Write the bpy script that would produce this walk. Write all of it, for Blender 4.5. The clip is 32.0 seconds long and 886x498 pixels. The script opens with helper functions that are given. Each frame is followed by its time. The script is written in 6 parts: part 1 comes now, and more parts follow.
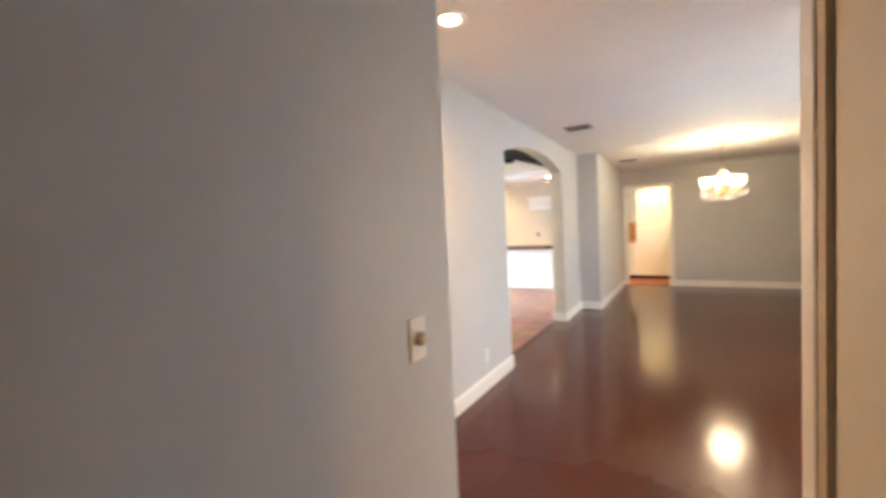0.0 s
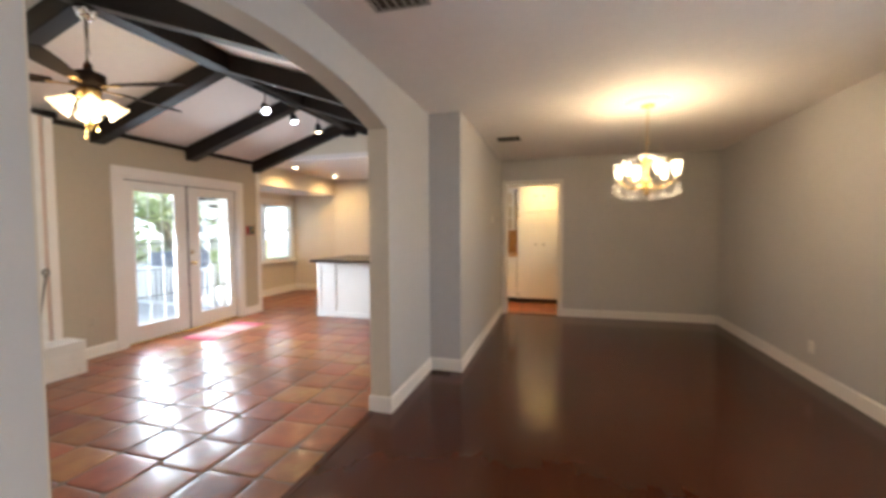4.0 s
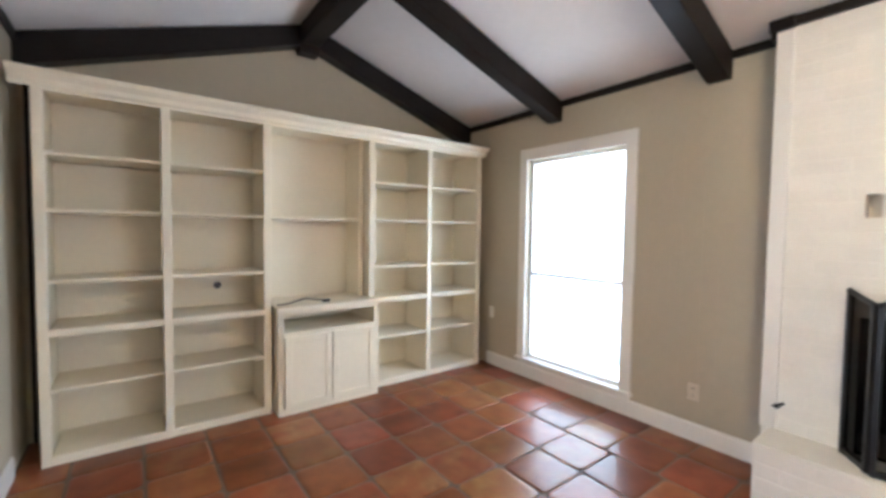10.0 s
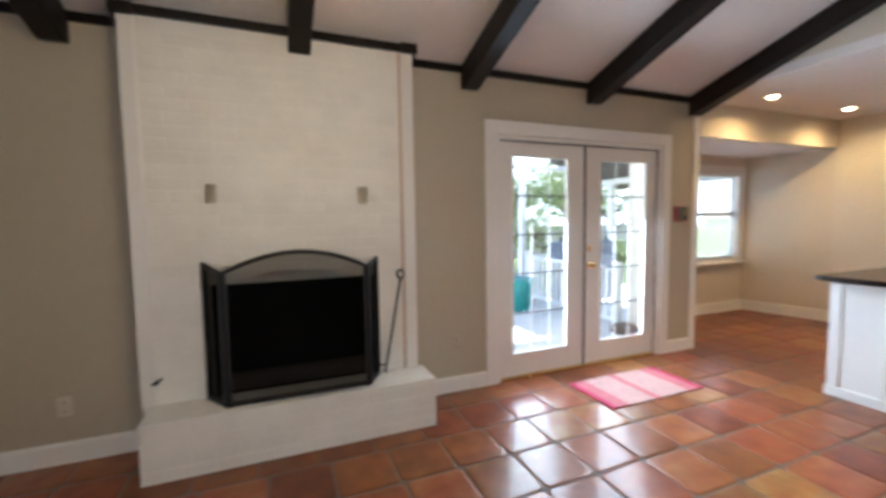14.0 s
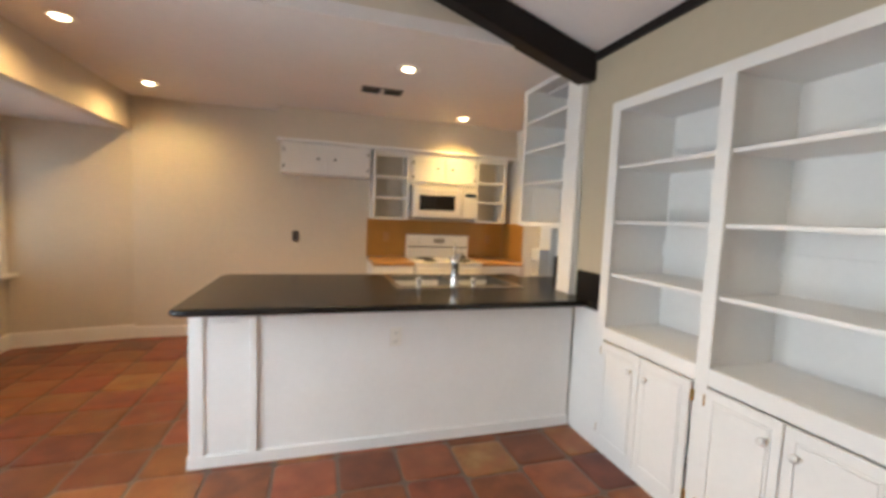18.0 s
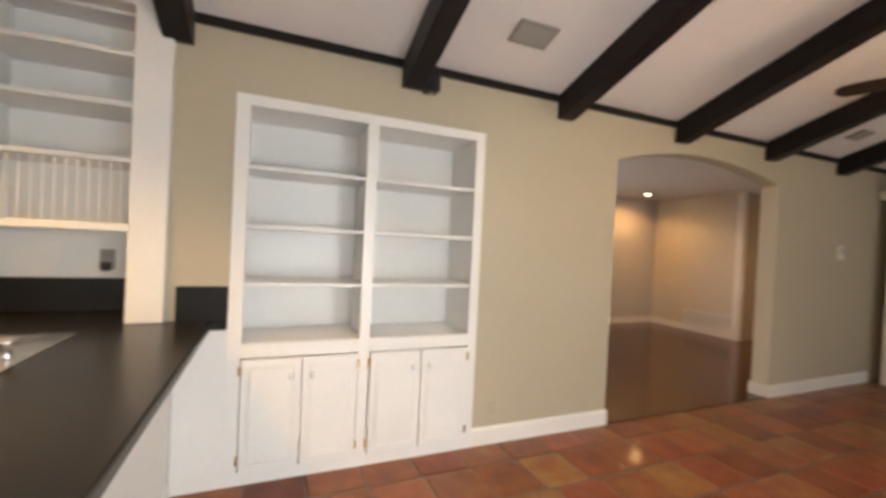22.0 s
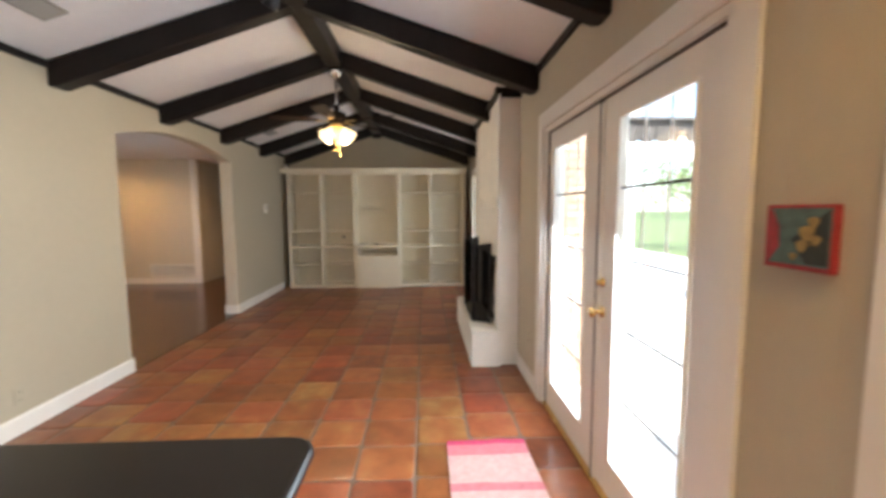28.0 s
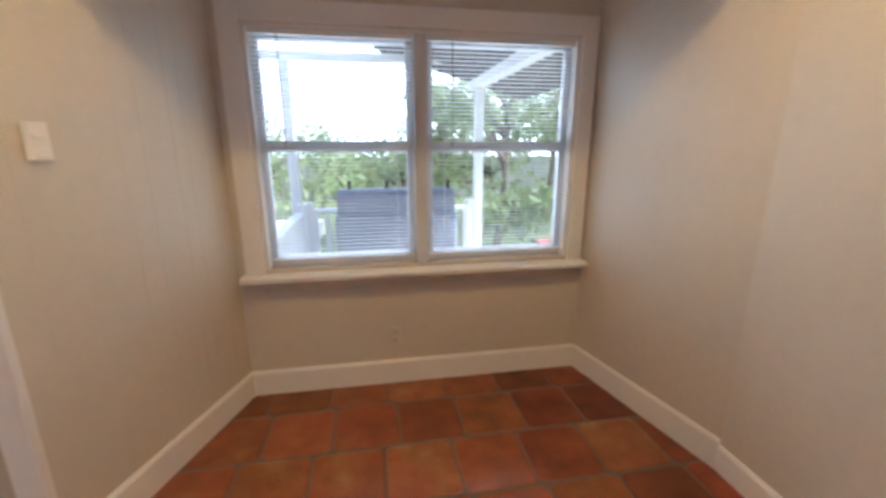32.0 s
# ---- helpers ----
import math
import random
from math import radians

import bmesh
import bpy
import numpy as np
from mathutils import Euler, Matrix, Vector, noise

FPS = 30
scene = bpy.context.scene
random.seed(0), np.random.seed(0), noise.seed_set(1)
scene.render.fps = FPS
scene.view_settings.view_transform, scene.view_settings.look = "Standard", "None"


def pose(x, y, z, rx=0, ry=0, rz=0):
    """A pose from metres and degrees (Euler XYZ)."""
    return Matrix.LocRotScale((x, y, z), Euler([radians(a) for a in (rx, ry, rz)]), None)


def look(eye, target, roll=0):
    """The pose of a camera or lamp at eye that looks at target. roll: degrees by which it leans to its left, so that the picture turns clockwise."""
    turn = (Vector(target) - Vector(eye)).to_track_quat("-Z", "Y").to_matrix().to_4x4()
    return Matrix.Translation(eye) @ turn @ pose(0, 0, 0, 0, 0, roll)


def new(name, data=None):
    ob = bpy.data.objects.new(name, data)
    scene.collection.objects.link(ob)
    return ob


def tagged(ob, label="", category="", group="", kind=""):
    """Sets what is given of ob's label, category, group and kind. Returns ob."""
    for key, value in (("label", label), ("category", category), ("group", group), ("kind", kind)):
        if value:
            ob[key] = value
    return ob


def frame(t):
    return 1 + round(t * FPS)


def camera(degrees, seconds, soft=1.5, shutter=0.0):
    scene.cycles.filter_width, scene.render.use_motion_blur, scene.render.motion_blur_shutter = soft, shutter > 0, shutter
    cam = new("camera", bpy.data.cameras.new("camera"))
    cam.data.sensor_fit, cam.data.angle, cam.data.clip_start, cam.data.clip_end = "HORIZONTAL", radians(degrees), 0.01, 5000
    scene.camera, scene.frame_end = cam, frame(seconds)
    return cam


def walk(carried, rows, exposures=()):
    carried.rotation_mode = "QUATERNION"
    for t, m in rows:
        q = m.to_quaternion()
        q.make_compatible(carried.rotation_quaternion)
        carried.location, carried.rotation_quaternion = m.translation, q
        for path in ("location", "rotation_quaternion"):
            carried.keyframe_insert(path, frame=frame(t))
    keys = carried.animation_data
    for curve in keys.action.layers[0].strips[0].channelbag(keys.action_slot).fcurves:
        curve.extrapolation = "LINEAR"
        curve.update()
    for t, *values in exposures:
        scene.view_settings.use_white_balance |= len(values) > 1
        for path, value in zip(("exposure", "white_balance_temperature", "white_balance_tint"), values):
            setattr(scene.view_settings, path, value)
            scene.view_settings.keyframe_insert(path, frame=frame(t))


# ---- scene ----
cam = camera(94.48, 32.0, soft=3.4, shutter=0.5)
PATH = [
    (0, pose(-2.288, -1.689, 1.423, 87.33, 2.66, -59.42)),
    (0.5, pose(-2.003, -1.483, 1.436, 87.11, 0.86, -74.29)),
    (1, pose(-1.753, -1.411, 1.446, 88.55, 0.54, -84.71)),
    (1.5, pose(-1.405, -1.451, 1.424, 86.95, -0.87, -90.50)),
    (2, pose(-1.030, -1.463, 1.404, 86.26, -1.40, -89.61)),
    (2.5, pose(-0.567, -1.447, 1.414, 85.74, -0.39, -91.56)),
    (4.5, pose(1.262, -1.331, 1.418, 87.01, 0.69, -63.18)),
    (5, pose(1.653, -1.131, 1.428, 86.66, 0.87, -49.24)),
    (5.5, pose(2.060, -0.907, 1.465, 87.89, -0.79, -30.67)),
    (6, pose(2.280, -0.678, 1.427, 86.94, -0.23, -17.74)),
    (6.5, pose(2.424, -0.479, 1.449, 87.70, 0.51, -3.14)),
    (7, pose(2.606, -0.289, 1.447, 87.39, -1.10, 19.19)),
    (7.5, pose(2.761, 0.038, 1.421, 86.80, -0.84, 34.99)),
    (8, pose(2.885, 0.375, 1.397, 87.10, -0.11, 50.66)),
    (8.5, pose(2.941, 0.621, 1.421, 87.28, -0.60, 59.05)),
    (9, pose(2.866, 0.623, 1.404, 87.58, -0.56, 60.58)),
    (9.5, pose(2.841, 0.604, 1.455, 88.34, -0.66, 58.01)),
    (10, pose(2.827, 0.577, 1.414, 87.52, -0.75, 53.12)),
    (10.5, pose(2.790, 0.572, 1.434, 88.23, -0.01, 46.02)),
    (11, pose(2.746, 0.548, 1.422, 88.38, 0.47, 37.24)),
    (11.5, pose(2.731, 0.559, 1.396, 87.86, 0.85, 28.95)),
    (12, pose(2.717, 0.588, 1.393, 87.55, 1.20, 20.01)),
    (12.5, pose(2.742, 0.625, 1.392, 87.13, 1.33, 10.46)),
    (13, pose(2.769, 0.658, 1.402, 86.87, 1.85, 0.54)),
    (13.5, pose(2.802, 0.656, 1.381, 85.68, 1.48, -9.88)),
    (14, pose(2.850, 0.644, 1.389, 85.95, 0.82, -21.91)),
    (14.5, pose(2.892, 0.657, 1.378, 85.88, 0.15, -33.90)),
    (15, pose(2.928, 0.679, 1.372, 84.90, -0.88, -48.60)),
    (15.5, pose(2.979, 0.732, 1.400, 84.23, -2.62, -61.16)),
    (17.5, pose(4.052, 1.541, 1.454, 84.20, -2.64, -96.43)),
    (18, pose(4.303, 1.756, 1.451, 85.48, -2.40, -106.74)),
    (18.5, pose(4.539, 1.993, 1.468, 87.54, -2.51, -120.04)),
    (19, pose(4.841, 2.134, 1.451, 86.53, -2.70, -133.09)),
    (19.5, pose(5.105, 2.358, 1.422, 85.90, -2.19, -148.02)),
    (20, pose(5.361, 2.464, 1.398, 85.79, -2.29, -157.57)),
    (20.5, pose(5.702, 2.500, 1.424, 87.40, -2.55, -167.75)),
    (21, pose(5.987, 2.550, 1.452, 89.07, -3.07, -179.65)),
    (21.5, pose(6.194, 2.563, 1.397, 88.69, -3.23, -191.23)),
    (22, pose(6.300, 2.551, 1.411, 89.38, -2.75, -202.74)),
    (22.5, pose(6.357, 2.610, 1.408, 88.28, -2.54, -213.34)),
    (23, pose(6.352, 2.660, 1.408, 87.84, -2.05, -224.01)),
    (23.5, pose(6.366, 2.686, 1.422, 87.59, -2.40, -234.42)),
    (24, pose(6.350, 2.721, 1.443, 87.18, -1.72, -241.27)),
    (24.5, pose(6.420, 2.768, 1.438, 86.03, 0.00, -244.37)),
    (25, pose(6.559, 2.821, 1.475, 87.18, -0.18, -247.97)),
    (25.5, pose(6.727, 2.874, 1.479, 86.21, 0.15, -250.98)),
    (27.5, pose(7.447, 2.813, 1.468, 84.11, 1.00, -263.37)),
    (28, pose(7.552, 2.733, 1.482, 84.65, 0.27, -272.57)),
    (28.5, pose(7.683, 2.694, 1.469, 86.08, -1.03, -284.61)),
    (29, pose(7.753, 2.574, 1.466, 85.46, -1.54, -303.62)),
    (29.5, pose(7.782, 2.479, 1.416, 88.98, -0.59, -324.24)),
    (30, pose(7.861, 2.423, 1.440, 86.86, -0.51, -340.03)),
    (30.5, pose(7.928, 2.378, 1.467, 86.15, -0.66, -349.59)),
    (31, pose(7.937, 2.314, 1.435, 81.81, -0.29, -356.95)),
    (31.5, pose(7.962, 2.288, 1.436, 77.88, -0.34, -362.61)),
    (32, pose(7.952, 2.325, 1.420, 75.80, 0.02, -369.88)),
]
walk(cam, PATH, exposures=[(0, 3.22, 5600, 4), (1, 2.5, 5200, 8), (2, 2.28, 5500, 8), (4.5, 2.2, 5900, 8), (5, 2.1, 5500, 7), (6, 1.95, 5700, 5), (7, 2.1, 5800, 6), (8, 2.75, 5400, 6), (10, 2.9, 5300, 7), (12, 2.55, 5300, 6), (13, 2.25, 5400, 6), (14, 1.85, 5500, 7), (15, 1.87, 5700, 7), (18, 1.72, 6200, 9), (20, 1.72, 6500, 10), (22, 1.85, 6800, 11), (23, 2.05, 7700, 14), (24, 2.1, 7200, 13), (25, 2.12, 6700, 11), (28, 2.05, 6100, 8), (29, 2.08, 5300, 3), (30, 1.08, 5600, 12), (31, 1.42, 5400, 11), (32, 1.58, 5300, 11)])

# ---- world, sun and lights ----
world = bpy.data.worlds.new("sky")
scene.world = world
world.use_nodes = True
wn = world.node_tree
wn.nodes.clear()
sky = wn.nodes.new("ShaderNodeTexSky")
sky.sky_type = "NISHITA"
sky.sun_disc = False
sky.sun_elevation = radians(52)
sky.sun_rotation = radians(93)
bg = wn.nodes.new("ShaderNodeBackground")
bg.inputs["Strength"].default_value = 0.13
wout = wn.nodes.new("ShaderNodeOutputWorld")
wn.links.new(sky.outputs["Color"], bg.inputs["Color"])
wn.links.new(bg.outputs["Background"], wout.inputs["Surface"])

sun = new("sun", bpy.data.lights.new("sun", "SUN"))
sun.data.energy, sun.data.angle, sun.data.color = 4.8, radians(0.6), (1, 0.95, 0.86)
sun.matrix_basis = look((20 * math.cos(radians(52)), -1.0, 20 * math.sin(radians(52))), (0.0, 0, 0))


def lamp_area(name, m, w, h, watts, rgb):
    data = bpy.data.lights.new(name, "AREA")
    data.shape, data.size, data.size_y, data.energy, data.color = "RECTANGLE", w, h, watts, rgb
    ob = new(name, data)
    ob.matrix_basis = m
    return ob


def lamp_point(name, at, watts, rgb, radius=0.05):
    data = bpy.data.lights.new(name, "POINT")
    data.energy, data.color, data.shadow_soft_size = watts, rgb, radius
    ob = new(name, data)
    ob.location = at
    return ob


def lamp_spot(name, at, target, watts, rgb, angle=110, blend=0.6, radius=0.05):
    data = bpy.data.lights.new(name, "SPOT")
    data.energy, data.color, data.shadow_soft_size = watts, rgb, radius
    data.spot_size, data.spot_blend = radians(angle), blend
    ob = new(name, data)
    ob.matrix_basis = look(at, target)
    return ob


DAY = (0.86, 0.94, 1.0)
# daylight standing in the openings of the garden doors and the bay window
for gx in (4.975, 5.917):
    lamp_area("daylight_garden_door", pose(gx, 3.75, 1.07, -70, 0, 0), 0.55, 1.64, 11.0, DAY)
for gx in (7.79, 8.68):
    lamp_area("daylight_bay_window", pose(gx, 4.78, 1.37, -90, 0, 0), 0.74, 1.1, 1.7, DAY)
lamp_area("daylight_tall_window", pose(0.63, 3.76, 1.15, -90, 0, 0), 0.9, 1.8, 3.6, DAY)
KITCHEN_SPOTS = [(7.48, 3.29), (8.84, 3.29), (7.51, 1.117), (8.825, 0.20), (8.45, -1.10)]
for kx_, ky_ in KITCHEN_SPOTS:
    lamp_spot("recessed_kitchen_lamp", (kx_, ky_, 2.54), (kx_, ky_, 0), 16 if ky_ > 3 else 26 if ky_ < 1 else 52, (1.0, 0.62, 0.24) if ky_ > 3 else (1.0, 0.59, 0.17), 164 if ky_ > 3 else 122, 0.9, 0.035)
LIVING_SPOTS = [(-0.30, -0.62), (-0.25, -3.15)]
for kx_, ky_ in LIVING_SPOTS:
    lamp_spot("recessed_living_lamp", (kx_, ky_, 2.52), (kx_, ky_, 0), 20, (1.0, 0.54, 0.20), 162, 0.9)
FAN_AT = (3.01, 1.805)
lamp_point("fan_lamp", (FAN_AT[0], FAN_AT[1], 2.17), 10.5, (1, 0.76, 0.47), 0.12)
CHAN_AT = (4.94, -2.16)
lamp_point("chandelier_lamp", (CHAN_AT[0], CHAN_AT[1], 2.02), 11, (1, 0.70, 0.38), 0.16)
TRACK_HEADS = [((4.83, 1.80, 2.79), (4.1, 0.4, 0.8)), ((5.35, 1.80, 2.80), (5.1, 1.0, 0.6)), ((5.89, 1.80, 2.80), (5.85, 1.6, 0.5))]
for th_at, th_to in TRACK_HEADS:
    aim = Vector(th_to) - Vector(th_at)
    lamp_spot("track_lamp", tuple(Vector(th_at) + aim.normalized() * 0.09), th_to, 6, (1, 0.84, 0.62), 110)


# ---- materials ----
def mat(name, rgb, rough=0.5, metal=0.0, var=0.10, scale=3.0, bump=0.0, bscale=80.0, rand=0.0, hue=0.0,
        stretch=(1, 1, 1), emit=None, coat=0.0, alpha=1.0, grain=None, spec=0.5, rvar=0.25, crough=0.12):
    m = bpy.data.materials.new(name)
    m.use_nodes = True
    nt = m.node_tree
    b = nt.nodes["Principled BSDF"]
    b.inputs["Base Color"].default_value = (*rgb, 1)
    b.inputs["Roughness"].default_value = rough
    b.inputs["Metallic"].default_value = metal
    b.inputs["Specular IOR Level"].default_value = spec
    b.inputs["Coat Weight"].default_value = coat
    b.inputs["Coat Roughness"].default_value = crough
    if emit:
        b.inputs["Emission Color"].default_value = (*emit[0], 1)
        b.inputs["Emission Strength"].default_value = emit[1]
    if alpha < 1:
        b.inputs["Alpha"].default_value = alpha
    if var or bump or rand or hue:
        geo = nt.nodes.new("ShaderNodeNewGeometry")
        mp = nt.nodes.new("ShaderNodeMapping")
        mp.inputs["Scale"].default_value = stretch
        nt.links.new(geo.outputs["Position"], mp.inputs["Vector"])
        n1 = nt.nodes.new("ShaderNodeTexNoise")
        n1.inputs["Scale"].default_value = scale
        n1.inputs["Detail"].default_value = 5
        n2 = nt.nodes.new("ShaderNodeTexNoise")
        n2.inputs["Scale"].default_value = grain if grain else scale * 14
        n2.inputs["Detail"].default_value = 3
        nt.links.new(mp.outputs["Vector"], n1.inputs["Vector"])
        nt.links.new(mp.outputs["Vector"], n2.inputs["Vector"])
        add = nt.nodes.new("ShaderNodeMath")
        add.operation = "MULTIPLY_ADD"
        nt.links.new(n2.outputs["Fac"], add.inputs[0])
        add.inputs[1].default_value = 0.5
        nt.links.new(n1.outputs["Fac"], add.inputs[2])
        ramp = nt.nodes.new("ShaderNodeMapRange")
        ramp.inputs["From Min"].default_value, ramp.inputs["From Max"].default_value = 0.45, 1.05
        ramp.inputs["To Min"].default_value, ramp.inputs["To Max"].default_value = 1 - var, 1 + var
        nt.links.new(add.outputs[0], ramp.inputs["Value"])
        hsv = nt.nodes.new("ShaderNodeHueSaturation")
        hsv.inputs["Color"].default_value = (*rgb, 1)
        last = ramp.outputs[0]
        if rand or hue:
            info = nt.nodes.new("ShaderNodeObjectInfo")
            isl = nt.nodes.new("ShaderNodeMath")
            isl.operation = "ADD"
            nt.links.new(info.outputs["Random"], isl.inputs[0])
            nt.links.new(geo.outputs["Random Per Island"], isl.inputs[1])
            frac = nt.nodes.new("ShaderNodeMath")
            frac.operation = "FRACT"
            nt.links.new(isl.outputs[0], frac.inputs[0])
            r1 = nt.nodes.new("ShaderNodeMapRange")
            r1.inputs["To Min"].default_value, r1.inputs["To Max"].default_value = 1 - rand, 1 + rand
            nt.links.new(frac.outputs[0], r1.inputs["Value"])
            mul = nt.nodes.new("ShaderNodeMath")
            mul.operation = "MULTIPLY"
            nt.links.new(last, mul.inputs[0])
            nt.links.new(r1.outputs[0], mul.inputs[1])
            last = mul.outputs[0]
            if hue:
                k = nt.nodes.new("ShaderNodeMath")
                k.operation = "MULTIPLY"
                k.inputs[1].default_value = 7.31
                nt.links.new(frac.outputs[0], k.inputs[0])
                k2 = nt.nodes.new("ShaderNodeMath")
                k2.operation = "FRACT"
                nt.links.new(k.outputs[0], k2.inputs[0])
                r2 = nt.nodes.new("ShaderNodeMapRange")
                r2.inputs["To Min"].default_value, r2.inputs["To Max"].default_value = 0.5 - hue, 0.5 + hue
                nt.links.new(k2.outputs[0], r2.inputs["Value"])
                nt.links.new(r2.outputs[0], hsv.inputs["Hue"])
        nt.links.new(last, hsv.inputs["Value"])
        nt.links.new(hsv.outputs["Color"], b.inputs["Base Color"])
        rr = nt.nodes.new("ShaderNodeMapRange")
        rr.inputs["To Min"].default_value, rr.inputs["To Max"].default_value = max(0.02, rough * (1 - rvar)), min(1, rough * (1 + rvar))
        nt.links.new(n1.outputs["Fac"], rr.inputs["Value"])
        nt.links.new(rr.outputs[0], b.inputs["Roughness"])
        if bump:
            n3 = nt.nodes.new("ShaderNodeTexNoise")
            n3.inputs["Scale"].default_value = bscale
            n3.inputs["Detail"].default_value = 4
            nt.links.new(mp.outputs["Vector"], n3.inputs["Vector"])
            bp = nt.nodes.new("ShaderNodeBump")
            bp.inputs["Strength"].default_value = bump
            bp.inputs["Distance"].default_value = 0.004
            nt.links.new(n3.outputs["Fac"], bp.inputs["Height"])
            nt.links.new(bp.outputs["Normal"], b.inputs["Normal"])
            nt.links.new(bp.outputs["Normal"], b.inputs["Coat Normal"])
    return m


def pane_mat(name, tint=(1, 1, 1)):
    m = bpy.data.materials.new(name)
    m.use_nodes = True
    nt = m.node_tree
    nt.nodes.clear()
    out = nt.nodes.new("ShaderNodeOutputMaterial")
    mix = nt.nodes.new("ShaderNodeMixShader")
    lw = nt.nodes.new("ShaderNodeLayerWeight")
    lw.inputs["Blend"].default_value = 0.5
    pw = nt.nodes.new("ShaderNodeMath")
    pw.operation = "POWER"
    pw.inputs[1].default_value = 5.0
    fr = nt.nodes.new("ShaderNodeMath")
    fr.operation = "MULTIPLY_ADD"
    fr.inputs[1].default_value, fr.inputs[2].default_value = 0.6, 0.03
    nt.links.new(lw.outputs["Facing"], pw.inputs[0])
    nt.links.new(pw.outputs[0], fr.inputs[0])
    tr = nt.nodes.new("ShaderNodeBsdfTransparent")
    tr.inputs["Color"].default_value = (*tint, 1)
    gl = nt.nodes.new("ShaderNodeBsdfGlossy")
    gl.inputs["Roughness"].default_value = 0.02
    nt.links.new(fr.outputs[0], mix.inputs[0])
    nt.links.new(tr.outputs[0], mix.inputs[1])
    nt.links.new(gl.outputs[0], mix.inputs[2])
    nt.links.new(mix.outputs[0], out.inputs["Surface"])
    return m


M_TAUPE = mat("taupe_wall_paint", (0.47, 0.412, 0.305), 0.62, var=0.05, scale=1.2, bump=0.12, bscale=140)
M_GREY = mat("grey_wall_paint", (0.53, 0.51, 0.49), 0.6, var=0.05, scale=1.2, bump=0.12, bscale=140)
M_CREAM = mat("cream_panel_paint", (0.62, 0.555, 0.455), 0.5, var=0.05, scale=1.5, bump=0.08, bscale=120)
M_CEIL = mat("white_ceiling_paint", (0.74, 0.70, 0.68), 0.8, var=0.05, scale=1.0, bump=0.25, bscale=220)
M_TRIM = mat("white_trim_paint", (0.80, 0.77, 0.72), 0.35, var=0.03, scale=2.5, bump=0.03)
M_WHITE = mat("white_cabinet_paint", (0.80, 0.79, 0.77), 0.35, var=0.04, scale=2.5, bump=0.04)
M_IVORY = mat("ivory_cabinet_paint", (0.80, 0.725, 0.575), 0.42, var=0.05, scale=2.0, bump=0.05)
M_BRICKW = mat("white_painted_brick", (0.80, 0.765, 0.70), 0.55, var=0.06, scale=5, bump=0.35, bscale=45, rand=0.02)
M_BEAM = mat("black_stained_beam", (0.016, 0.013, 0.012), 0.42, var=0.35, scale=3, bump=0.35, bscale=40, spec=0.16)
M_TERRA = mat("glazed_terracotta", (0.26, 0.082, 0.034), 0.34, var=0.30, scale=7, bump=0.26, bscale=6, rand=0.24, hue=0.010, rvar=0.20, coat=0.30, crough=0.12, spec=0.20)


def fire_tones(m, tones):
    """Gives each tile its own firing tone, mottled within the tile."""
    nt = m.node_tree
    hsv = next(n for n in nt.nodes if n.type == "HUE_SAT")
    geo = next(n for n in nt.nodes if n.type == "NEW_GEOMETRY")
    pick = next(n for n in nt.nodes if n.type == "MATH" and n.operation == "FRACT")
    mul = nt.nodes.new("ShaderNodeMath")
    mul.operation = "MULTIPLY"
    mul.inputs[1].default_value = 13.7
    nt.links.new(pick.outputs[0], mul.inputs[0])
    fr = nt.nodes.new("ShaderNodeMath")
    fr.operation = "FRACT"
    nt.links.new(mul.outputs[0], fr.inputs[0])
    cloud = nt.nodes.new("ShaderNodeTexNoise")
    cloud.inputs["Scale"].default_value = 6.5
    cloud.inputs["Detail"].default_value = 3
    nt.links.new(geo.outputs["Position"], cloud.inputs["Vector"])
    add = nt.nodes.new("ShaderNodeMath")
    add.operation = "MULTIPLY_ADD"
    add.inputs[1].default_value = 1.5
    nt.links.new(cloud.outputs["Fac"], add.inputs[0])
    nt.links.new(fr.outputs[0], add.inputs[2])
    sh = nt.nodes.new("ShaderNodeMapRange")
    sh.inputs["From Min"].default_value, sh.inputs["From Max"].default_value = 0.45, 2.05
    nt.links.new(add.outputs[0], sh.inputs["Value"])
    ramp = nt.nodes.new("ShaderNodeValToRGB")
    el = ramp.color_ramp.elements
    while len(el) < len(tones):
        el.new(0.5)
    for e, (pos_, rgb) in zip(el, tones):
        e.position, e.color = pos_, (*rgb, 1)
    nt.links.new(sh.outputs[0], ramp.inputs["Fac"])
    nt.links.new(ramp.outputs["Color"], hsv.inputs["Color"])


fire_tones(M_TERRA, [(0.0, (0.130, 0.036, 0.017)), (0.35, (0.208, 0.059, 0.023)), (0.62, (0.238, 0.077, 0.029)), (0.82, (0.258, 0.110, 0.039)), (1.0, (0.305, 0.158, 0.061))])
M_GROUT = mat("dark_grout", (0.15, 0.10, 0.07), 0.75, var=0.25, scale=8, bump=0.3)
M_PLANK = mat("mahogany_laminate", (0.060, 0.0155, 0.0065), 0.15, rvar=0.0, var=0.05, scale=2.2, stretch=(0.6, 5, 1), rand=0.05, spec=0.36)
M_SUB = mat("dark_underlay", (0.03, 0.012, 0.008), 0.6)
M_BLACKTOP = mat("black_laminate_worktop", (0.011, 0.010, 0.010), 0.26, var=0.05, scale=3, grain=120, spec=0.32, rvar=0.08)
M_OAKTOP = mat("butcher_block", (0.42, 0.23, 0.085), 0.4, var=0.22, scale=4, stretch=(8, 1, 1))
M_OCHRE = mat("ochre_backsplash", (0.42, 0.21, 0.045), 0.35, var=0.12, scale=4)
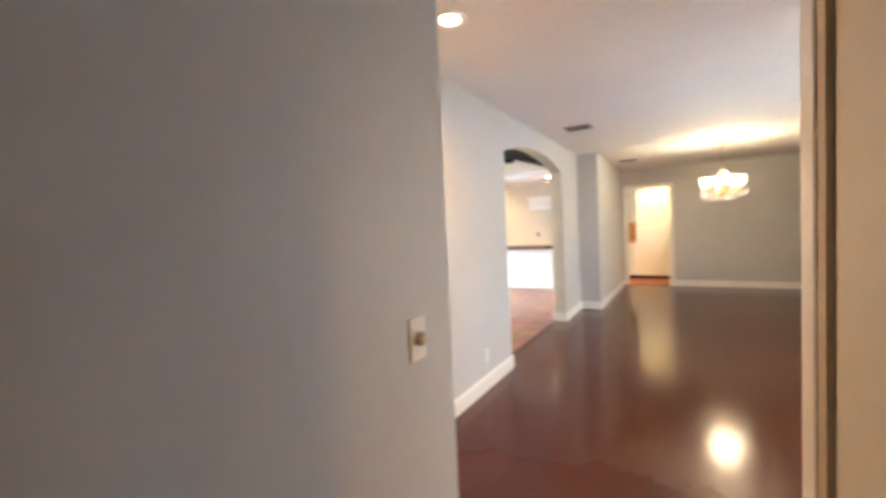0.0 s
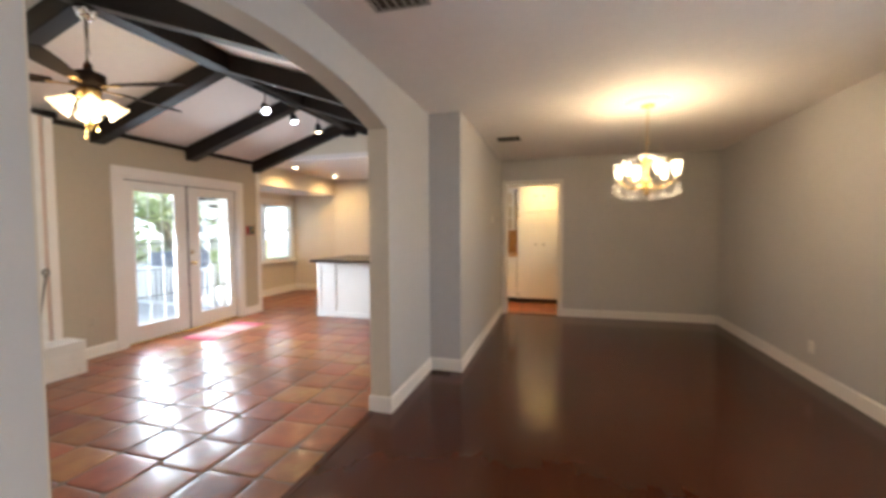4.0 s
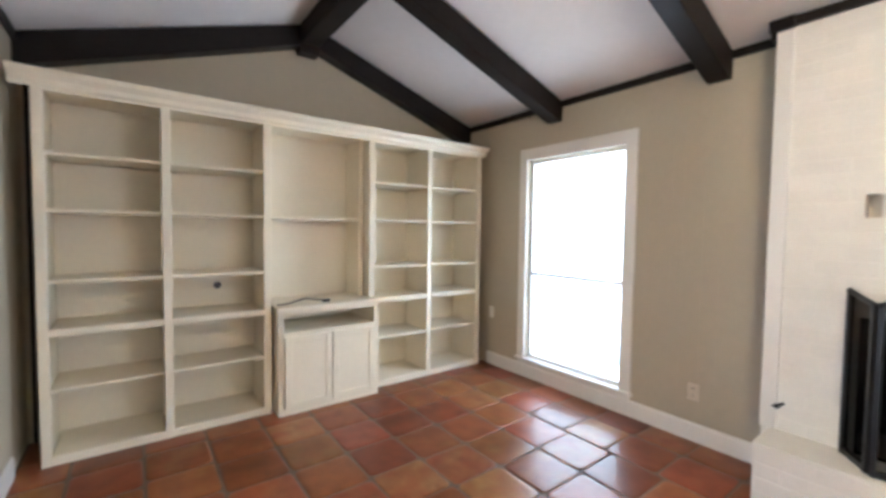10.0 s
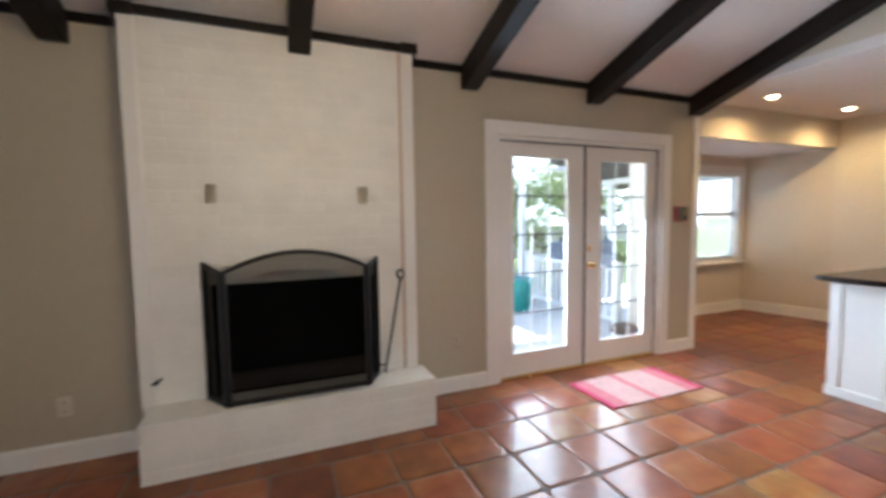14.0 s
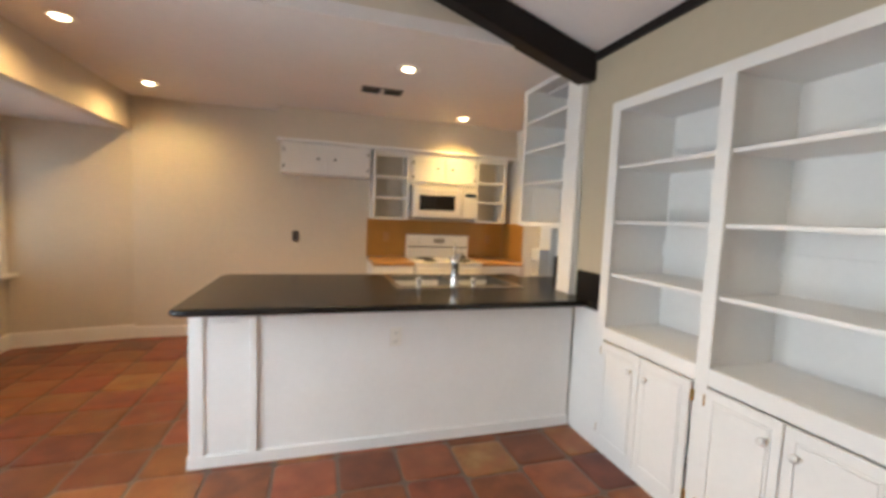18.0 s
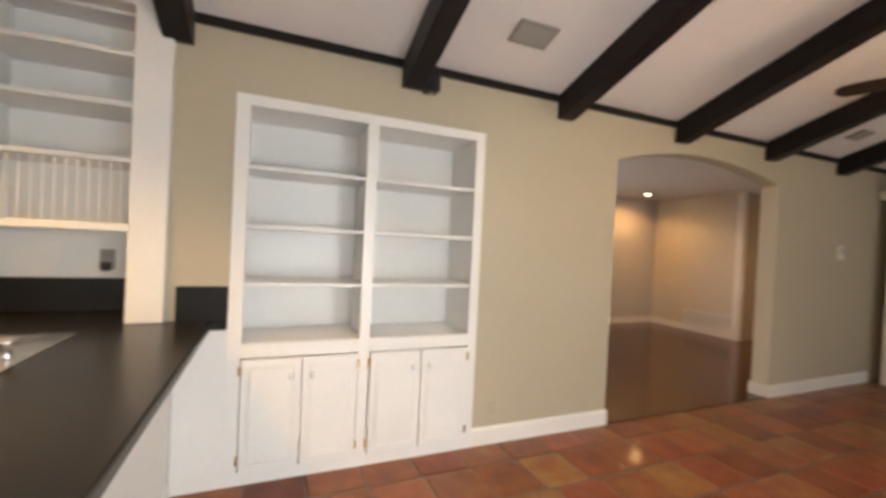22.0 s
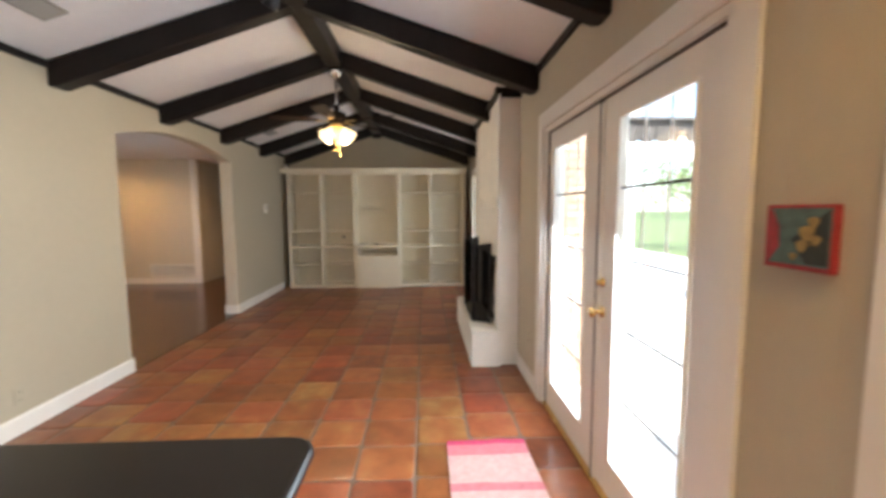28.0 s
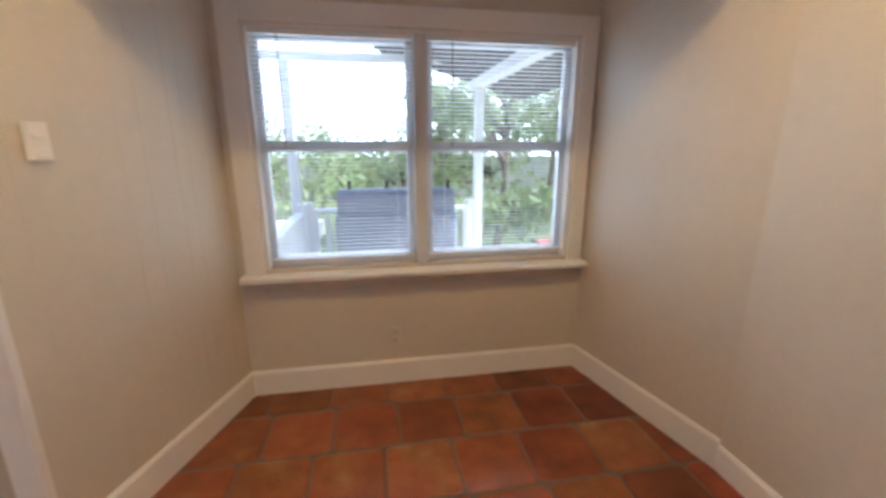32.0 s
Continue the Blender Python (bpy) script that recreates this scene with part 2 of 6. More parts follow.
M_STEEL = mat("brushed_steel", (0.62, 0.61, 0.58), 0.22, 1.0, var=0.12, scale=8)
# Rim steel made darker: the bowls' inner shade is in the colour.
M_SINK = mat("shaded_bowl_steel", (0.24, 0.235, 0.22), 0.32, 1.0, var=0.15, scale=8)
# Dark kitchen register metal; also the backlit look of the door grille bars.
M_DARKBAR = mat("dark_register_and_backlit_bar", (0.10, 0.09, 0.08), 0.4, var=0.1)
# Brown of the painted hall shadow line and of the tan dimmer knob.
M_SHADOWBROWN = mat("brown_shadow_line_and_knob", (0.5, 0.39, 0.26), 0.5, var=0.15, scale=6)
M_CHROME = mat("polished_chrome", (0.85, 0.85, 0.85), 0.08, 1.0, var=0.03)
M_BRASS = mat("aged_brass", (0.72, 0.50, 0.20), 0.25, 1.0, var=0.15, scale=10)
M_IRON = mat("black_iron", (0.012, 0.012, 0.013), 0.45, 0.3, var=0.3, scale=10, bump=0.15)
M_SOOT = mat("sooty_firebrick", (0.006, 0.0055, 0.005), 0.95, spec=0.1, var=0.5, scale=6, bump=0.5, bscale=40)
M_BLADE = mat("dark_walnut_blade", (0.022, 0.015, 0.0115), 0.85, spec=0.02, var=0.3, scale=4, stretch=(1, 8, 1))
M_ENAMEL = mat("white_enamel", (0.83, 0.81, 0.77), 0.2, var=0.03, scale=4)
M_DARKGLASS = mat("dark_oven_glass", (0.01, 0.01, 0.012), 0.08, var=0.1)
M_PLASTIC = mat("white_plastic", (0.80, 0.77, 0.70), 0.4, var=0.03)
# Brown plastic; also colours the shadow lines round the garden door leaves.
M_BROWNPLATE = mat("brown_plastic_and_gap_shade", (0.05, 0.035, 0.028), 0.4, var=0.1)
M_RUGPINK = mat("pink_cotton", (0.44, 0.13, 0.15), 0.95, var=0.2, scale=30, bump=0.6, bscale=240)
M_RUGROSE = mat("rose_cream_cotton", (0.46, 0.28, 0.255), 0.95, var=0.2, scale=30, bump=0.6, bscale=240)
M_RUGRED = mat("raspberry_cotton", (0.42, 0.03, 0.09), 0.95, var=0.2, scale=30, bump=0.6, bscale=240)
M_VENT = mat("vent_metal", (0.32, 0.30, 0.275), 0.45, 0.2, var=0.08)
M_VENTDARK = mat("vent_shadow", (0.05, 0.045, 0.04), 0.7, var=0.1)
M_LAMPGLASS = mat("lit_frosted_shade", (0.9, 0.85, 0.75), 0.4, var=0, emit=((1, 0.70, 0.33), 0.55))
M_CANDLE = mat("lit_candle_bulb", (0.9, 0.85, 0.75), 0.4, var=0, emit=((1, 0.76, 0.42), 9))
M_BULB = mat("lit_bulb", (0.9, 0.85, 0.75), 0.4, var=0, emit=((1, 0.78, 0.46), 5))
M_TRACKBULB = mat("lit_track_bulb", (0.9, 0.9, 0.85), 0.4, var=0, emit=((0.92, 0.95, 1.0), 7))
M_CRYSTAL = mat("cut_crystal", (0.95, 0.93, 0.9), 0.05, var=0.0, alpha=0.45)
M_GLASS = pane_mat("window_glass")
M_MESH = mat("spark_mesh", (0.005, 0.005, 0.005), 0.9, var=0.1, alpha=0.60, spec=0.0)
M_SIDEMESH = mat("dense_spark_mesh", (0.006, 0.006, 0.006), 0.9, var=0.1, alpha=0.9, spec=0.0)
M_LEDGE = mat("smoke_stained_ledge", (0.09, 0.075, 0.06), 0.85, var=0.25, scale=8)
M_BLIND = mat("white_vinyl_slat", (0.80, 0.80, 0.80), 0.45, var=0.02)
M_WINDOWALU = mat("grey_white_sash", (0.60, 0.60, 0.60), 0.4, var=0.04)
M_DECK = mat("pale_concrete_patio", (0.62, 0.60, 0.56), 0.8, var=0.15, scale=2, bump=0.3)
M_RAIL = mat("white_rail_paint", (0.78, 0.78, 0.76), 0.45, var=0.05)
M_GRASS = mat("dry_lawn", (0.10, 0.13, 0.045), 0.95, var=0.4, scale=1.5, bump=0.6)
M_LEAF = mat("leaf_green", (0.16, 0.22, 0.095), 0.55, var=0.4, scale=2, rand=0.35, hue=0.03)
leaf_nt = M_LEAF.node_tree
leaf_mix = leaf_nt.nodes.new("ShaderNodeMixShader")
leaf_mix.inputs[0].default_value = 0.6
leaf_tl = leaf_nt.nodes.new("ShaderNodeBsdfTranslucent")
leaf_tl.inputs["Color"].default_value = (0.45, 0.50, 0.24, 1)
leaf_nt.links.new(leaf_nt.nodes["Principled BSDF"].outputs[0], leaf_mix.inputs[1])
leaf_nt.links.new(leaf_tl.outputs[0], leaf_mix.inputs[2])
leaf_nt.links.new(leaf_mix.outputs[0], leaf_nt.nodes["Material Output"].inputs["Surface"])
M_BARK = mat("bark", (0.20, 0.16, 0.125), 0.9, var=0.4, scale=8, bump=0.8)
M_TEAL = mat("teal_glaze", (0.02, 0.25, 0.24), 0.3, var=0.15)
M_COVER = mat("grey_vinyl_cover", (0.19, 0.205, 0.25), 0.55, var=0.25, scale=3, bump=0.3, bscale=12)
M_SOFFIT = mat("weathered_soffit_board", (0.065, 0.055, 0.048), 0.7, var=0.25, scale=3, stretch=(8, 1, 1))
M_FENCE = mat("silvered_fence_board", (0.42, 0.39, 0.34), 0.8, var=0.2, scale=3, stretch=(8, 8, 1))
M_REDBRICK = mat("tan_brick", (0.42, 0.30, 0.21), 0.85, var=0.2, scale=5, bump=0.6, rand=0.2, hue=0.01)
M_MORTAR = mat("grey_mortar", (0.45, 0.42, 0.38), 0.9, var=0.15, scale=10)
M_PAINTA = mat("picture_red", (0.33, 0.03, 0.04), 0.5, var=0.3, scale=40)
M_PAINTB = mat("picture_teal", (0.08, 0.14, 0.13), 0.5, var=0.4, scale=40)
M_PAINTC = mat("picture_gold", (0.33, 0.22, 0.07), 0.5, var=0.4, scale=60)
M_PAINTD = mat("picture_black", (0.02, 0.03, 0.03), 0.5, var=0.4, scale=50)
M_BLACKCORD = mat("black_rubber", (0.015, 0.015, 0.015), 0.5, var=0.1)
# Emissive white, stands in for blown-out daylight outside the tall window.
M_SIDEGLOW = mat("glowing_side_backdrop", (0.7, 0.72, 0.72), 0.9, var=0.12, scale=0.8, emit=((0.88, 0.95, 1.0), 0.3))
# Emissive white for the sheet that replaces the front yard's glare.
M_BACKDROP = mat("glowing_front_backdrop", (0.8, 0.8, 0.8), 0.9, var=0.05, scale=0.6, emit=((0.90, 0.96, 1.0), 1.0))
# Glow that imitates bright haze low in the sky.
M_SKYGLOW = mat("glowing_sky_backdrop", (0.8, 0.8, 0.8), 0.9, var=0.04, scale=0.05, emit=((0.93, 0.97, 1.0), 0.85))
M_ROOF = mat("grey_shingle", (0.10, 0.09, 0.085), 0.9, var=0.3, scale=8, bump=0.5)


# ---- builders ----
INWORLD = set()


def thing(name, at=(0, 0, 0), label="", category="", group="", kind="", m=None):
    ob = new(name)
    ob.empty_display_size = 0.1
    if m is not None:
        ob.matrix_basis = m
    else:
        ob.location = at
        INWORLD.add(ob.name)
    return tagged(ob, label, category, group, kind)


def part(name, bm, material, parent=None, label="", smooth=False, kind=""):
    me = bpy.data.meshes.new(name)
    if smooth:
        for f in bm.faces:
            f.smooth = True
    bm.to_mesh(me)
    bm.free()
    me.materials.append(material)
    ob = new(name, me)
    if parent is not None:
        ob.parent = parent
        if parent.name in INWORLD:
            ob.matrix_parent_inverse = Matrix.Translation(parent.location).inverted()
    return tagged(ob, label, kind=kind)


def pieces(name, bs, material, parent, bev=0.0, label=""):
    """Each box as a part of its own."""
    for b in bs:
        part(name, boxes(b, bev=bev), material, parent, label)


def bx(bm, x0, x1, y0, y1, z0, z1, m=None):
    co = [(x, y, z) for x in (x0, x1) for y in (y0, y1) for z in (z0, z1)]
    v = [bm.verts.new(m @ Vector(c) if m else c) for c in co]
    for f in ((0, 1, 3, 2), (4, 6, 7, 5), (0, 4, 5, 1), (2, 3, 7, 6), (0, 2, 6, 4), (1, 5, 7, 3)):
        bm.faces.new([v[i] for i in f])
    return v


def boxes(*bs, bev=0.0, m=None):
    bm = bmesh.new()
    for b in bs:
        bx(bm, *b, m=m)
    if bev:
        bmesh.ops.bevel(bm, geom=list(bm.edges), offset=bev, segments=1, affect="EDGES", clamp_overlap=True)
    bmesh.ops.recalc_face_normals(bm, faces=bm.faces)
    return bm


def tube(bm, pts, r, seg=10, r1=None):
    pts = [Vector(p) for p in pts]
    rings = []
    for i, p in enumerate(pts):
        d = (pts[min(i + 1, len(pts) - 1)] - pts[max(i - 1, 0)]).normalized()
        a = d.orthogonal().normalized() if not rings else (ref - d * ref.dot(d)).normalized()
        ref = a
        b = d.cross(a)
        rad = r if r1 is None else r + (r1 - r) * i / (len(pts) - 1)
        rings.append([bm.verts.new(p + (a * math.cos(2 * math.pi * k / seg) + b * math.sin(2 * math.pi * k / seg)) * rad) for k in range(seg)])
    for q, s in zip(rings, rings[1:]):
        for k in range(seg):
            bm.faces.new((q[k], q[(k + 1) % seg], s[(k + 1) % seg], s[k]))
    bm.faces.new(rings[0][::-1])
    bm.faces.new(rings[-1])
    return bm


def lathe(bm, prof, m=None, seg=20):
    m = m or Matrix()
    rings = []
    for r, z in prof:
        rings.append([bm.verts.new(m @ Vector((max(r, 1e-4) * math.cos(2 * math.pi * k / seg), max(r, 1e-4) * math.sin(2 * math.pi * k / seg), z))) for k in range(seg)])
    for q, s in zip(rings, rings[1:]):
        for k in range(seg):
            bm.faces.new((q[k], q[(k + 1) % seg], s[(k + 1) % seg], s[k]))
    bm.faces.new(rings[0][::-1])
    bm.faces.new(rings[-1])
    return bm


def T(x, y, z):
    return Matrix.Translation((x, y, z))


def prism(bm, poly, axis, a, b):
    """A polygon of two coordinates drawn out along an axis from a to b."""
    def p(u, v, w):
        return {"x": (w, u, v), "y": (u, w, v), "z": (u, v, w)}[axis]
    lo = [bm.verts.new(p(u, v, a)) for u, v in poly]
    hi = [bm.verts.new(p(u, v, b)) for u, v in poly]
    n = len(poly)
    bm.faces.new(lo[::-1])
    bm.faces.new(hi)
    for i in range(n):
        bm.faces.new((lo[i], lo[(i + 1) % n], hi[(i + 1) % n], hi[i]))
    bmesh.ops.recalc_face_normals(bm, faces=bm.faces)
    return bm


def slab(u0, u1, z0, z1, holes, axis, a, b):
    """A wall with rectangular holes; u runs along the wall, a to b is its thickness along the axis."""
    us = sorted({u0, u1, *[h[0] for h in holes], *[h[1] for h in holes]})
    zs = sorted({z0, z1, *[h[2] for h in holes], *[h[3] for h in holes]})
    us = [u for u in us if u0 <= u <= u1]
    zs = [z for z in zs if z0 <= z <= z1]

    def solid(i, j):
        if not (0 <= i < len(us) - 1 and 0 <= j < len(zs) - 1):
            return False
        cu, cz = (us[i] + us[i + 1]) / 2, (zs[j] + zs[j + 1]) / 2
        return not any(h[0] < cu < h[1] and h[2] < cz < h[3] for h in holes)
    bm = bmesh.new()
    vs = {}

    def v(i, j, k):
        if (i, j, k) not in vs:
            t = (a, b)[k]
            vs[(i, j, k)] = bm.verts.new((us[i], t, zs[j]) if axis == "y" else (t, us[i], zs[j]))
        return vs[(i, j, k)]
    for i in range(len(us) - 1):
        for j in range(len(zs) - 1):
            if not solid(i, j):
                continue
            for k in (0, 1):
                bm.faces.new([v(i, j, k), v(i + 1, j, k), v(i + 1, j + 1, k), v(i, j + 1, k)])
            if not solid(i - 1, j):
                bm.faces.new([v(i, j, 0), v(i, j + 1, 0), v(i, j + 1, 1), v(i, j, 1)])
            if not solid(i + 1, j):
                bm.faces.new([v(i + 1, j, 0), v(i + 1, j + 1, 0), v(i + 1, j + 1, 1), v(i + 1, j, 1)])
            if not solid(i, j - 1):
                bm.faces.new([v(i, j, 0), v(i + 1, j, 0), v(i + 1, j, 1), v(i, j, 1)])
            if not solid(i, j + 1):
                bm.faces.new([v(i, j + 1, 0), v(i + 1, j + 1, 0), v(i + 1, j + 1, 1), v(i, j + 1, 1)])
    bmesh.ops.recalc_face_normals(bm, faces=bm.faces)
    return bm


def structure(name, bm, material, label="", category="wall"):
    return tagged(part(name, bm, material), label, category, kind="structure")


def frame_boxes(u0, u1, z0, z1, w, y0, y1, bottom=True):
    """The four rails of an upright frame, in the plane of u and z."""
    out = [(u0, u0 + w, y0, y1, z0, z1), (u1 - w, u1, y0, y1, z0, z1), (u0 + w, u1 - w, y0, y1, z1 - w, z1)]
    if bottom:
        out.append((u0 + w, u1 - w, y0, y1, z0, z0 + w))
    return out


def board(name, a, b, z0, z1, t, material, side=1, label="", parent=None):
    """A skirting board or the like from a to b on plan, standing t proud to the left (side 1) or right of that line."""
    d = Vector((b[0] - a[0], b[1] - a[1], 0))
    n = Vector((-d.y, d.x, 0)).normalized() * side * t
    bm = bmesh.new()
    zc = z1 - min(0.015, (z1 - z0) * 0.2)
    prof = [(0.0, z0), (1.0, z0), (1.0, zc), (0.45, z1), (0.0, z1)]
    lo = [bm.verts.new((a[0] + n.x * f, a[1] + n.y * f, z)) for f, z in prof]
    hi = [bm.verts.new((b[0] + n.x * f, b[1] + n.y * f, z)) for f, z in prof]
    bm.faces.new(lo)
    bm.faces.new(hi[::-1])
    for i in range(len(prof)):
        bm.faces.new((lo[i], hi[i], hi[(i + 1) % len(prof)], lo[(i + 1) % len(prof)]))
    bmesh.ops.recalc_face_normals(bm, faces=bm.faces)
    ob = part(name, bm, material, parent, label)
    if parent is None:
        tagged(ob, label, "baseboard", kind="structure")
    return ob

# ---- large structure ----
W = 3.62            # inner face of the garden-side wall
GX = -0.85          # gable wall behind the bookcase
KX = 9.44           # far kitchen wall
ARL, ARR = 1.545, 3.733
LY = -0.147         # living-room face of the shared wall
JX, JY = 4.767, -0.465
DX = 7.72           # far dining wall
PY = -3.67          # patio-door wall
LC, KC = 2.55, 2.57
HX = -1.13          # wall with the opening to the hall
EAVE, SLOPE, RIDGE_Y = 2.57, 0.335, 1.80

# sub-floors
structure("floor_living", boxes((-4.2, DX + 0.12, PY - 0.15, -0.02, -0.12, -0.016)), M_SUB, "dark underlay below the mahogany floorboards", "floor")
structure("floor_tiled", boxes((GX - 0.1, KX + 0.1, -0.02, W + 0.10, -0.12, -0.004), (DX + 0.12, KX + 0.1, -2.1, -0.02, -0.12, -0.004), (6.85, KX + 0.1, W + 0.10, 4.75, -0.12, -0.004)),
          M_GROUT, "dark grout bed between the terracotta tiles", "floor")

# shared wall with the arch
def arch_curve(n=24):
    c, h = (ARR - ARL) / 2, 0.155
    r = (c * c + h * h) / (2 * h)
    mid, zc = (ARL + ARR) / 2, 2.172 + h - r
    out = []
    for i in range(n + 1):
        x = ARL + (ARR - ARL) * i / n
        out.append((x, zc + math.sqrt(r * r - (x - mid) ** 2)))
    return out


bm = slab(GX - 0.1, JX, 0, 2.62, [(ARL, ARR, -0.1, 2.63)], "y", LY, 0.0)
structure("wall_shared", bm, M_TAUPE, "taupe painted wall between the family room and the living room")
curve = arch_curve()


def arch_head(y0, y1, top):
    """The piece of wall between the arch and a level line above it."""
    bm = bmesh.new()
    cols = [[bm.verts.new((x, y, zz)) for y in (y0, y1) for zz in (z, top)] for x, z in curve]
    for a, b in zip(cols, cols[1:]):
        for f in ((a[0], b[0], b[2], a[2]), (a[0], a[1], b[1], b[0]), (a[2], b[2], b[3], a[3]), (a[1], a[3], b[3], b[1])):
            bm.faces.new(f)
    for c in (cols[0], cols[-1]):
        bm.faces.new((c[0], c[1], c[3], c[2]))
    bmesh.ops.recalc_face_normals(bm, faces=bm.faces)
    return bm


structure("wall_arch", arch_head(LY, 0.0, 2.62), M_TAUPE, "shallow arched head over the wide opening")
# living-room skin of that wall, painted grey
bm = slab(-1.22, JX, 0, LC, [(ARL, ARR, -0.1, LC + 0.1)], "y", LY - 0.012, LY - 0.001)
structure("wall_arch_living", arch_head(LY - 0.012, LY - 0.001, LC), M_GREY, "grey painted face of the arched head")
structure("wall_living_north", bm, M_GREY, "grey painted living-room wall around the arch")
structure("wall_arch_lining", boxes((ARR - 0.006, ARR + 0.001, LY - 0.012, 0.004, 0, 2.178), (ARL - 0.001, ARL + 0.006, LY - 0.012, 0.004, 0, 2.178)), M_CREAM, "cream painted jambs of the arched opening")
# the thicker stretch that holds the built-in shelves
for jn, jb in (("west", (JX, 4.985, JY, 0, 0, 2.62)), ("back", (4.985, 6.465, JY, -0.43, 0, 2.62)), ("head", (4.985, 6.465, -0.43, 0, 2.165, 2.62)), ("east", (6.465, 6.82, JY, 0, 0, 2.62))):
    structure("wall_jog_" + jn, boxes(jb), M_TAUPE, "thick taupe wall that holds the built-in shelves")
structure("wall_jog_dining", boxes((JX - 0.012, JX - 0.001, JY - 0.012, LY - 0.013, 0, LC), (JX - 0.001, DX, JY - 0.012, JY - 0.001, 0, LC)), M_GREY, "grey painted dining-side face of the thick wall")
structure("wall_kitchen_south", boxes((6.82, 7.64, JY, -0.36, 0, KC), (7.64, DX + 0.12, JY, -0.30, 0, KC)), M_WHITE, "white wall behind the open kitchen shelves")
# dining end wall and its doorway
DD0, DD1 = -1.40, -0.565
structure("wall_dining_end", slab(PY, JY, 0, KC + 0.04, [(DD0, DD1, -0.1, 2.145)], "x", DX, DX + 0.12), M_GREY, "grey-beige end wall of the dining area with a doorway")
# patio-door wall
PD = [(2.865, 3.685), (1.805, 2.715), (0.815, 1.70)]
structure("wall_patio", slab(-4.2, DX + 0.12, 0, LC + 0.1, [(0.76, 3.73, -0.1, 2.08)], "y", PY - 0.15, PY), M_GREY, "grey painted wall with a row of three patio doors")
# hall beside the opening
structure("wall_hall_left", boxes((-4.2, -1.22, -1.07, -0.95, 0, LC)), M_GREY, "grey hall wall ending in a plain corner")
structure("wall_hall_return", boxes((-1.34, -1.22, -0.95, LY - 0.012, 0, LC)), M_GREY, "grey return wall beside the hall")
structure("wall_hall_right", boxes((-4.2, HX, -2.08, -1.925, 0, LC), (HX - 0.12, HX, PY, -2.08, 0, LC)), M_CREAM, "beige hall wall with a white corner board")
structure("wall_hall_end", boxes((-4.3, -4.2, PY, -0.95, 0, LC)), M_GREY, "plain grey wall at the back of the hall")
structure("ceiling_living", boxes((-4.3, DX, PY - 0.1, LY - 0.0005, LC, LC + 0.08)), M_CEIL, "smooth off-white living-room ceiling", "ceiling")

# garden-side wall of the family room
structure("wall_garden", slab(GX - 0.1, 6.87, 0, 2.60, [(0.135, 1.122, 0.185, 2.10), (4.52, 6.38, -0.1, 2.08), (2.44, 3.47, 0.30, 1.09)], "y", W, W + 0.15), M_TAUPE,
          "taupe painted wall with a tall window and glazed double doors")
structure("wall_gable", slab(LY, W + 0.15, 0, 3.30, [], "x", GX - 0.1, GX), M_TAUPE, "taupe gable wall behind the bookcase")
# vaulted ceiling
bm = bmesh.new()
prism(bm, [(-0.05, EAVE), (RIDGE_Y, EAVE + SLOPE * RIDGE_Y), (RIDGE_Y, EAVE + SLOPE * RIDGE_Y + 0.1), (-0.05, EAVE + 0.1)], "x", GX, 6.84)
prism(bm, [(W + 0.05, EAVE), (RIDGE_Y, EAVE + SLOPE * RIDGE_Y), (RIDGE_Y, EAVE + SLOPE * RIDGE_Y + 0.1), (W + 0.05, EAVE + 0.1)], "x", GX, 6.84)
structure("ceiling_vault", bm, M_CEIL, "off-white plaster between dark beams, sloping to a ridge", "ceiling")
# kitchen shell
structure("ceiling_kitchen", boxes((6.83, KX + 0.1, -2.1, W + 0.06, KC, KC + 0.08)), M_CEIL, "flat warm-lit kitchen ceiling", "ceiling")
bm = bmesh.new()
prism(bm, [(0.0, KC + 0.001), (W, KC + 0.001), (W, EAVE + 0.03), (RIDGE_Y, EAVE + SLOPE * RIDGE_Y + 0.05), (0.0, EAVE + 0.03)], "x", 6.832, 6.90)
structure("wall_gable_kitchen", bm, M_CREAM, "cream triangular gable above the kitchen opening")
structure("wall_kitchen_east", boxes((KX, KX + 0.1, -2.1, 3.65, 0, KC)), M_CREAM, "cream kitchen wall with fine upright grooves")
structure("wall_kitchen_back", boxes((DX + 0.12, KX + 0.1, -2.2, -2.1, 0, KC)), M_CREAM, "cream wall at the end of the kitchen")
structure("wall_kitchen_side", boxes((DX + 0.12, DX + 0.13, -2.1, DD0 - 0.08, 0, KC), (DX + 0.12, DX + 0.13, DD1 + 0.07, -0.30, 0, KC)), M_CREAM, "cream kitchen face of the dining wall")
# bay
BY = 4.61           # wall of the window bay
NL0, NL1, NR0, NR1 = (6.885, 3.64), (7.225, BY), (KX, 3.65), (9.225, BY)
NZ = 2.22
structure("wall_bay_header", boxes((6.90, KX + 0.1, W + 0.03, W + 0.13, NZ, KC)), M_CREAM, "cream header lit by the downlights over the bay")
structure("ceiling_bay", boxes((6.70, KX + 0.2, W + 0.131, 4.77, NZ + 0.001, NZ + 0.08)), M_CEIL, "low plain ceiling of the window bay", "ceiling")
structure("wall_bay", slab(7.13, 9.34, 0, NZ, [(7.365, 9.12, 0.755, 1.995)], "y", BY, BY + 0.14), M_CREAM, "cream wall under and around the bay window")


def skew_wall(name, a, b, out, z1, label):
    bm = bmesh.new()
    d = (Vector(b) - Vector(a)).normalized()
    n = Vector((-d.y, d.x)) * out
    prism(bm, [tuple(a), tuple(b), tuple(Vector(b) + n), tuple(Vector(a) + n)], "z", 0, z1)
    return structure(name, bm, M_CREAM, label)


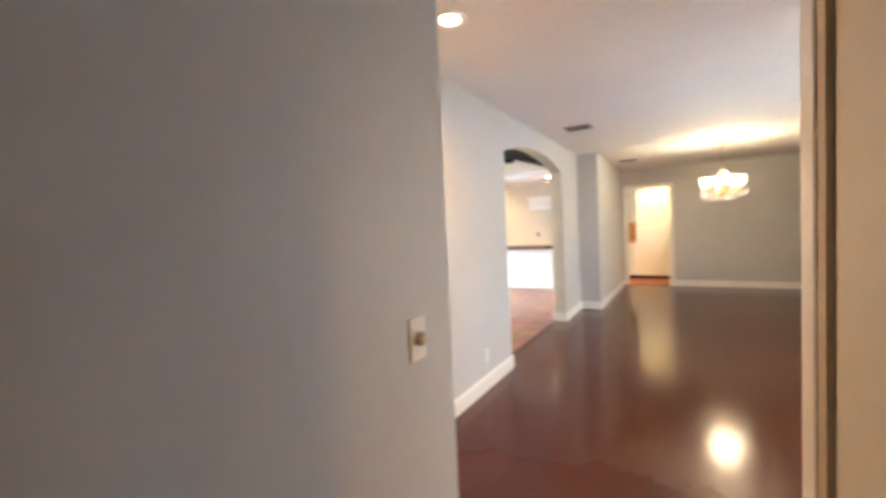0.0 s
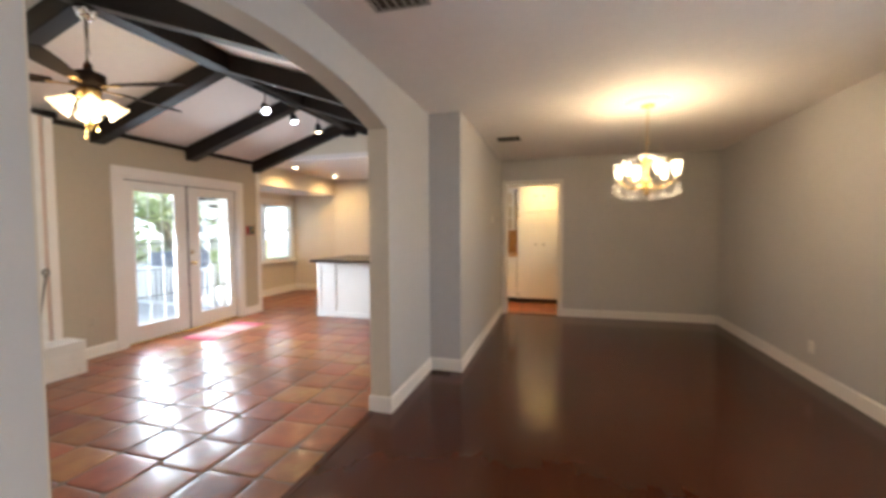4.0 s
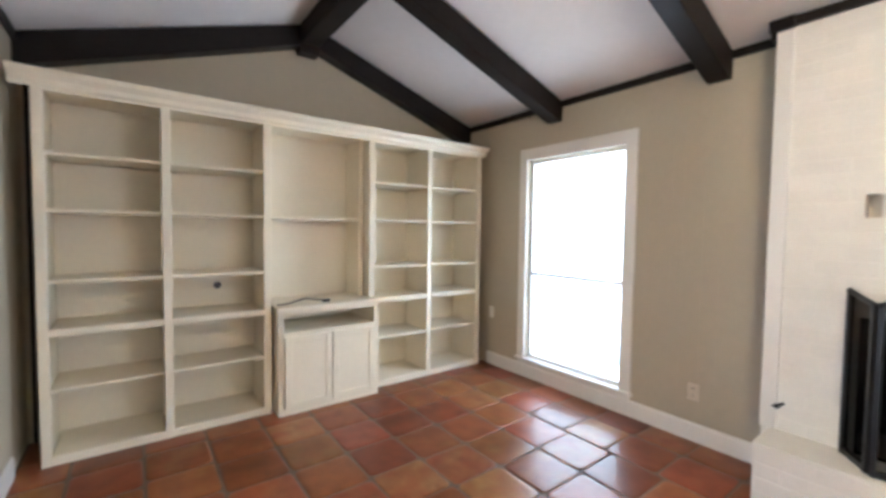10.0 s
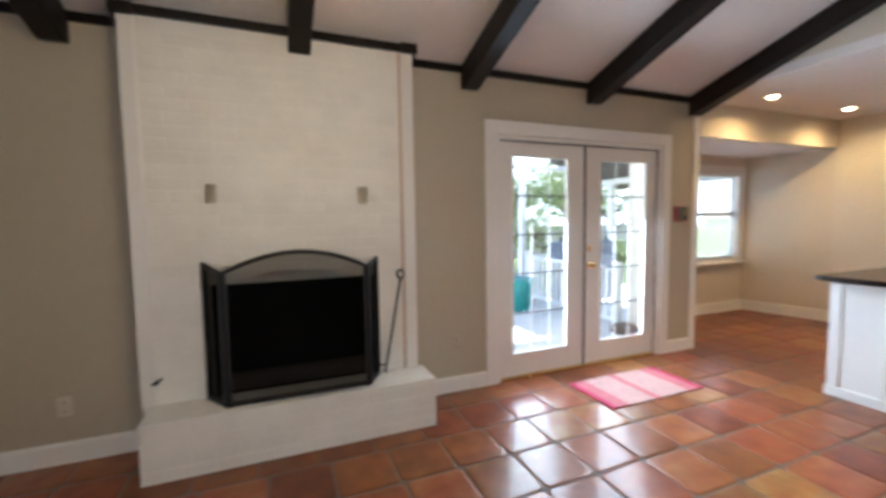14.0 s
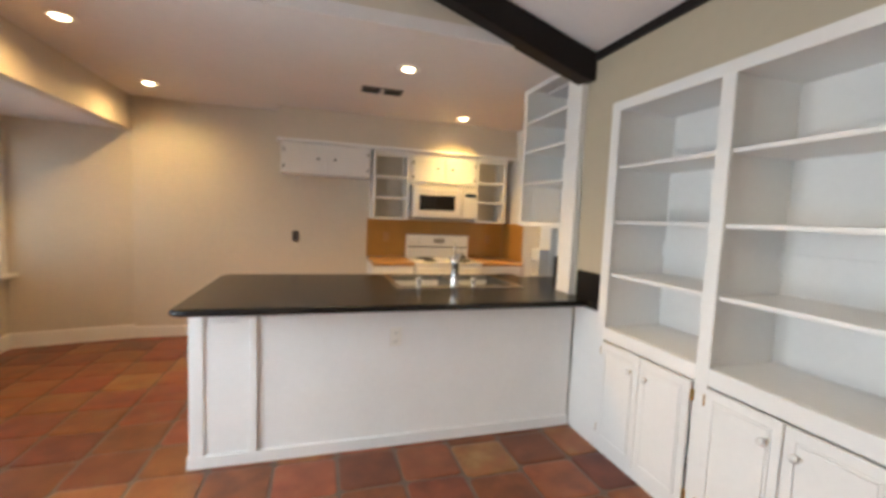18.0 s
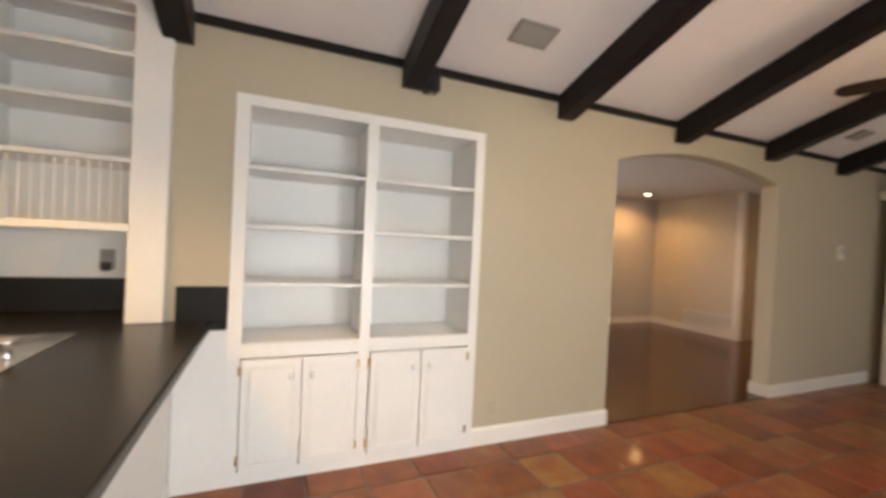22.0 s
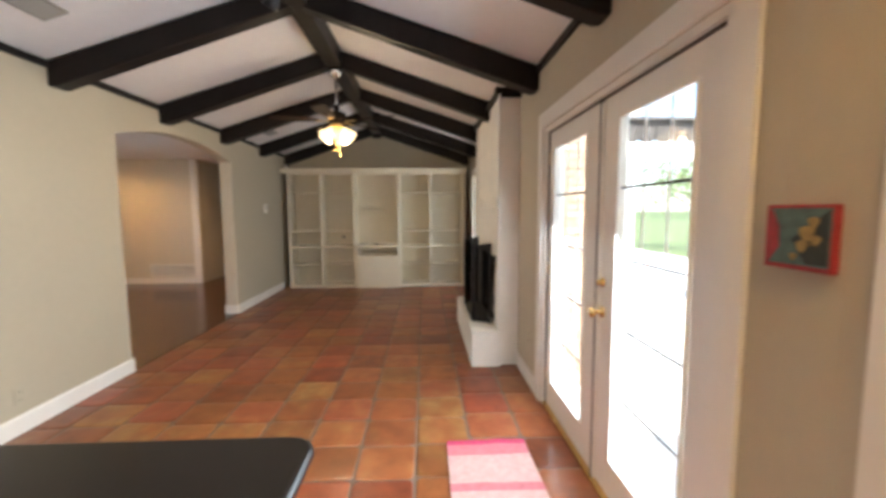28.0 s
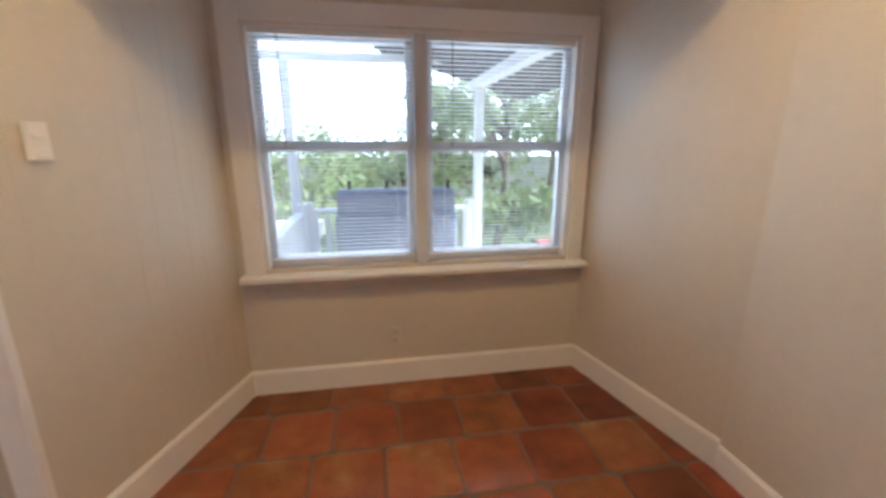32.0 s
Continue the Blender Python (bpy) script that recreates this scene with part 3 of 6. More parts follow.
skew_wall("wall_bay_left", NL0, NL1, 0.12, NZ, "cream grooved side wall of the window bay")
skew_wall("wall_bay_right", NR0, NR1, -0.12, NZ, "cream grooved side wall of the window bay")
structure("trim_corner", boxes((6.872, 6.886, W - 0.014, W + 0.05, 0, 2.41), (6.80, 6.872, W - 0.014, W - 0.002, 0, 2.41), bev=0.003), M_TRIM, "white corner board at the end of the garden wall", "trim")
structure("trim_hall_corner", boxes((HX - 0.09, HX + 0.014, -1.925, -1.906, 0, LC), (HX + 0.002, HX + 0.016, -2.04, -1.925, 0, LC), bev=0.003), M_TRIM, "white corner board of the hall opening", "trim")

# Shadow line along the corner board, put in as a brown strip.
structure("trim_hall_shadow_line", boxes((HX - 0.145, HX - 0.09, -1.924, -1.912, 0, LC)), M_SHADOWBROWN, "brown strip for the shadow line beside the white corner board", "trim")

# baseboards
BB = 0.125
for nm, a, b, s in (
        ("shared", (GX + 0.45, 0), (ARL, 0), 1), ("shared", (ARR, 0), (4.954, 0), 1),
        ("garden", (GX + 0.45, W), (2.08, W), -1), ("garden", (3.752, W), (4.415, W), -1), ("garden", (6.485, W), (6.80, W), -1),
        ("living", (-1.22, LY - 0.012), (ARL, LY - 0.012), -1), ("living", (ARR, LY - 0.012), (JX - 0.013, LY - 0.012), -1),
        ("jog", (JX - 0.012, LY - 0.012), (JX - 0.012, JY - 0.026), -1), ("dining", (JX - 0.026, JY - 0.012), (DX, JY - 0.012), -1),
        ("dining", (DX, DD0 - 0.07), (DX, PY), -1), ("patio", (DX, PY), (3.83, PY), -1), ("patio", (0.66, PY), (HX, PY), -1),
        ("hall", (HX, PY), (HX, -2.04), -1), ("hall", (-4.2, -1.07), (-1.22, -1.07), -1), ("hall", (-1.22, -1.07), (-1.22, LY), -1),
        ("bay", NL0, NL1, -1), ("bay", (7.225, BY), (9.225, BY), -1), ("bay", NR1, NR0, -1), ("kitchen", (KX, 3.65), (KX, 1.2), -1)):
    board("baseboard", a, b, 0, BB if nm != "bay" else 0.15, 0.016, M_TRIM, s, "white painted %s baseboard" % nm)
structure("trim_arch_foot", boxes((ARR - 0.024, ARR - 0.006, LY - 0.03, 0.018, 0, BB), (ARL + 0.006, ARL + 0.024, LY - 0.03, 0.018, 0, BB), bev=0.003), M_TRIM, "white baseboard wrapped round the arch jambs", "trim")

# dark beams
BEAM_X = [-0.79, 0.447, 1.742, 3.017, 4.28, 5.503, 6.785]
BW = 0.066


def rafter(x, side):
    y0 = 0.0 if side < 0 else W
    y1 = RIDGE_Y
    bm = bmesh.new()
    zc0, zc1 = EAVE - 0.004, EAVE + SLOPE * RIDGE_Y - 0.01
    d = 0.165
    prism(bm, [(y0, zc0 + 0.01), (y0, zc0 - d), (y0 + (0.05 if side < 0 else -0.05), zc0 - d - 0.004), (y1, zc1 - d), (y1, zc1)], "x", x - BW, x + BW)
    bmesh.ops.bevel(bm, geom=list(bm.edges), offset=0.005, segments=1, affect="EDGES")
    return bm


for bxx in BEAM_X:
    beam = thing("ceiling_beam", (bxx, RIDGE_Y, 2.9), "black-stained timber rafters meeting at the ridge", "beam", "ceiling beams", "structure")
    part("rafter", rafter(bxx, -1), M_BEAM, beam)
    part("rafter", rafter(bxx, 1), M_BEAM, beam)
ridge = thing("ridge_beam", (3.0, RIDGE_Y, 3.0), "black-stained ridge beam along the vaulted ceiling", "beam", kind="structure")
part("ridge", boxes((GX, 6.835, RIDGE_Y - 0.08, RIDGE_Y + 0.08, 2.985, 3.165), bev=0.006), M_BEAM, ridge)
part("end_block", boxes((GX + 0.005, GX + 0.13, RIDGE_Y - 0.085, RIDGE_Y + 0.085, 2.92, 3.02), bev=0.006), M_BEAM, ridge)
part("end_block", boxes((6.70, 6.834, RIDGE_Y - 0.085, RIDGE_Y + 0.085, 2.90, 3.02), bev=0.006), M_BEAM, ridge)
for y0, y1 in ((0.001, 0.024), (W - 0.024, W - 0.001)):
    segs = [(a + BW + 0.002, b - BW - 0.002) for a, b in zip(BEAM_X, BEAM_X[1:])]
    bm = bmesh.new()
    for a, b in segs:
        if y0 > 1 and a < 3.752 and b > 2.08:
            if a < 2.08:
                bx(bm, a, 2.052, y0, y1, EAVE - 0.045, EAVE + 0.005)
            if b > 3.752:
                bx(bm, 3.78, b, y0, y1, EAVE - 0.045, EAVE + 0.005)
        else:
            bx(bm, a, b, y0, y1, EAVE - 0.045, EAVE + 0.005)
    structure("trim_ceiling", bm, M_BEAM, "thin black trim between wall and ceiling", "trim")
# Black strip darkens the narrow shadow gap between bookcase and wall.
structure("shade_bookcase_gap", boxes((GX, GX + 0.02, 0.03, 0.05, 0, 2.4)), M_BEAM, "black strip for the shadow gap beside the bookcase", "trim")

# ---- living and dining room ----
def plate(name, m, label, kind="outlet", w=0.072, h=0.116, material=None, dark=None):
    material = material or M_PLASTIC
    t = thing(name, m=m, label=label, category=kind)
    part("cover", boxes((-w / 2, w / 2, 0, 0.006, -h / 2, h / 2), bev=0.002), material, t)
    if kind == "outlet":
        for z in (-0.026, 0.026):
            soc = part("socket", boxes((-0.017, 0.017, 0.006, 0.009, z - 0.014, z + 0.014), bev=0.003), material, t)
            part("slot", boxes((-0.008, -0.005, 0.009, 0.0098, z - 0.006, z + 0.006), (0.005, 0.008, 0.009, 0.0098, z - 0.006, z + 0.006)), M_VENTDARK, soc)
    elif kind == "switch":
        n = max(1, round(w / 0.072))
        for i in range(n):
            u = (i - (n - 1) / 2) * 0.046
            part("toggle", boxes((u - 0.005, u + 0.005, 0.006, 0.02, -0.012, 0.012), bev=0.003), dark or material, t)
    elif kind == "stacked switch":
        for z in (-0.030, 0.028):
            bm = boxes((-0.017, 0.017, 0.006, 0.010, z - 0.020, z + 0.020), bev=0.002)
            rk = part("rocker", bm, material, t)
            part("rocker_lip", boxes((-0.015, 0.015, 0.010, 0.016, z - 0.019, z - 0.008), bev=0.002), material, rk)
    else:
        bm = bmesh.new()
        lathe(bm, [(0.018, 0), (0.017, 0.014), (0.012, 0.02)], Matrix.Rotation(radians(-90), 4, "X") @ T(0, 0, 0.006))
        part("knob", bm, dark or M_BROWNPLATE, t)
    return t


def facing(x, y, z, yaw):
    """Pose of a thing on a wall; its front looks along yaw (0 is +y)."""
    return pose(x, y, z, 0, 0, yaw)


S, N_, E_, W_ = 180, 0, -90, 90
plate("dimmer_switch", facing(-1.405, -1.0706, 1.14, S), "white wall plate with a tan round dimmer knob", "dimmer", dark=M_SHADOWBROWN)
plate("outlet", facing(0.95, LY - 0.0126, 0.30, S), "white outlet low on the grey wall")
plate("outlet", facing(5.39, PY + 0.0006, 0.31, N_), "white outlet low on the dining wall")
plate("light_switch", facing(6.75, JY - 0.0126, 1.555, S), "white wall control beside the kitchen doorway", "switch")


def grille(name, m, w, h, n, label, material=None):
    t = thing(name, m=m, label=label, category="vent")
    mm = material or M_VENT
    part("backing", boxes((-w / 2 + 0.01, w / 2 - 0.01, 0.0005, 0.003, -h / 2 + 0.01, h / 2 - 0.01)), M_VENTDARK, t)
    part("frame", boxes(*frame_boxes(-w / 2, w / 2, -h / 2, h / 2, 0.02, 0, 0.012), bev=0.002), mm, t)
    for i in range(n):
        z = -h / 2 + 0.02 + (h - 0.04) * (i + 0.5) / n
        part("slat", boxes((-w / 2 + 0.02, w / 2 - 0.02, -0.001, 0.001, -0.35 * h / n, 0.35 * h / n), m=T(0, 0.007, z) @ Matrix.Rotation(radians(35), 4, "X")), mm, t)
    return t


DOWN = Matrix.Rotation(radians(-90), 4, "X")
grille("ceiling_vent", T(2.745, -0.625, LC) @ DOWN, 0.23, 0.30, 6, "grey two-way air register in the living-room ceiling", M_VENT)
grille("ceiling_vent", T(6.09, -0.79, LC) @ DOWN, 0.2, 0.28, 5, "small air register in the dining ceiling", M_VENTDARK)
grille("return_vent", facing(HX + 0.0005, -2.47, 0.275, E_), 0.94, 0.25, 9, "white return-air grille low on the wall", M_TRIM)


def downlight(x, y, z, label):
    t = thing("recessed_light", (x, y, z), label, "ceiling light", "recessed lights")
    bm = bmesh.new()
    lathe(bm, [(0.090, 0), (0.088, -0.006), (0.068, -0.008), (0.060, -0.003), (0.046, -0.002), (0.046, 0.0)], T(x, y, z), 28)
    part("trim_ring", bm, M_TRIM, t, smooth=True)
    bm = bmesh.new()
    lathe(bm, [(0.045, -0.001), (0.040, -0.010), (0.024, -0.016), (0.002, -0.018)], T(x, y, z), 24)
    part("bulb", bm, M_BULB, t, "glowing warm bulb", smooth=True)
    return t


for lx, ly in LIVING_SPOTS:
    downlight(lx, ly, LC, "lit recessed downlight in the living-room ceiling")
for lx, ly in KITCHEN_SPOTS:
    downlight(lx, ly, KC, "lit recessed downlight in the kitchen ceiling")

# patio doors
pd = thing("door_patio", (2.05, PY, 0), "row of three white full-light patio doors with white casing", "door", kind="structure")
pieces("casing_board", ((3.73, 3.83, PY - 0.002, PY + 0.018, 0, 2.17), (0.66, 0.76, PY - 0.002, PY + 0.018, 0, 2.17), (0.76, 3.73, PY - 0.002, PY + 0.018, 2.08, 2.17),), M_TRIM, pd, 0.004)
part("sill", boxes((0.76, 3.73, PY - 0.16, PY + 0.01, 0.0, 0.03), bev=0.004), M_TRIM, pd)
part("head", boxes((0.76, 3.73, PY - 0.14, PY - 0.003, 2.045, 2.08)), M_TRIM, pd)
for a, b in ((3.69, 3.73), (2.72, 2.86), (1.705, 1.80), (0.762, 0.81)):
    part("post", boxes((a, b, PY - 0.14, PY - 0.004, 0.03, 2.045), bev=0.003), M_TRIM, pd)
for a, b in ((2.735, 2.80), (1.72, 1.785)):
    part("mullion_board", boxes((a, b, PY - 0.004, PY + 0.022, 0.0, 2.10), bev=0.004), M_TRIM, pd)
for i, (a, b) in enumerate(PD):
    leaf = part("door_leaf", boxes((a + 0.006, a + 0.14, PY - 0.10, PY - 0.055, 0.035, 2.04), (b - 0.14, b - 0.006, PY - 0.10, PY - 0.055, 0.035, 2.04),
                                   (a + 0.14, b - 0.14, PY - 0.10, PY - 0.055, 0.035, 0.25), (a + 0.14, b - 0.14, PY - 0.10, PY - 0.055, 1.98, 2.04), bev=0.003), M_TRIM, pd)
    part("bead", boxes(*frame_boxes(a + 0.14, b - 0.14, 0.25, 1.98, 0.018, PY - 0.06, PY - 0.047), bev=0.003), M_TRIM, leaf)
    g = part("pane", boxes((a + 0.145, b - 0.145, PY - 0.082, PY - 0.078, 0.255, 1.975)), M_GLASS, leaf)
    g.visible_shadow = False
    part("blind_rail", boxes((a + 0.16, b - 0.16, PY - 0.05, PY - 0.03, 1.955, 1.98), bev=0.003), M_BLIND, leaf)
    if i < 2:
        part("rail_bracket", boxes((a + 0.125, a + 0.175, PY - 0.054, PY - 0.024, 1.95, 1.99), bev=0.004), M_BROWNPLATE, leaf)
    if i == 1:
        bm = bmesh.new()
        lathe(bm, [(0.024, 0), (0.022, 0.01), (0.012, 0.02), (0.012, 0.035), (0.026, 0.05), (0.022, 0.07), (0.004, 0.075)], T(b - 0.07, PY - 0.055, 1.0) @ Matrix.Rotation(radians(-90), 4, "X"), 16)
        part("door_knob", bm, M_STEEL, leaf, smooth=True)
    if i == 0:
        part("sticker", boxes((a + 0.18, a + 0.46, PY - 0.0775, PY - 0.0765, 1.635, 1.775)), M_WINDOWALU, leaf, "small grey label on the glass")
    if i == 2:
        part("sticker", boxes((b - 0.54, b - 0.47, PY - 0.0775, PY - 0.0765, 1.52, 1.60)), M_WINDOWALU, leaf, "small grey label on the glass")

# doorway to the kitchen
dd = thing("door_dining", (DX, (DD0 + DD1) / 2, 0), "white cased doorway to the kitchen without a door", "doorway", kind="structure")
pieces("casing_board", ((DX - 0.018, DX - 0.001, DD1, DD1 + 0.07, 0, 2.21), (DX - 0.018, DX - 0.001, DD0 - 0.07, DD0, 0, 2.21), (DX - 0.018, DX - 0.001, DD0, DD1, 2.145, 2.21),), M_TRIM, dd, 0.004)
pieces("jamb_board", ((DX, DX + 0.12, DD1 - 0.012, DD1 - 0.001, 0, 2.135), (DX, DX + 0.12, DD0 + 0.001, DD0 + 0.012, 0, 2.135), (DX, DX + 0.12, DD0 + 0.012, DD1 - 0.012, 2.133, 2.144),), M_TRIM, dd, 0.0)


def rug(name, x0, x1, y0, y1, along, label, z=0.0):
    t = thing(name, ((x0 + x1) / 2, (y0 + y1) / 2, z), label, "rug")
    cols = [M_RUGRED, M_RUGPINK, M_RUGROSE, M_RUGROSE, M_RUGPINK, M_RUGROSE, M_RUGROSE, M_RUGPINK, M_RUGRED]
    wid = [0.05, 0.12, 0.19, 0.08, 0.07, 0.2, 0.11, 0.13, 0.05]
    u = 0
    for c, w in zip(cols, wid):
        a, b = u / sum(wid), (u + w) / sum(wid)
        u += w
        bm = bmesh.new()
        n = 10
        rows_ = []
        for i in range(n + 1):
            for j in (0, 1):
                f = a if j == 0 else b
                px = x0 + (x1 - x0) * (f if along == "x" else i / n)
                py = y0 + (y1 - y0) * (i / n if along == "x" else f)
                wob = 0.012 * noise.noise(Vector((px * 3, py * 3, 2)))
                rows_.append(bm.verts.new((px + wob, py + wob, z + 0.010 + 0.004 * noise.noise(Vector((px * 9, py * 9, 0))))))
        for i in range(n):
            bm.faces.new((rows_[2 * i], rows_[2 * i + 1], rows_[2 * i + 3], rows_[2 * i + 2]))
        r = bmesh.ops.extrude_face_region(bm, geom=list(bm.faces))
        for v in r["geom"]:
            if isinstance(v, bmesh.types.BMVert):
                v.co.z = z + 0.0015
        bmesh.ops.recalc_face_normals(bm, faces=bm.faces)
        part("stripe", bm, c, t)
    return t


rug("door_mat", 1.80, 2.73, -3.46, -2.87, "x", "pink striped cotton mat on the dark wooden floor")
rug("door_mat", 5.05, 6.00, 2.86, 3.36, "x", "pink and cream striped cotton mat on the tiles", 0.0)

# chandelier
cx, cy = CHAN_AT
ch = thing("chandelier", (cx, cy, LC), "lit brass and crystal chandelier with six candle bulbs", "chandelier")
bm = bmesh.new()
lathe(bm, [(0.19, LC - 0.001), (0.18, LC - 0.014), (0.10, LC - 0.022), (0.08, LC - 0.03)], T(cx, cy, 0), 32)
part("ceiling_rose", bm, M_CEIL, ch, smooth=True)
bm = bmesh.new()
lathe(bm, [(0.06, LC - 0.03), (0.055, LC - 0.05), (0.02, LC - 0.06)], T(cx, cy, 0), 20)
part("canopy", bm, M_BRASS, ch, smooth=True)
for i in range(13):
    z = LC - 0.075 - i * 0.034
    bm = bmesh.new()
    r = Matrix.Rotation(radians(90 * (i % 2)), 4, "Z")
    pts = [T(cx, cy, z) @ r @ Vector((0.010 * math.cos(a), 0, 0.021 * math.sin(a))) for a in [k * math.pi / 5 for k in range(11)]]
    tube(bm, pts, 0.0028, 6)
    part("chain_link", bm, M_BRASS, ch)
bm = bmesh.new()
lathe(bm, [(0.012, 2.10), (0.03, 2.07), (0.05, 2.03), (0.02, 1.99), (0.018, 1.90), (0.04, 1.86), (0.055, 1.82), (0.03, 1.77), (0.02, 1.73), (0.004, 1.70)], T(cx, cy, 0), 18)
part("stem", bm, M_BRASS, ch, smooth=True)
for k in range(6):
    a = 2 * math.pi * k / 6 + 0.2
    d = Vector((math.cos(a), math.sin(a), 0))
    arm = bmesh.new()
    tube(arm, [Vector((cx, cy, 1.84)) + d * (0.02 + 0.23 * u) + Vector((0, 0, -0.07 * math.sin(u * math.pi) + 0.05 * u * u)) for u in [j / 8 for j in range(9)]], 0.006, 8)
    arm = part("arm", arm, M_BRASS, ch, smooth=True)
    c = Vector((cx, cy, 1.875)) + d * 0.235
    bm = bmesh.new()
    lathe(bm, [(0.004, -0.012), (0.036, -0.006), (0.038, 0.002), (0.012, 0.004)], T(*c), 14)
    part("drip_pan", bm, M_CRYSTAL, arm, smooth=True)
    bm = bmesh.new()
    lathe(bm, [(0.018, 0.008), (0.030, 0.03), (0.040, 0.075), (0.046, 0.115), (0.050, 0.135)], T(*c), 14)
    part("shade", bm, M_CRYSTAL, arm, "clear glass cup", smooth=True)
    bm = bmesh.new()
    lathe(bm, [(0.008, 0.006), (0.010, 0.03), (0.017, 0.05), (0.018, 0.066), (0.010, 0.092), (0.001, 0.108)], T(*c), 12)
    part("bulb", bm, M_CANDLE, arm, "glowing candle bulb", smooth=True)
    for zz in (0.04, 0.08, 0.12, 0.16):
        bm = bmesh.new()
        lathe(bm, [(0.001, 0.02), (0.010, 0.006), (0.007, -0.012), (0.001, -0.02)], T(c.x, c.y, c.z - zz), 6)
        part("crystal_drop", bm, M_CRYSTAL, arm)
for k in range(16):
    a = 2 * math.pi * k / 16
    for rr, zz in ((0.275, 1.80), (0.275, 1.745), (0.21, 1.70), (0.14, 1.69), (0.06, 2.06)):
        bm = bmesh.new()
        lathe(bm, [(0.001, 0.022), (0.009, 0.006), (0.006, -0.012), (0.001, -0.024)], T(cx + rr * math.cos(a), cy + rr * math.sin(a), zz), 6)
        part("crystal_drop", bm, M_CRYSTAL, ch)
bm = bmesh.new()
tube(bm, [(cx + 0.15 * math.cos(a), cy + 0.15 * math.sin(a), 1.78) for a in [2 * math.pi * k / 24 for k in range(25)]], 0.005, 6)
part("ring", bm, M_BRASS, ch, smooth=True)

# ---- family room ----
def shelf_unit_bay(t, y0, y1, xf, xb, zs, material, thick=0.022, axis="x", name="shelf"):
    for z in zs:
        if axis == "x":
            part(name, boxes((min(xf, xb), max(xf, xb), y0, y1, z - thick, z), bev=0.002), material, t)
        else:
            part(name, boxes((y0, y1, min(xf, xb), max(xf, xb), z - thick, z), bev=0.002), material, t)


bc = thing("bookcase", (-0.6, 1.8, 0), "wall-wide ivory painted bookcase with empty shelves and crown moulding", "bookcase")
XF, XB = -0.42, -0.83
part("back_panel", boxes((XB - 0.018, XB, 0.118, 3.513, 0.02, 2.21)), M_IVORY, bc)
UPR = [(0.118, 0.166), (0.718, 0.768), (1.343, 1.395), (2.21, 2.262), (2.828, 2.878), (3.452, 3.513)]
for a, b in UPR:
    part("upright", boxes((XB, XF - 0.014, a + 0.012, b - 0.012, 0.0, 2.21)), M_IVORY, bc)
    part("stile", boxes((XF - 0.014, XF + 0.004, a, b, 0.0, 2.21), bev=0.003), M_IVORY, bc)
for a, b in ((0.166, 0.718), (0.768, 1.343), (2.262, 2.828), (2.878, 3.452)):
    shelf_unit_bay(bc, a - 0.006, b + 0.006, XF - 0.016, XB, (1.848, 1.517, 1.097, 0.448), M_IVORY, 0.020)
    part("shelf", boxes((XB, XF + 0.002, a, b, 0.765, 0.808), bev=0.003), M_IVORY, bc)
    part("plinth", boxes((XB, XF, a, b, 0.0, 0.055), bev=0.003), M_IVORY, bc)
    part("top_rail", boxes((XF - 0.014, XF + 0.002, a, b, 2.185, 2.21), bev=0.002), M_IVORY, bc)
part("top_rail", boxes((XF - 0.014, XF + 0.002, 1.395, 2.21, 2.185, 2.21), bev=0.002), M_IVORY, bc)
part("top_board", boxes((XB, XF, 0.118, 3.513, 2.21, 2.225)), M_IVORY, bc)
bm = bmesh.new()
prism(bm, [(XF - 0.02, 2.215), (XF + 0.006, 2.195), (XF + 0.022, 2.21), (XF + 0.03, 2.235), (XF + 0.07, 2.262), (XF + 0.08, 2.287), (XF - 0.02, 2.287)], "y", 0.03, 3.552)
part("crown_moulding", bm, M_IVORY, bc)
part("shelf", boxes((XB, -0.54, 1.395, 2.21, 1.494, 1.514), bev=0.002), M_IVORY, bc)
part("inner_side", boxes((XB, -0.54, 2.17, 2.209, 0.83, 2.20)), M_IVORY, bc)
part("media_top", boxes((XB, -0.29, 1.405, 2.252, 0.795, 0.83), bev=0.004), M_IVORY, bc)
for cbx in ((XB, -0.31, 1.415, 1.453, 0.0, 0.795), (XB, -0.31, 2.205, 2.244, 0.0, 0.795), (XB, -0.31, 1.453, 2.205, 0.60, 0.63),
            (XB, -0.31, 1.453, 2.205, 0.0, 0.06), (XB, -0.315, 1.453, 2.205, 0.765, 0.795), (-0.82, -0.80, 1.453, 2.205, 0.06, 0.765)):
    part("media_cabinet_panel", boxes(cbx), M_IVORY, bc)
for a, b, hk in ((1.458, 1.824, 1), (1.832, 2.20, -1)):
    d_ = part("cabinet_door", boxes((-0.31, -0.293, a, b, 0.05, 0.605), bev=0.003), M_IVORY, bc)
    for q in ((a, a + 0.05, 0.05, 0.605), (b - 0.05, b, 0.05, 0.605), (a + 0.05, b - 0.05, 0.05, 0.10), (a + 0.05, b - 0.05, 0.555, 0.605)):
        part("door_rail", boxes((-0.293, -0.286, *q), bev=0.002), M_IVORY, d_)
    hy = (b - 0.025) if hk > 0 else (a + 0.025)
    bm = bmesh.new()
    tube(bm, [(-0.287, hy, 0.27), (-0.266, hy, 0.275), (-0.266, hy, 0.345), (-0.287, hy, 0.35)], 0.004, 8)
    part("pull", bm, M_IVORY, d_)
bm = bmesh.new()
lathe(bm, [(0.028, 0.0), (0.026, 0.004), (0.018, 0.004), (0.017, 0.001)], T(XB + 0.0006, 1.09, 0.965) @ Matrix.Rotation(radians(90), 4, "Y"), 18)
part("cable_grommet", bm, M_BROWNPLATE, bc)
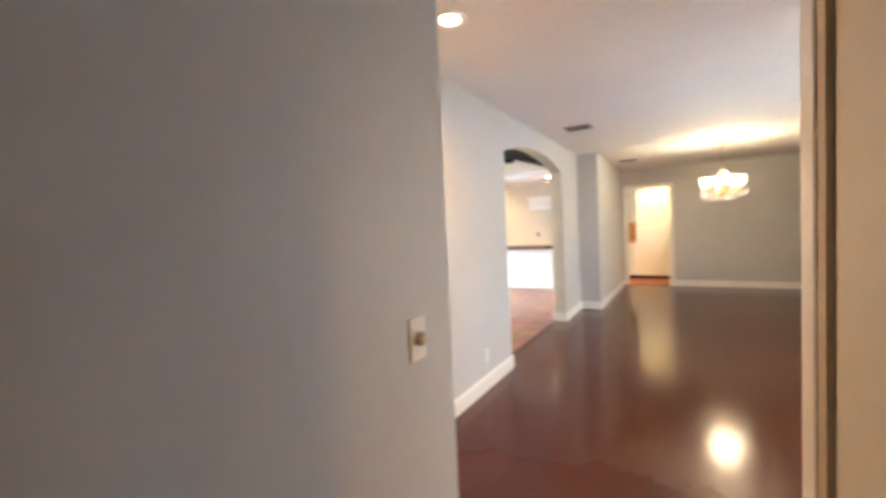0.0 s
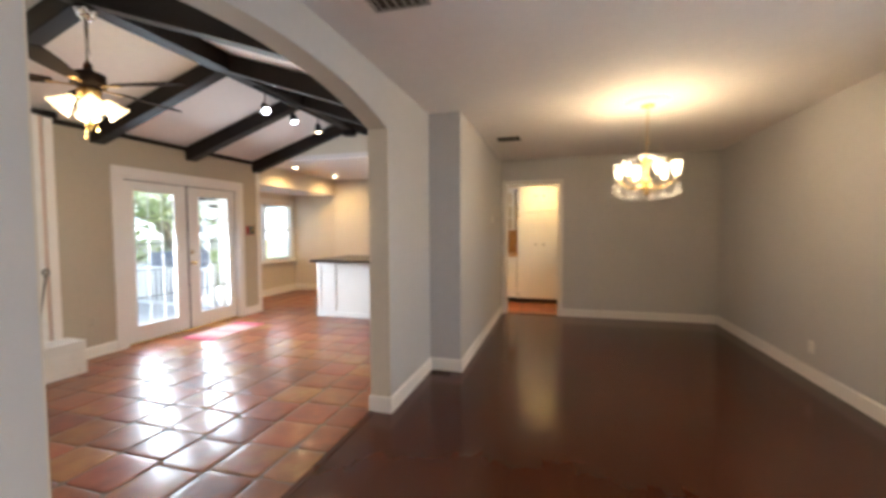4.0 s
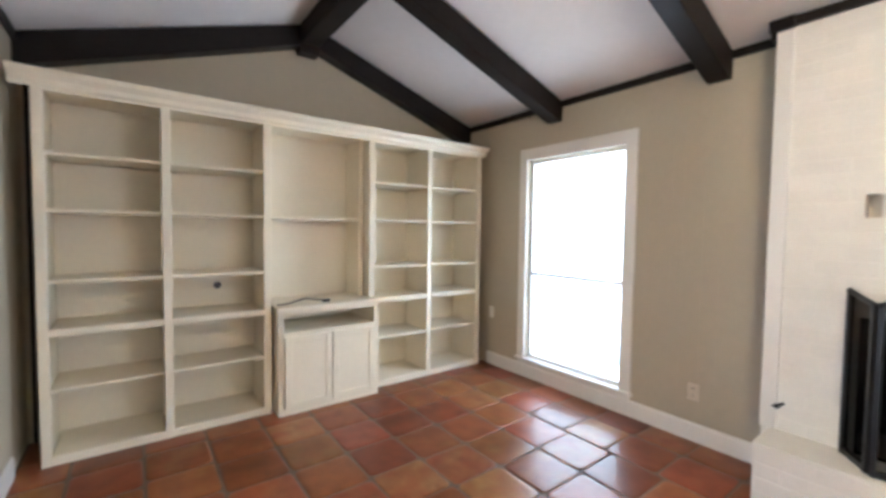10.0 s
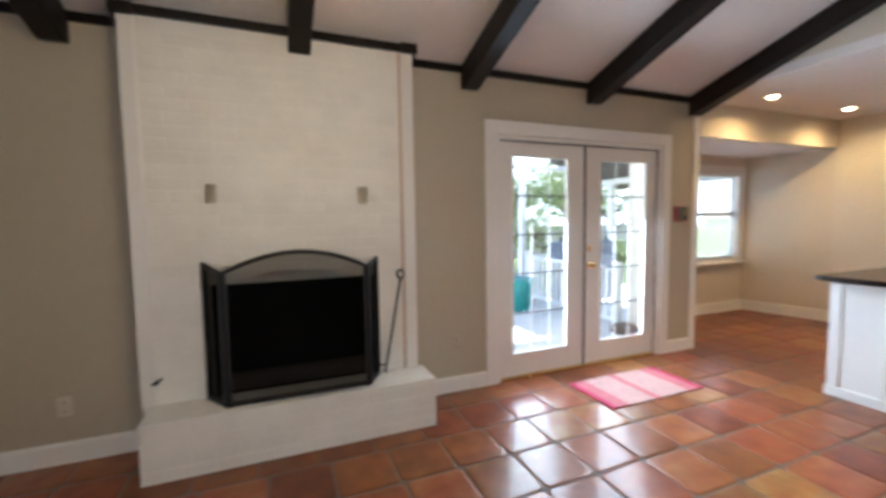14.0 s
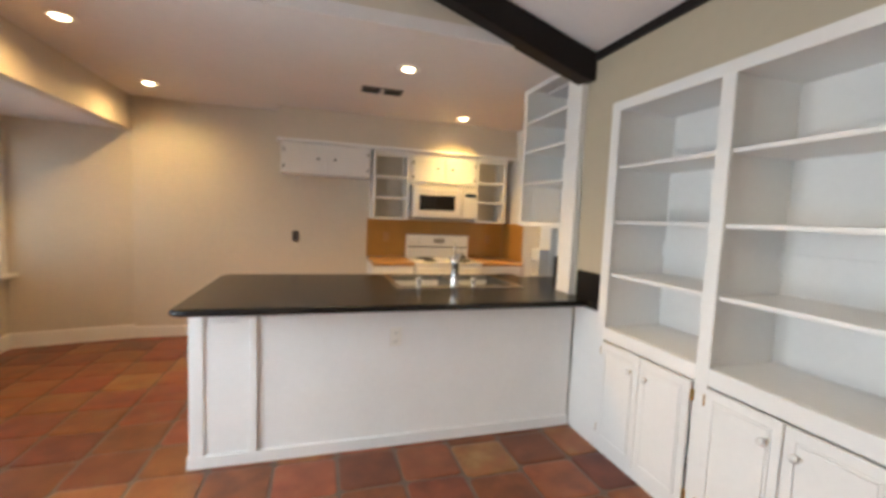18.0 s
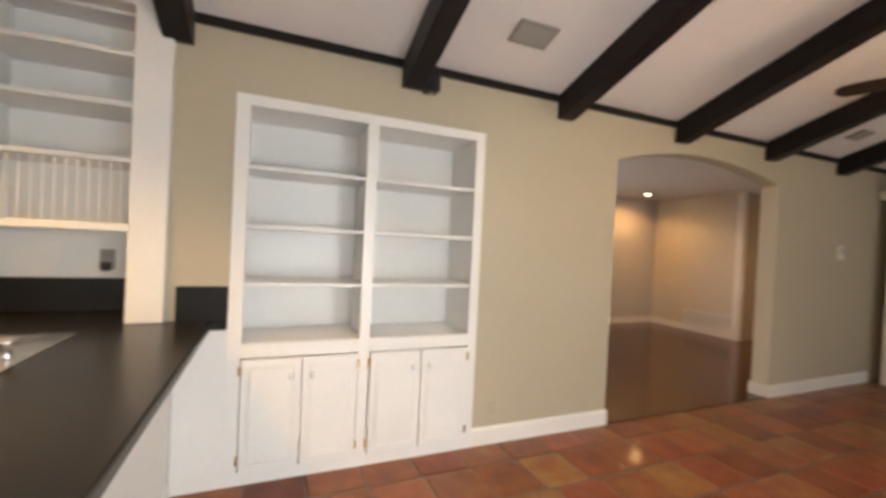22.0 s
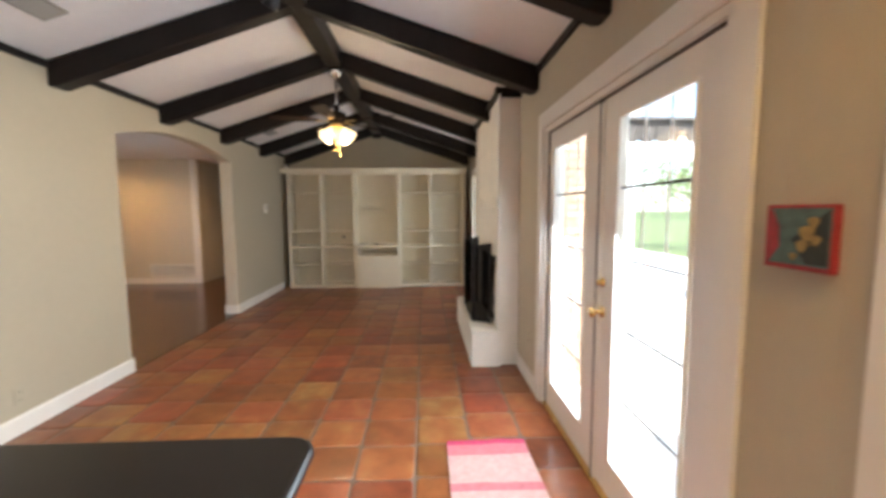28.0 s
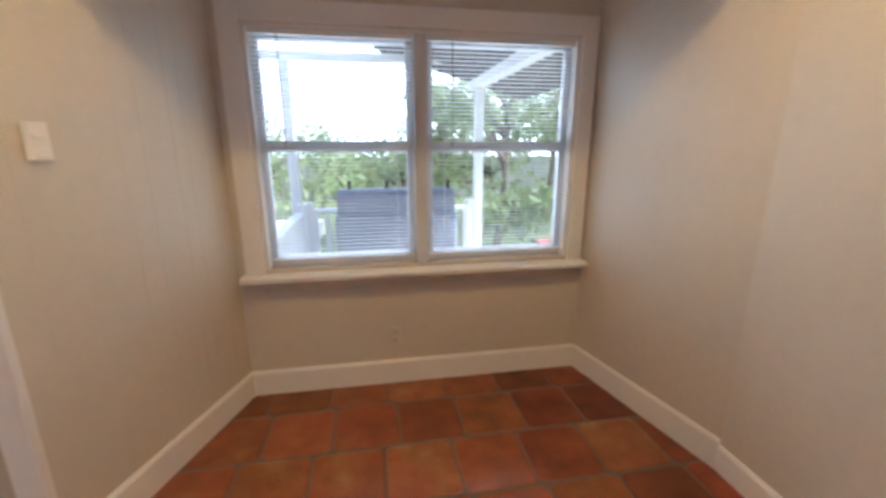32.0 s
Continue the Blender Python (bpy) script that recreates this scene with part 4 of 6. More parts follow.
cord = thing("power_cord", (-0.42, 1.6, 0.83), "loose black power cord on the media shelf", "cable")
bm = bmesh.new()
tube(bm, [(-0.40 + 0.05 * math.sin(u * 5), 1.43 + 0.38 * u, 0.8365 + 0.035 * math.sin(u * math.pi) ** 2) for u in [i / 16 for i in range(17)]], 0.0055, 7)
part("cord", bm, M_BLACKCORD, cord, smooth=True)
part("plug", boxes((-0.40, -0.37, 1.78, 1.84, 0.8305, 0.852), bev=0.004), M_BLACKCORD, cord)

# fireplace
M_NICHE = mat("bare_tan_mortar", (0.60, 0.52, 0.40), 0.8)
C0, C1, CY, CZ = 2.08, 3.752, 3.437, 2.54
fp = thing("fireplace", (2.95, 3.5, 0), "white painted brick fireplace with raised hearth and black firebox", "fireplace")
HOLES = [(2.46, 3.45, 0.32, 1.015), (2.458, 2.514, 1.50, 1.622), (3.354, 3.424, 1.50, 1.622)]
part("chimney_breast", slab(C0 + 0.004, C1 - 0.004, 0.0, CZ, HOLES, "y", CY + 0.002, W - 0.001), M_BRICKW, fp)
part("hearth", boxes((2.125, 3.795, 3.1675, CY + 0.007, 0.0, 0.316)), M_BRICKW, fp)
part("hearth_slab", boxes((2.12, 3.80, 3.165, CY + 0.006, 0.316, 0.329), bev=0.004), M_BRICKW, fp)
part("firebox", boxes((2.445, 2.463, CY + 0.02, 3.98, 0.32, 1.08), (3.447, 3.465, CY + 0.02, 3.98, 0.32, 1.08), (2.445, 3.465, 3.98, 4.0, 0.32, 1.08), (2.445, 3.465, CY + 0.02, 4.0, 1.06, 1.08),
                          (2.445, 3.465, CY + 0.01, 4.0, 0.30, 0.322)), M_SOOT, fp)
part("ledge", boxes((2.466, 3.444, CY + 0.06, CY + 0.14, 0.323, 0.42), bev=0.005), M_LEDGE, fp, "smoke-stained ledge in the firebox")
for na, nb in ((2.456, 2.516), (3.352, 3.426)):
    part("niche_back", boxes((na, nb, CY + 0.10, CY + 0.104, 1.498, 1.625)), M_NICHE, fp, "tan unpainted back of the niche")
part("side_strip", boxes((C0 - 0.002, C0 + 0.075, CY - 0.014, CY + 0.008, 0.329, CZ), bev=0.004), M_TRIM, fp, "white board along the chimney edge")
part("side_strip", boxes((C1 - 0.078, C1 + 0.002, CY - 0.018, CY + 0.008, 0.329, CZ), bev=0.004), M_TRIM, fp, "white board along the chimney edge")
part("side_seam", boxes((C1 - 0.10, C1 - 0.082, CY - 0.006, CY + 0.008, 0.329, CZ)), mat("pinkish_bare_wood", (0.60, 0.44, 0.35), 0.6), fp, "strip of bare pinkish wood")
part("top_trim", boxes((C0 - 0.03, C1 + 0.03, CY - 0.035, CY - 0.002, CZ - 0.002, CZ + 0.045), (C0 - 0.03, C0 - 0.004, CY - 0.002, W, CZ - 0.04, CZ + 0.045), (C1 + 0.004, C1 + 0.03, CY - 0.002, W, CZ - 0.04, CZ + 0.045),
                      (C0 - 0.03, C0 + 0.08, CY - 0.045, CY - 0.016, CZ - 0.012, CZ + 0.05), (C1 - 0.085, C1 + 0.03, CY - 0.05, CY - 0.019, CZ - 0.012, CZ + 0.05)), M_BEAM, fp, "black trim along the chimney top")
key = thing("gas_valve_key", (2.165, CY, 0.48), "small dark gas valve key in the brickwork", "valve key")
bm = bmesh.new()
tube(bm, [(2.165, CY - 0.0, 0.47), (2.165, CY - 0.05, 0.47)], 0.009, 8)
tube(bm, [(2.145, CY - 0.05, 0.47), (2.195, CY - 0.05, 0.50)], 0.008, 8)
part("key", bm, M_IRON, key)

# fire screen
fs = thing("fire_screen", (3.0, 3.3, 0.325), "black folding fire screen with an arched top", "fire screen")
ZB = 0.331


def screen_panel(name, a, b, za, zm, zb):
    d = Vector((b[0] - a[0], b[1] - a[1], 0))
    L_ = d.length
    ang = math.atan2(d.y, d.x)
    m = T(a[0], a[1], 0) @ Matrix.Rotation(ang, 4, "Z")
    n = 14
    top = [(L_ * i / n, za + (zb - za) * i / n + (zm - (za + zb) / 2) * (1 - (2 * i / n - 1) ** 2)) for i in range(n + 1)]
    bm = bmesh.new()
    for (ua, ta), (ub, tb) in zip(top, top[1:]):
        bm.faces.new([bm.verts.new(m @ Vector(c)) for c in ((ua, 0, ZB + 0.02), (ub, 0, ZB + 0.02), (ub, 0, tb - 0.01), (ua, 0, ta - 0.01))])
    pn = part(name, bm, M_MESH if name == "center_panel" else M_SIDEMESH, fs, "fine black spark mesh")
    bm = bmesh.new()
    tube(bm, [m @ Vector((u, 0, z)) for u, z in top], 0.013, 8)
    part("top_rail", bm, M_IRON, pn, smooth=True)
    part("side_bar", boxes((0, 0.022, -0.011, 0.011, ZB, za), m=m), M_IRON, pn)
    part("side_bar", boxes((L_ - 0.022, L_, -0.011, 0.011, ZB, zb), m=m), M_IRON, pn)
    part("bottom_bar", boxes((0.022, L_ - 0.022, -0.011, 0.011, ZB + 0.005, ZB + 0.03), m=m), M_IRON, pn)
    return pn


screen_panel("center_panel", (2.545, 3.225), (3.36, 3.225), 1.105, 1.213, 1.105)
screen_panel("side_panel", (2.425, 3.40), (2.538, 3.232), 1.15, 1.125, 1.105)
screen_panel("side_panel", (3.367, 3.232), (3.465, 3.40), 1.105, 1.125, 1.14)

pk = thing("fire_poker", (3.6, 3.40, 0.325), "black iron poker leaning on the brickwork", "poker")
p0, p1 = Vector((3.50, 3.375, 0.34)), Vector((3.637, 3.42, 0.985))
bm = bmesh.new()
tube(bm, [p0, p1], 0.0075, 8)
part("shaft", bm, M_IRON, pk)
bm = bmesh.new()
tube(bm, [p1 + Vector((0.024 * math.sin(a), 0.0, 0.03 - 0.03 * math.cos(a))) for a in [2 * math.pi * k / 14 for k in range(15)]], 0.0075, 7)
part("ring_handle", bm, M_IRON, pk)
bm = bmesh.new()
tube(bm, [p0 + Vector((0, 0, 0.06)), p0 + Vector((-0.03, 0, 0.055)), p0 + Vector((-0.04, 0, 0.075))], 0.006, 7)
part("hook", bm, M_IRON, pk)

# tall window
wn1 = thing("window_tall", (0.61, W, 0.17), "tall white-framed window, overbright with daylight", "window", kind="structure")
pieces("casing_board", ((0.042, 0.135, W - 0.02, W - 0.001, 0.19, 2.21), (1.122, 1.215, W - 0.02, W - 0.001, 0.19, 2.21), (0.135, 1.122, W - 0.02, W - 0.001, 2.10, 2.21),), M_TRIM, wn1, 0.004)
part("sill", boxes((0.03, 1.227, W - 0.04, W + 0.05, 0.16, 0.19), bev=0.004), M_TRIM, wn1)
part("apron", boxes((0.045, 1.212, W - 0.016, W - 0.001, 0.127, 0.16), bev=0.003), M_TRIM, wn1)
part("window_frame", boxes(*frame_boxes(0.137, 1.12, 0.191, 2.098, 0.03, W + 0.04, W + 0.09), bev=0.003), M_TRIM, wn1)
part("meeting_rail", boxes((0.167, 1.09, W + 0.045, W + 0.085, 1.0, 1.028), bev=0.003), M_BLIND, wn1)
for za, zb in ((0.221, 1.0), (1.028, 2.068)):
    g = part("pane", boxes((0.167, 1.09, W + 0.063, W + 0.067, za, zb)), M_GLASS, wn1)
    g.visible_shadow = False

# french doors
fd = thing("door_garden", (5.48, W, 0), "white glazed double doors with thin grilles, closed", "door", kind="structure")
pieces("casing_board", ((4.415, 4.52, W - 0.02, W - 0.001, 0, 2.19), (6.38, 6.485, W - 0.02, W - 0.001, 0, 2.19), (4.52, 6.38, W - 0.02, W - 0.001, 2.08, 2.19),), M_TRIM, fd, 0.004)
pieces("jamb_board", ((4.522, 4.56, W, W + 0.14, 0, 2.06), (6.34, 6.378, W, W + 0.14, 0, 2.06), (4.522, 6.378, W, W + 0.14, 2.045, 2.078),), M_TRIM, fd, 0.0)
part("threshold", boxes((4.56, 6.34, W + 0.0, W + 0.15, 0.0, 0.022), bev=0.003), M_BRASS, fd)
# Thin brown bar for the shadow line above the leaves.
part("head_gap_shade", boxes((4.56, 6.34, W + 0.020, W + 0.0295, 2.034, 2.0445)), M_BROWNPLATE, fd)
for i, (a, b) in enumerate(((4.564, 5.446), (5.458, 6.336))):
    ga, gb = (4.685, 5.268) if i == 0 else (5.632, 6.20)
    leaf = part("door_leaf", boxes((a, ga, W + 0.03, W + 0.072, 0.025, 2.043), (gb, b, W + 0.03, W + 0.072, 0.025, 2.043), (ga, gb, W + 0.03, W + 0.072, 0.025, 0.215), (ga, gb, W + 0.03, W + 0.072, 1.922, 2.043), bev=0.002), M_TRIM, fd)
    part("bead", boxes(*frame_boxes(ga, gb, 0.215, 1.922, 0.016, W + 0.018, W + 0.034), bev=0.003), M_TRIM, leaf)
    g = part("pane", boxes((ga + 0.004, gb - 0.004, W + 0.052, W + 0.056, 0.22, 1.917)), M_GLASS, leaf)
    g.visible_shadow = False
    bars = [(ga + 0.01, gb - 0.01, W + 0.040, W + 0.048, z - 0.006, z + 0.006) for z in (0.57, 0.915, 1.25, 1.585)]
    bars += [(u - 0.0026, u + 0.0026, W + 0.040, W + 0.0475, 0.225, 1.912) for u in (ga + (gb - ga) * 0.36, ga + (gb - ga) * 0.68)]
    # Level bars get a dark colour to read as backlit.
    for kb, bb in enumerate(bars):
        part("grille_bar", boxes(bb), M_DARKBAR if kb < 4 else M_WHITE, leaf)
    for z in (0.25, 1.05, 1.85):
        hx = a - 0.004 if i == 0 else b + 0.004
        part("hinge", boxes((hx - 0.008, hx + 0.008, W + 0.022, W + 0.031, z - 0.045, z + 0.045), bev=0.002), M_BRASS, leaf)
# Brown bars put in for the dark shade in the gaps beside the leaves.
pieces("leaf_gap_shade", ((5.4465, 5.4535, W + 0.012, W + 0.0305, 0.025, 2.043), (4.559, 4.5645, W + 0.02, W + 0.034, 0.025, 2.034), (6.3355, 6.341, W + 0.02, W + 0.034, 0.025, 2.034)), M_BROWNPLATE, fd)
part("astragal", boxes((5.454, 5.482, W + 0.016, W + 0.030, 0.025, 2.02), bev=0.003), M_TRIM, fd)
for z, r in ((0.955, 0.030), (1.11, 0.024)):
    bm = bmesh.new()
    m_ = T(5.507, W + 0.03, z) @ Matrix.Rotation(radians(90), 4, "X")
    if r > 0.026:
        lathe(bm, [(0.030, 0), (0.028, 0.008), (0.012, 0.014), (0.012, 0.036), (0.028, 0.048), (0.027, 0.068), (0.004, 0.074)], m_, 18)
    else:
        lathe(bm, [(0.026, 0), (0.024, 0.012), (0.004, 0.016)], m_, 18)
        bx(bm, 5.502, 5.512, W - 0.004, W + 0.016, z - 0.014, z + 0.014)
    part("door_knob" if r > 0.026 else "deadbolt", bm, M_BRASS, fd, smooth=True)

# picture beside the doors
pc = thing("picture", (6.635, W, 1.417), "small colourful abstract picture with a red edge", "picture")
part("canvas", boxes((6.550, 6.722, W - 0.022, W - 0.001, 1.340, 1.492), bev=0.002), M_PAINTA, pc)
part("painted_area", boxes((6.567, 6.719, W - 0.0245, W - 0.0222, 1.352, 1.484)), M_PAINTB, pc)
bm = bmesh.new()
prism(bm, [(6.627, 1.412), (6.717, 1.480), (6.717, 1.357), (6.667, 1.357)], "y", W - 0.0265, W - 0.0248)
part("dark_patch", bm, M_PAINTD, pc)
bm = bmesh.new()
prism(bm, [(6.569, 1.482), (6.592, 1.442), (6.595, 1.392), (6.569, 1.357)], "y", W - 0.0265, W - 0.0248)
part("red_patch", bm, M_PAINTA, pc)
for (u, v, r) in ((6.667, 1.427, 0.018), (6.682, 1.452, 0.013), (6.657, 1.397, 0.014), (6.689, 1.412, 0.012), (6.637, 1.372, 0.009)):
    bm = bmesh.new()
    prism(bm, [(u + r * (1 + 0.3 * math.sin(3 * a)) * math.cos(a), v + r * math.sin(a)) for a in [2 * math.pi * k / 10 for k in range(10)]], "y", W - 0.0285, W - 0.0268)
    part("gold_fleck", bm, M_PAINTC, pc)

plate("outlet", facing(4.15, W - 0.0006, 0.40, S), "taupe outlet beside the glazed doors", material=M_TAUPE)
plate("outlet", facing(1.655, W - 0.0006, 0.337, S), "cream outlet low on the taupe wall", material=M_CREAM)
plate("outlet", facing(-0.34, W - 0.0006, 0.56, S), "white outlet beside the bookcase")
plate("outlet", facing(4.78, 0.0006, 0.14 + 0.12, N_), "taupe outlet near the built-in shelves", material=M_TAUPE)
th = thing("thermostat", m=facing(0.36, 0.0006, 1.53, N_), label="white thermostat on the taupe wall", category="thermostat")
part("housing", boxes((-0.055, 0.055, 0, 0.026, -0.075, 0.075), bev=0.008), M_PLASTIC, th)
part("display", boxes((-0.03, 0.03, 0.026, 0.0275, -0.005, 0.05)), M_VENT, th)
for u in (-0.02, 0.02):
    part("button", boxes((u - 0.009, u + 0.009, 0.026, 0.029, -0.05, -0.035), bev=0.002), M_TRIM, th)
sp = thing("corner_sensor", (-0.70, 0.03, 2.32), "small white sensor in the corner above the bookcase", "sensor")
part("housing", boxes((-0.74, -0.66, 0.001, 0.06, 2.28, 2.38), bev=0.012), M_PLASTIC, sp)
eb = thing("speaker_box", (5.43, 0.06, 2.45), "small black box fixed beside a ceiling beam", "speaker")
part("box", boxes((5.345, 5.435, 0.005, 0.11, 2.385, 2.53), bev=0.006), M_IRON, eb)
part("bracket", boxes((5.375, 5.405, 0.03, 0.08, 2.375, 2.386)), M_STEEL, eb)

# ceiling registers on the slope
tilt = Matrix.Rotation(math.atan(SLOPE), 4, "X")
for vx, vy, w, h in ((4.88, 0.43, 0.27, 0.17), (0.97, 0.37, 0.22, 0.15)):
    grille("ceiling_vent", T(vx, vy, EAVE + SLOPE * vy - 0.001) @ tilt @ DOWN, w, h, 6, "painted air register on the sloping ceiling", M_VENT)

# ceiling fan
fx, fy = FAN_AT
fan = thing("ceiling_fan", (fx, fy, 2.97), "brass ceiling fan with five dark blades and lit bell shades", "ceiling fan")
bm = bmesh.new()
lathe(bm, [(0.03, 2.985), (0.065, 2.98), (0.068, 2.95), (0.05, 2.91), (0.018, 2.89)], T(fx, fy, 0), 24)
part("canopy", bm, M_CHROME, fan, smooth=True)
bm = bmesh.new()
tube(bm, [(fx, fy, 2.90), (fx, fy, 2.53)], 0.0125, 12)
part("downrod", bm, M_STEEL, fan, smooth=True)
bm = bmesh.new()
lathe(bm, [(0.02, 2.60), (0.028, 2.58), (0.028, 2.545), (0.055, 2.54), (0.098, 2.52), (0.105, 2.445), (0.100, 2.45), (0.07, 2.43), (0.06, 2.40)], T(fx, fy, 0), 28)
part("motor", bm, M_BLADE, fan, "dark bronze motor housing", smooth=True)
bm = bmesh.new()
lathe(bm, [(0.06, 2.42), (0.075, 2.405), (0.07, 2.38), (0.045, 2.35), (0.04, 2.31), (0.03, 2.27), (0.018, 2.24), (0.018, 2.18), (0.022, 2.165), (0.010, 2.13), (0.004, 2.12)], T(fx, fy, 0), 22)
part("light_kit", bm, M_BRASS, fan, smooth=True)
for k in range(5):
    a = radians(-76 + 72 * k)
    m_ = T(fx, fy, 2.435) @ Matrix.Rotation(a, 4, "Z")
    bm = bmesh.new()
    prism(bm, [(0.085, -0.014), (0.15, -0.010), (0.19, -0.026), (0.225, -0.020), (0.225, 0.020), (0.19, 0.026), (0.15, 0.010), (0.085, 0.014)], "z", -0.004, 0.004)
    bmesh.ops.transform(bm, matrix=m_, verts=bm.verts)
    iron = part("blade_arm", bm, M_BRASS, fan)
    bm = bmesh.new()
    pts = [(0.19, -0.040), (0.30, -0.052), (0.45, -0.066), (0.57, -0.072), (0.64, -0.064), (0.672, -0.040), (0.682, 0.0), (0.672, 0.040), (0.64, 0.064), (0.57, 0.072), (0.45, 0.066), (0.30, 0.052), (0.19, 0.040)]
    prism(bm, pts, "z", 0.005, 0.012)
    bmesh.ops.transform(bm, matrix=m_ @ Matrix.Rotation(radians(11), 4, "X"), verts=bm.verts)
    part("blade", bm, M_BLADE, iron, "dark wooden blade")
for k in range(4):
    a = radians(60 + 90 * k)
    d = Vector((math.cos(a), math.sin(a), 0))
    c = Vector((fx, fy, 2.345)) + d * 0.095
    m_ = T(*c) @ Matrix.Rotation(a, 4, "Z") @ Matrix.Rotation(radians(138), 4, "Y")
    bm = bmesh.new()
    tube(bm, [(fx, fy, 2.36), tuple(Vector((fx, fy, 2.365)) + d * 0.05), tuple(c)], 0.009, 8)
    arm = part("lamp_arm", bm, M_BRASS, fan, smooth=True)
    bm = bmesh.new()
    lathe(bm, [(0.020, -0.01), (0.030, 0.01), (0.042, 0.04), (0.056, 0.075), (0.070, 0.10), (0.078, 0.112)], m_, 18)
    part("bell_shade", bm, M_LAMPGLASS, arm, "glowing frosted bell shade", smooth=True)
for u, l_ in ((0.03, 0.11), (-0.02, 0.17)):
    bm = bmesh.new()
    tube(bm, [(fx + u, fy - u, 2.26), (fx + u, fy - u, 2.26 - l_)], 0.0018, 6)
    lathe(bm, [(0.002, 0.0), (0.007, -0.008), (0.006, -0.024), (0.002, -0.028)], T(fx + u, fy - u, 2.26 - l_), 8)
    part("pull_chain", bm, M_BRASS, fan)

# track lights under the ridge
tr = thing("track_light", (5.4, RIDGE_Y, 2.985), "track with three lit adjustable spotlights under the ridge beam", "track light")
part("track", boxes((4.66, 6.02, RIDGE_Y - 0.018, RIDGE_Y + 0.018, 2.962, 2.984), bev=0.002), M_IRON, tr)
for at, to in TRACK_HEADS:
    m_ = look(at, to)
    bm = bmesh.new()
    tube(bm, [(at[0], RIDGE_Y, 2.965), (at[0], (RIDGE_Y + at[1]) / 2, 2.90), tuple(Vector(at) + Vector((0, 0, 0.03)))], 0.008, 8)
    stem = part("stem", bm, M_IRON, tr)
    bm = bmesh.new()
    lathe(bm, [(0.016, 0.080), (0.036, 0.06), (0.044, 0.02), (0.050, -0.045), (0.047, -0.047), (0.042, -0.03)], m_, 18)
    part("lamp_head", bm, M_IRON, stem, smooth=True)
    bm = bmesh.new()
    lathe(bm, [(0.040, -0.026), (0.041, -0.036), (0.028, -0.043), (0.002, -0.046)], m_, 16)
    warm = at[0] > 5.8
    part("bulb", bm, M_BULB if warm else M_TRACKBULB, stem, "warm glowing bulb" if warm else "bright white bulb", smooth=True)

# built-in shelves in the thick wall
bi = thing("built_in_shelves", (5.7, 0, 0), "white built-in bookshelf with four panelled cupboard doors below", "bookshelf")
BX0, BX1 = 4.955, 6.506
part("back_panel", boxes((4.988, 6.462, -0.425, -0.415, 0.05, 2.16)), M_WHITE, bi)
part("side", boxes((4.987, 5.005, -0.415, 0.0, 0.05, 2.16)), M_WHITE, bi)
part("side", boxes((6.445, 6.463, -0.415, 0.0, 0.05, 2.16)), M_WHITE, bi)
part("divider", boxes((5.73, 5.75, -0.415, 0.004, 0.05, 2.16)), M_WHITE, bi)
pieces("frame_rail", ((BX0, 5.022, 0.001, 0.022, 0.0, 2.195), (6.432, BX1, 0.001, 0.022, 0.0, 2.195), (5.705, 5.775, 0.001, 0.022, 0.0, 2.135), (5.022, 6.432, 0.001, 0.022, 2.135, 2.195),
                        (5.022, 5.705, 0.001, 0.022, 0.72, 0.802), (5.775, 6.432, 0.001, 0.022, 0.72, 0.802), (5.022, 6.432, 0.001, 0.0215, 0.0, 0.07),), M_WHITE, bi, 0.002)
part("top_lining", boxes((5.005, 6.445, -0.415, 0.0, 2.145, 2.16)), M_WHITE, bi)
for a, b in ((5.005, 5.73), (5.75, 6.445)):
    shelf_unit_bay(bi, a, b, -0.003, -0.415, (1.808, 1.472, 1.142, 0.802), M_WHITE, 0.02, axis="y")
    part("batten", boxes((a, b, -0.415, -0.40, 1.25, 1.34)), M_WHITE, bi)
DOORS = [(5.028, 5.360, 1), (5.366, 5.699, -1), (5.781, 6.100, 1), (6.106, 6.426, -1)]
for a, b, sgn in DOORS:
    dr = part("cupboard_door", boxes((a, b, 0.0225, 0.040, 0.075, 0.715), bev=0.003), M_WHITE, bi)
    part("raised_panel", boxes((a + 0.05, b - 0.05, 0.040, 0.0455, 0.13, 0.66), bev=0.005), M_WHITE, dr)
    part("panel_moulding", boxes(*frame_boxes(a + 0.036, b - 0.036, 0.116, 0.674, 0.011, 0.040, 0.045), bev=0.003), M_WHITE, dr)
    kxn = (b - 0.055) if sgn > 0 else (a + 0.055)
    bm = bmesh.new()
    lathe(bm, [(0.008, 0), (0.008, 0.012), (0.017, 0.02), (0.016, 0.03), (0.004, 0.034)], T(kxn, 0.0455, 0.615) @ Matrix.Rotation(radians(-90), 4, "X"), 16)
    part("knob", bm, M_WHITE, dr, smooth=True)
    hx = a - 0.004 if sgn > 0 else b + 0.004
    for z in (0.145, 0.65):
        part("hinge", boxes((hx - 0.012, hx + 0.012, 0.0225, 0.033, z - 0.028, z + 0.028), bev=0.003), M_BRASS, dr, "worn brass hinge")

# ---- kitchen ----
pen = thing("peninsula", (7.2, 1.2, 0), "white panelled kitchen peninsula base", "kitchen island")
part("front_panel", boxes((6.756, 6.78, 0.03, 2.415, 0.0, 0.895), bev=0.002), M_WHITE, pen)
part("end_panel", boxes((6.78, 7.72, 2.385, 2.415, 0.0, 0.895), bev=0.002), M_WHITE, pen)
part("back_panel", boxes((7.70, 7.72, 0.0, 2.385, 0.09, 0.895)), M_WHITE, pen)
part("toe_kick", boxes((7.62, 7.64, 0.0, 2.385, 0.0, 0.09)), M_WHITE, pen)
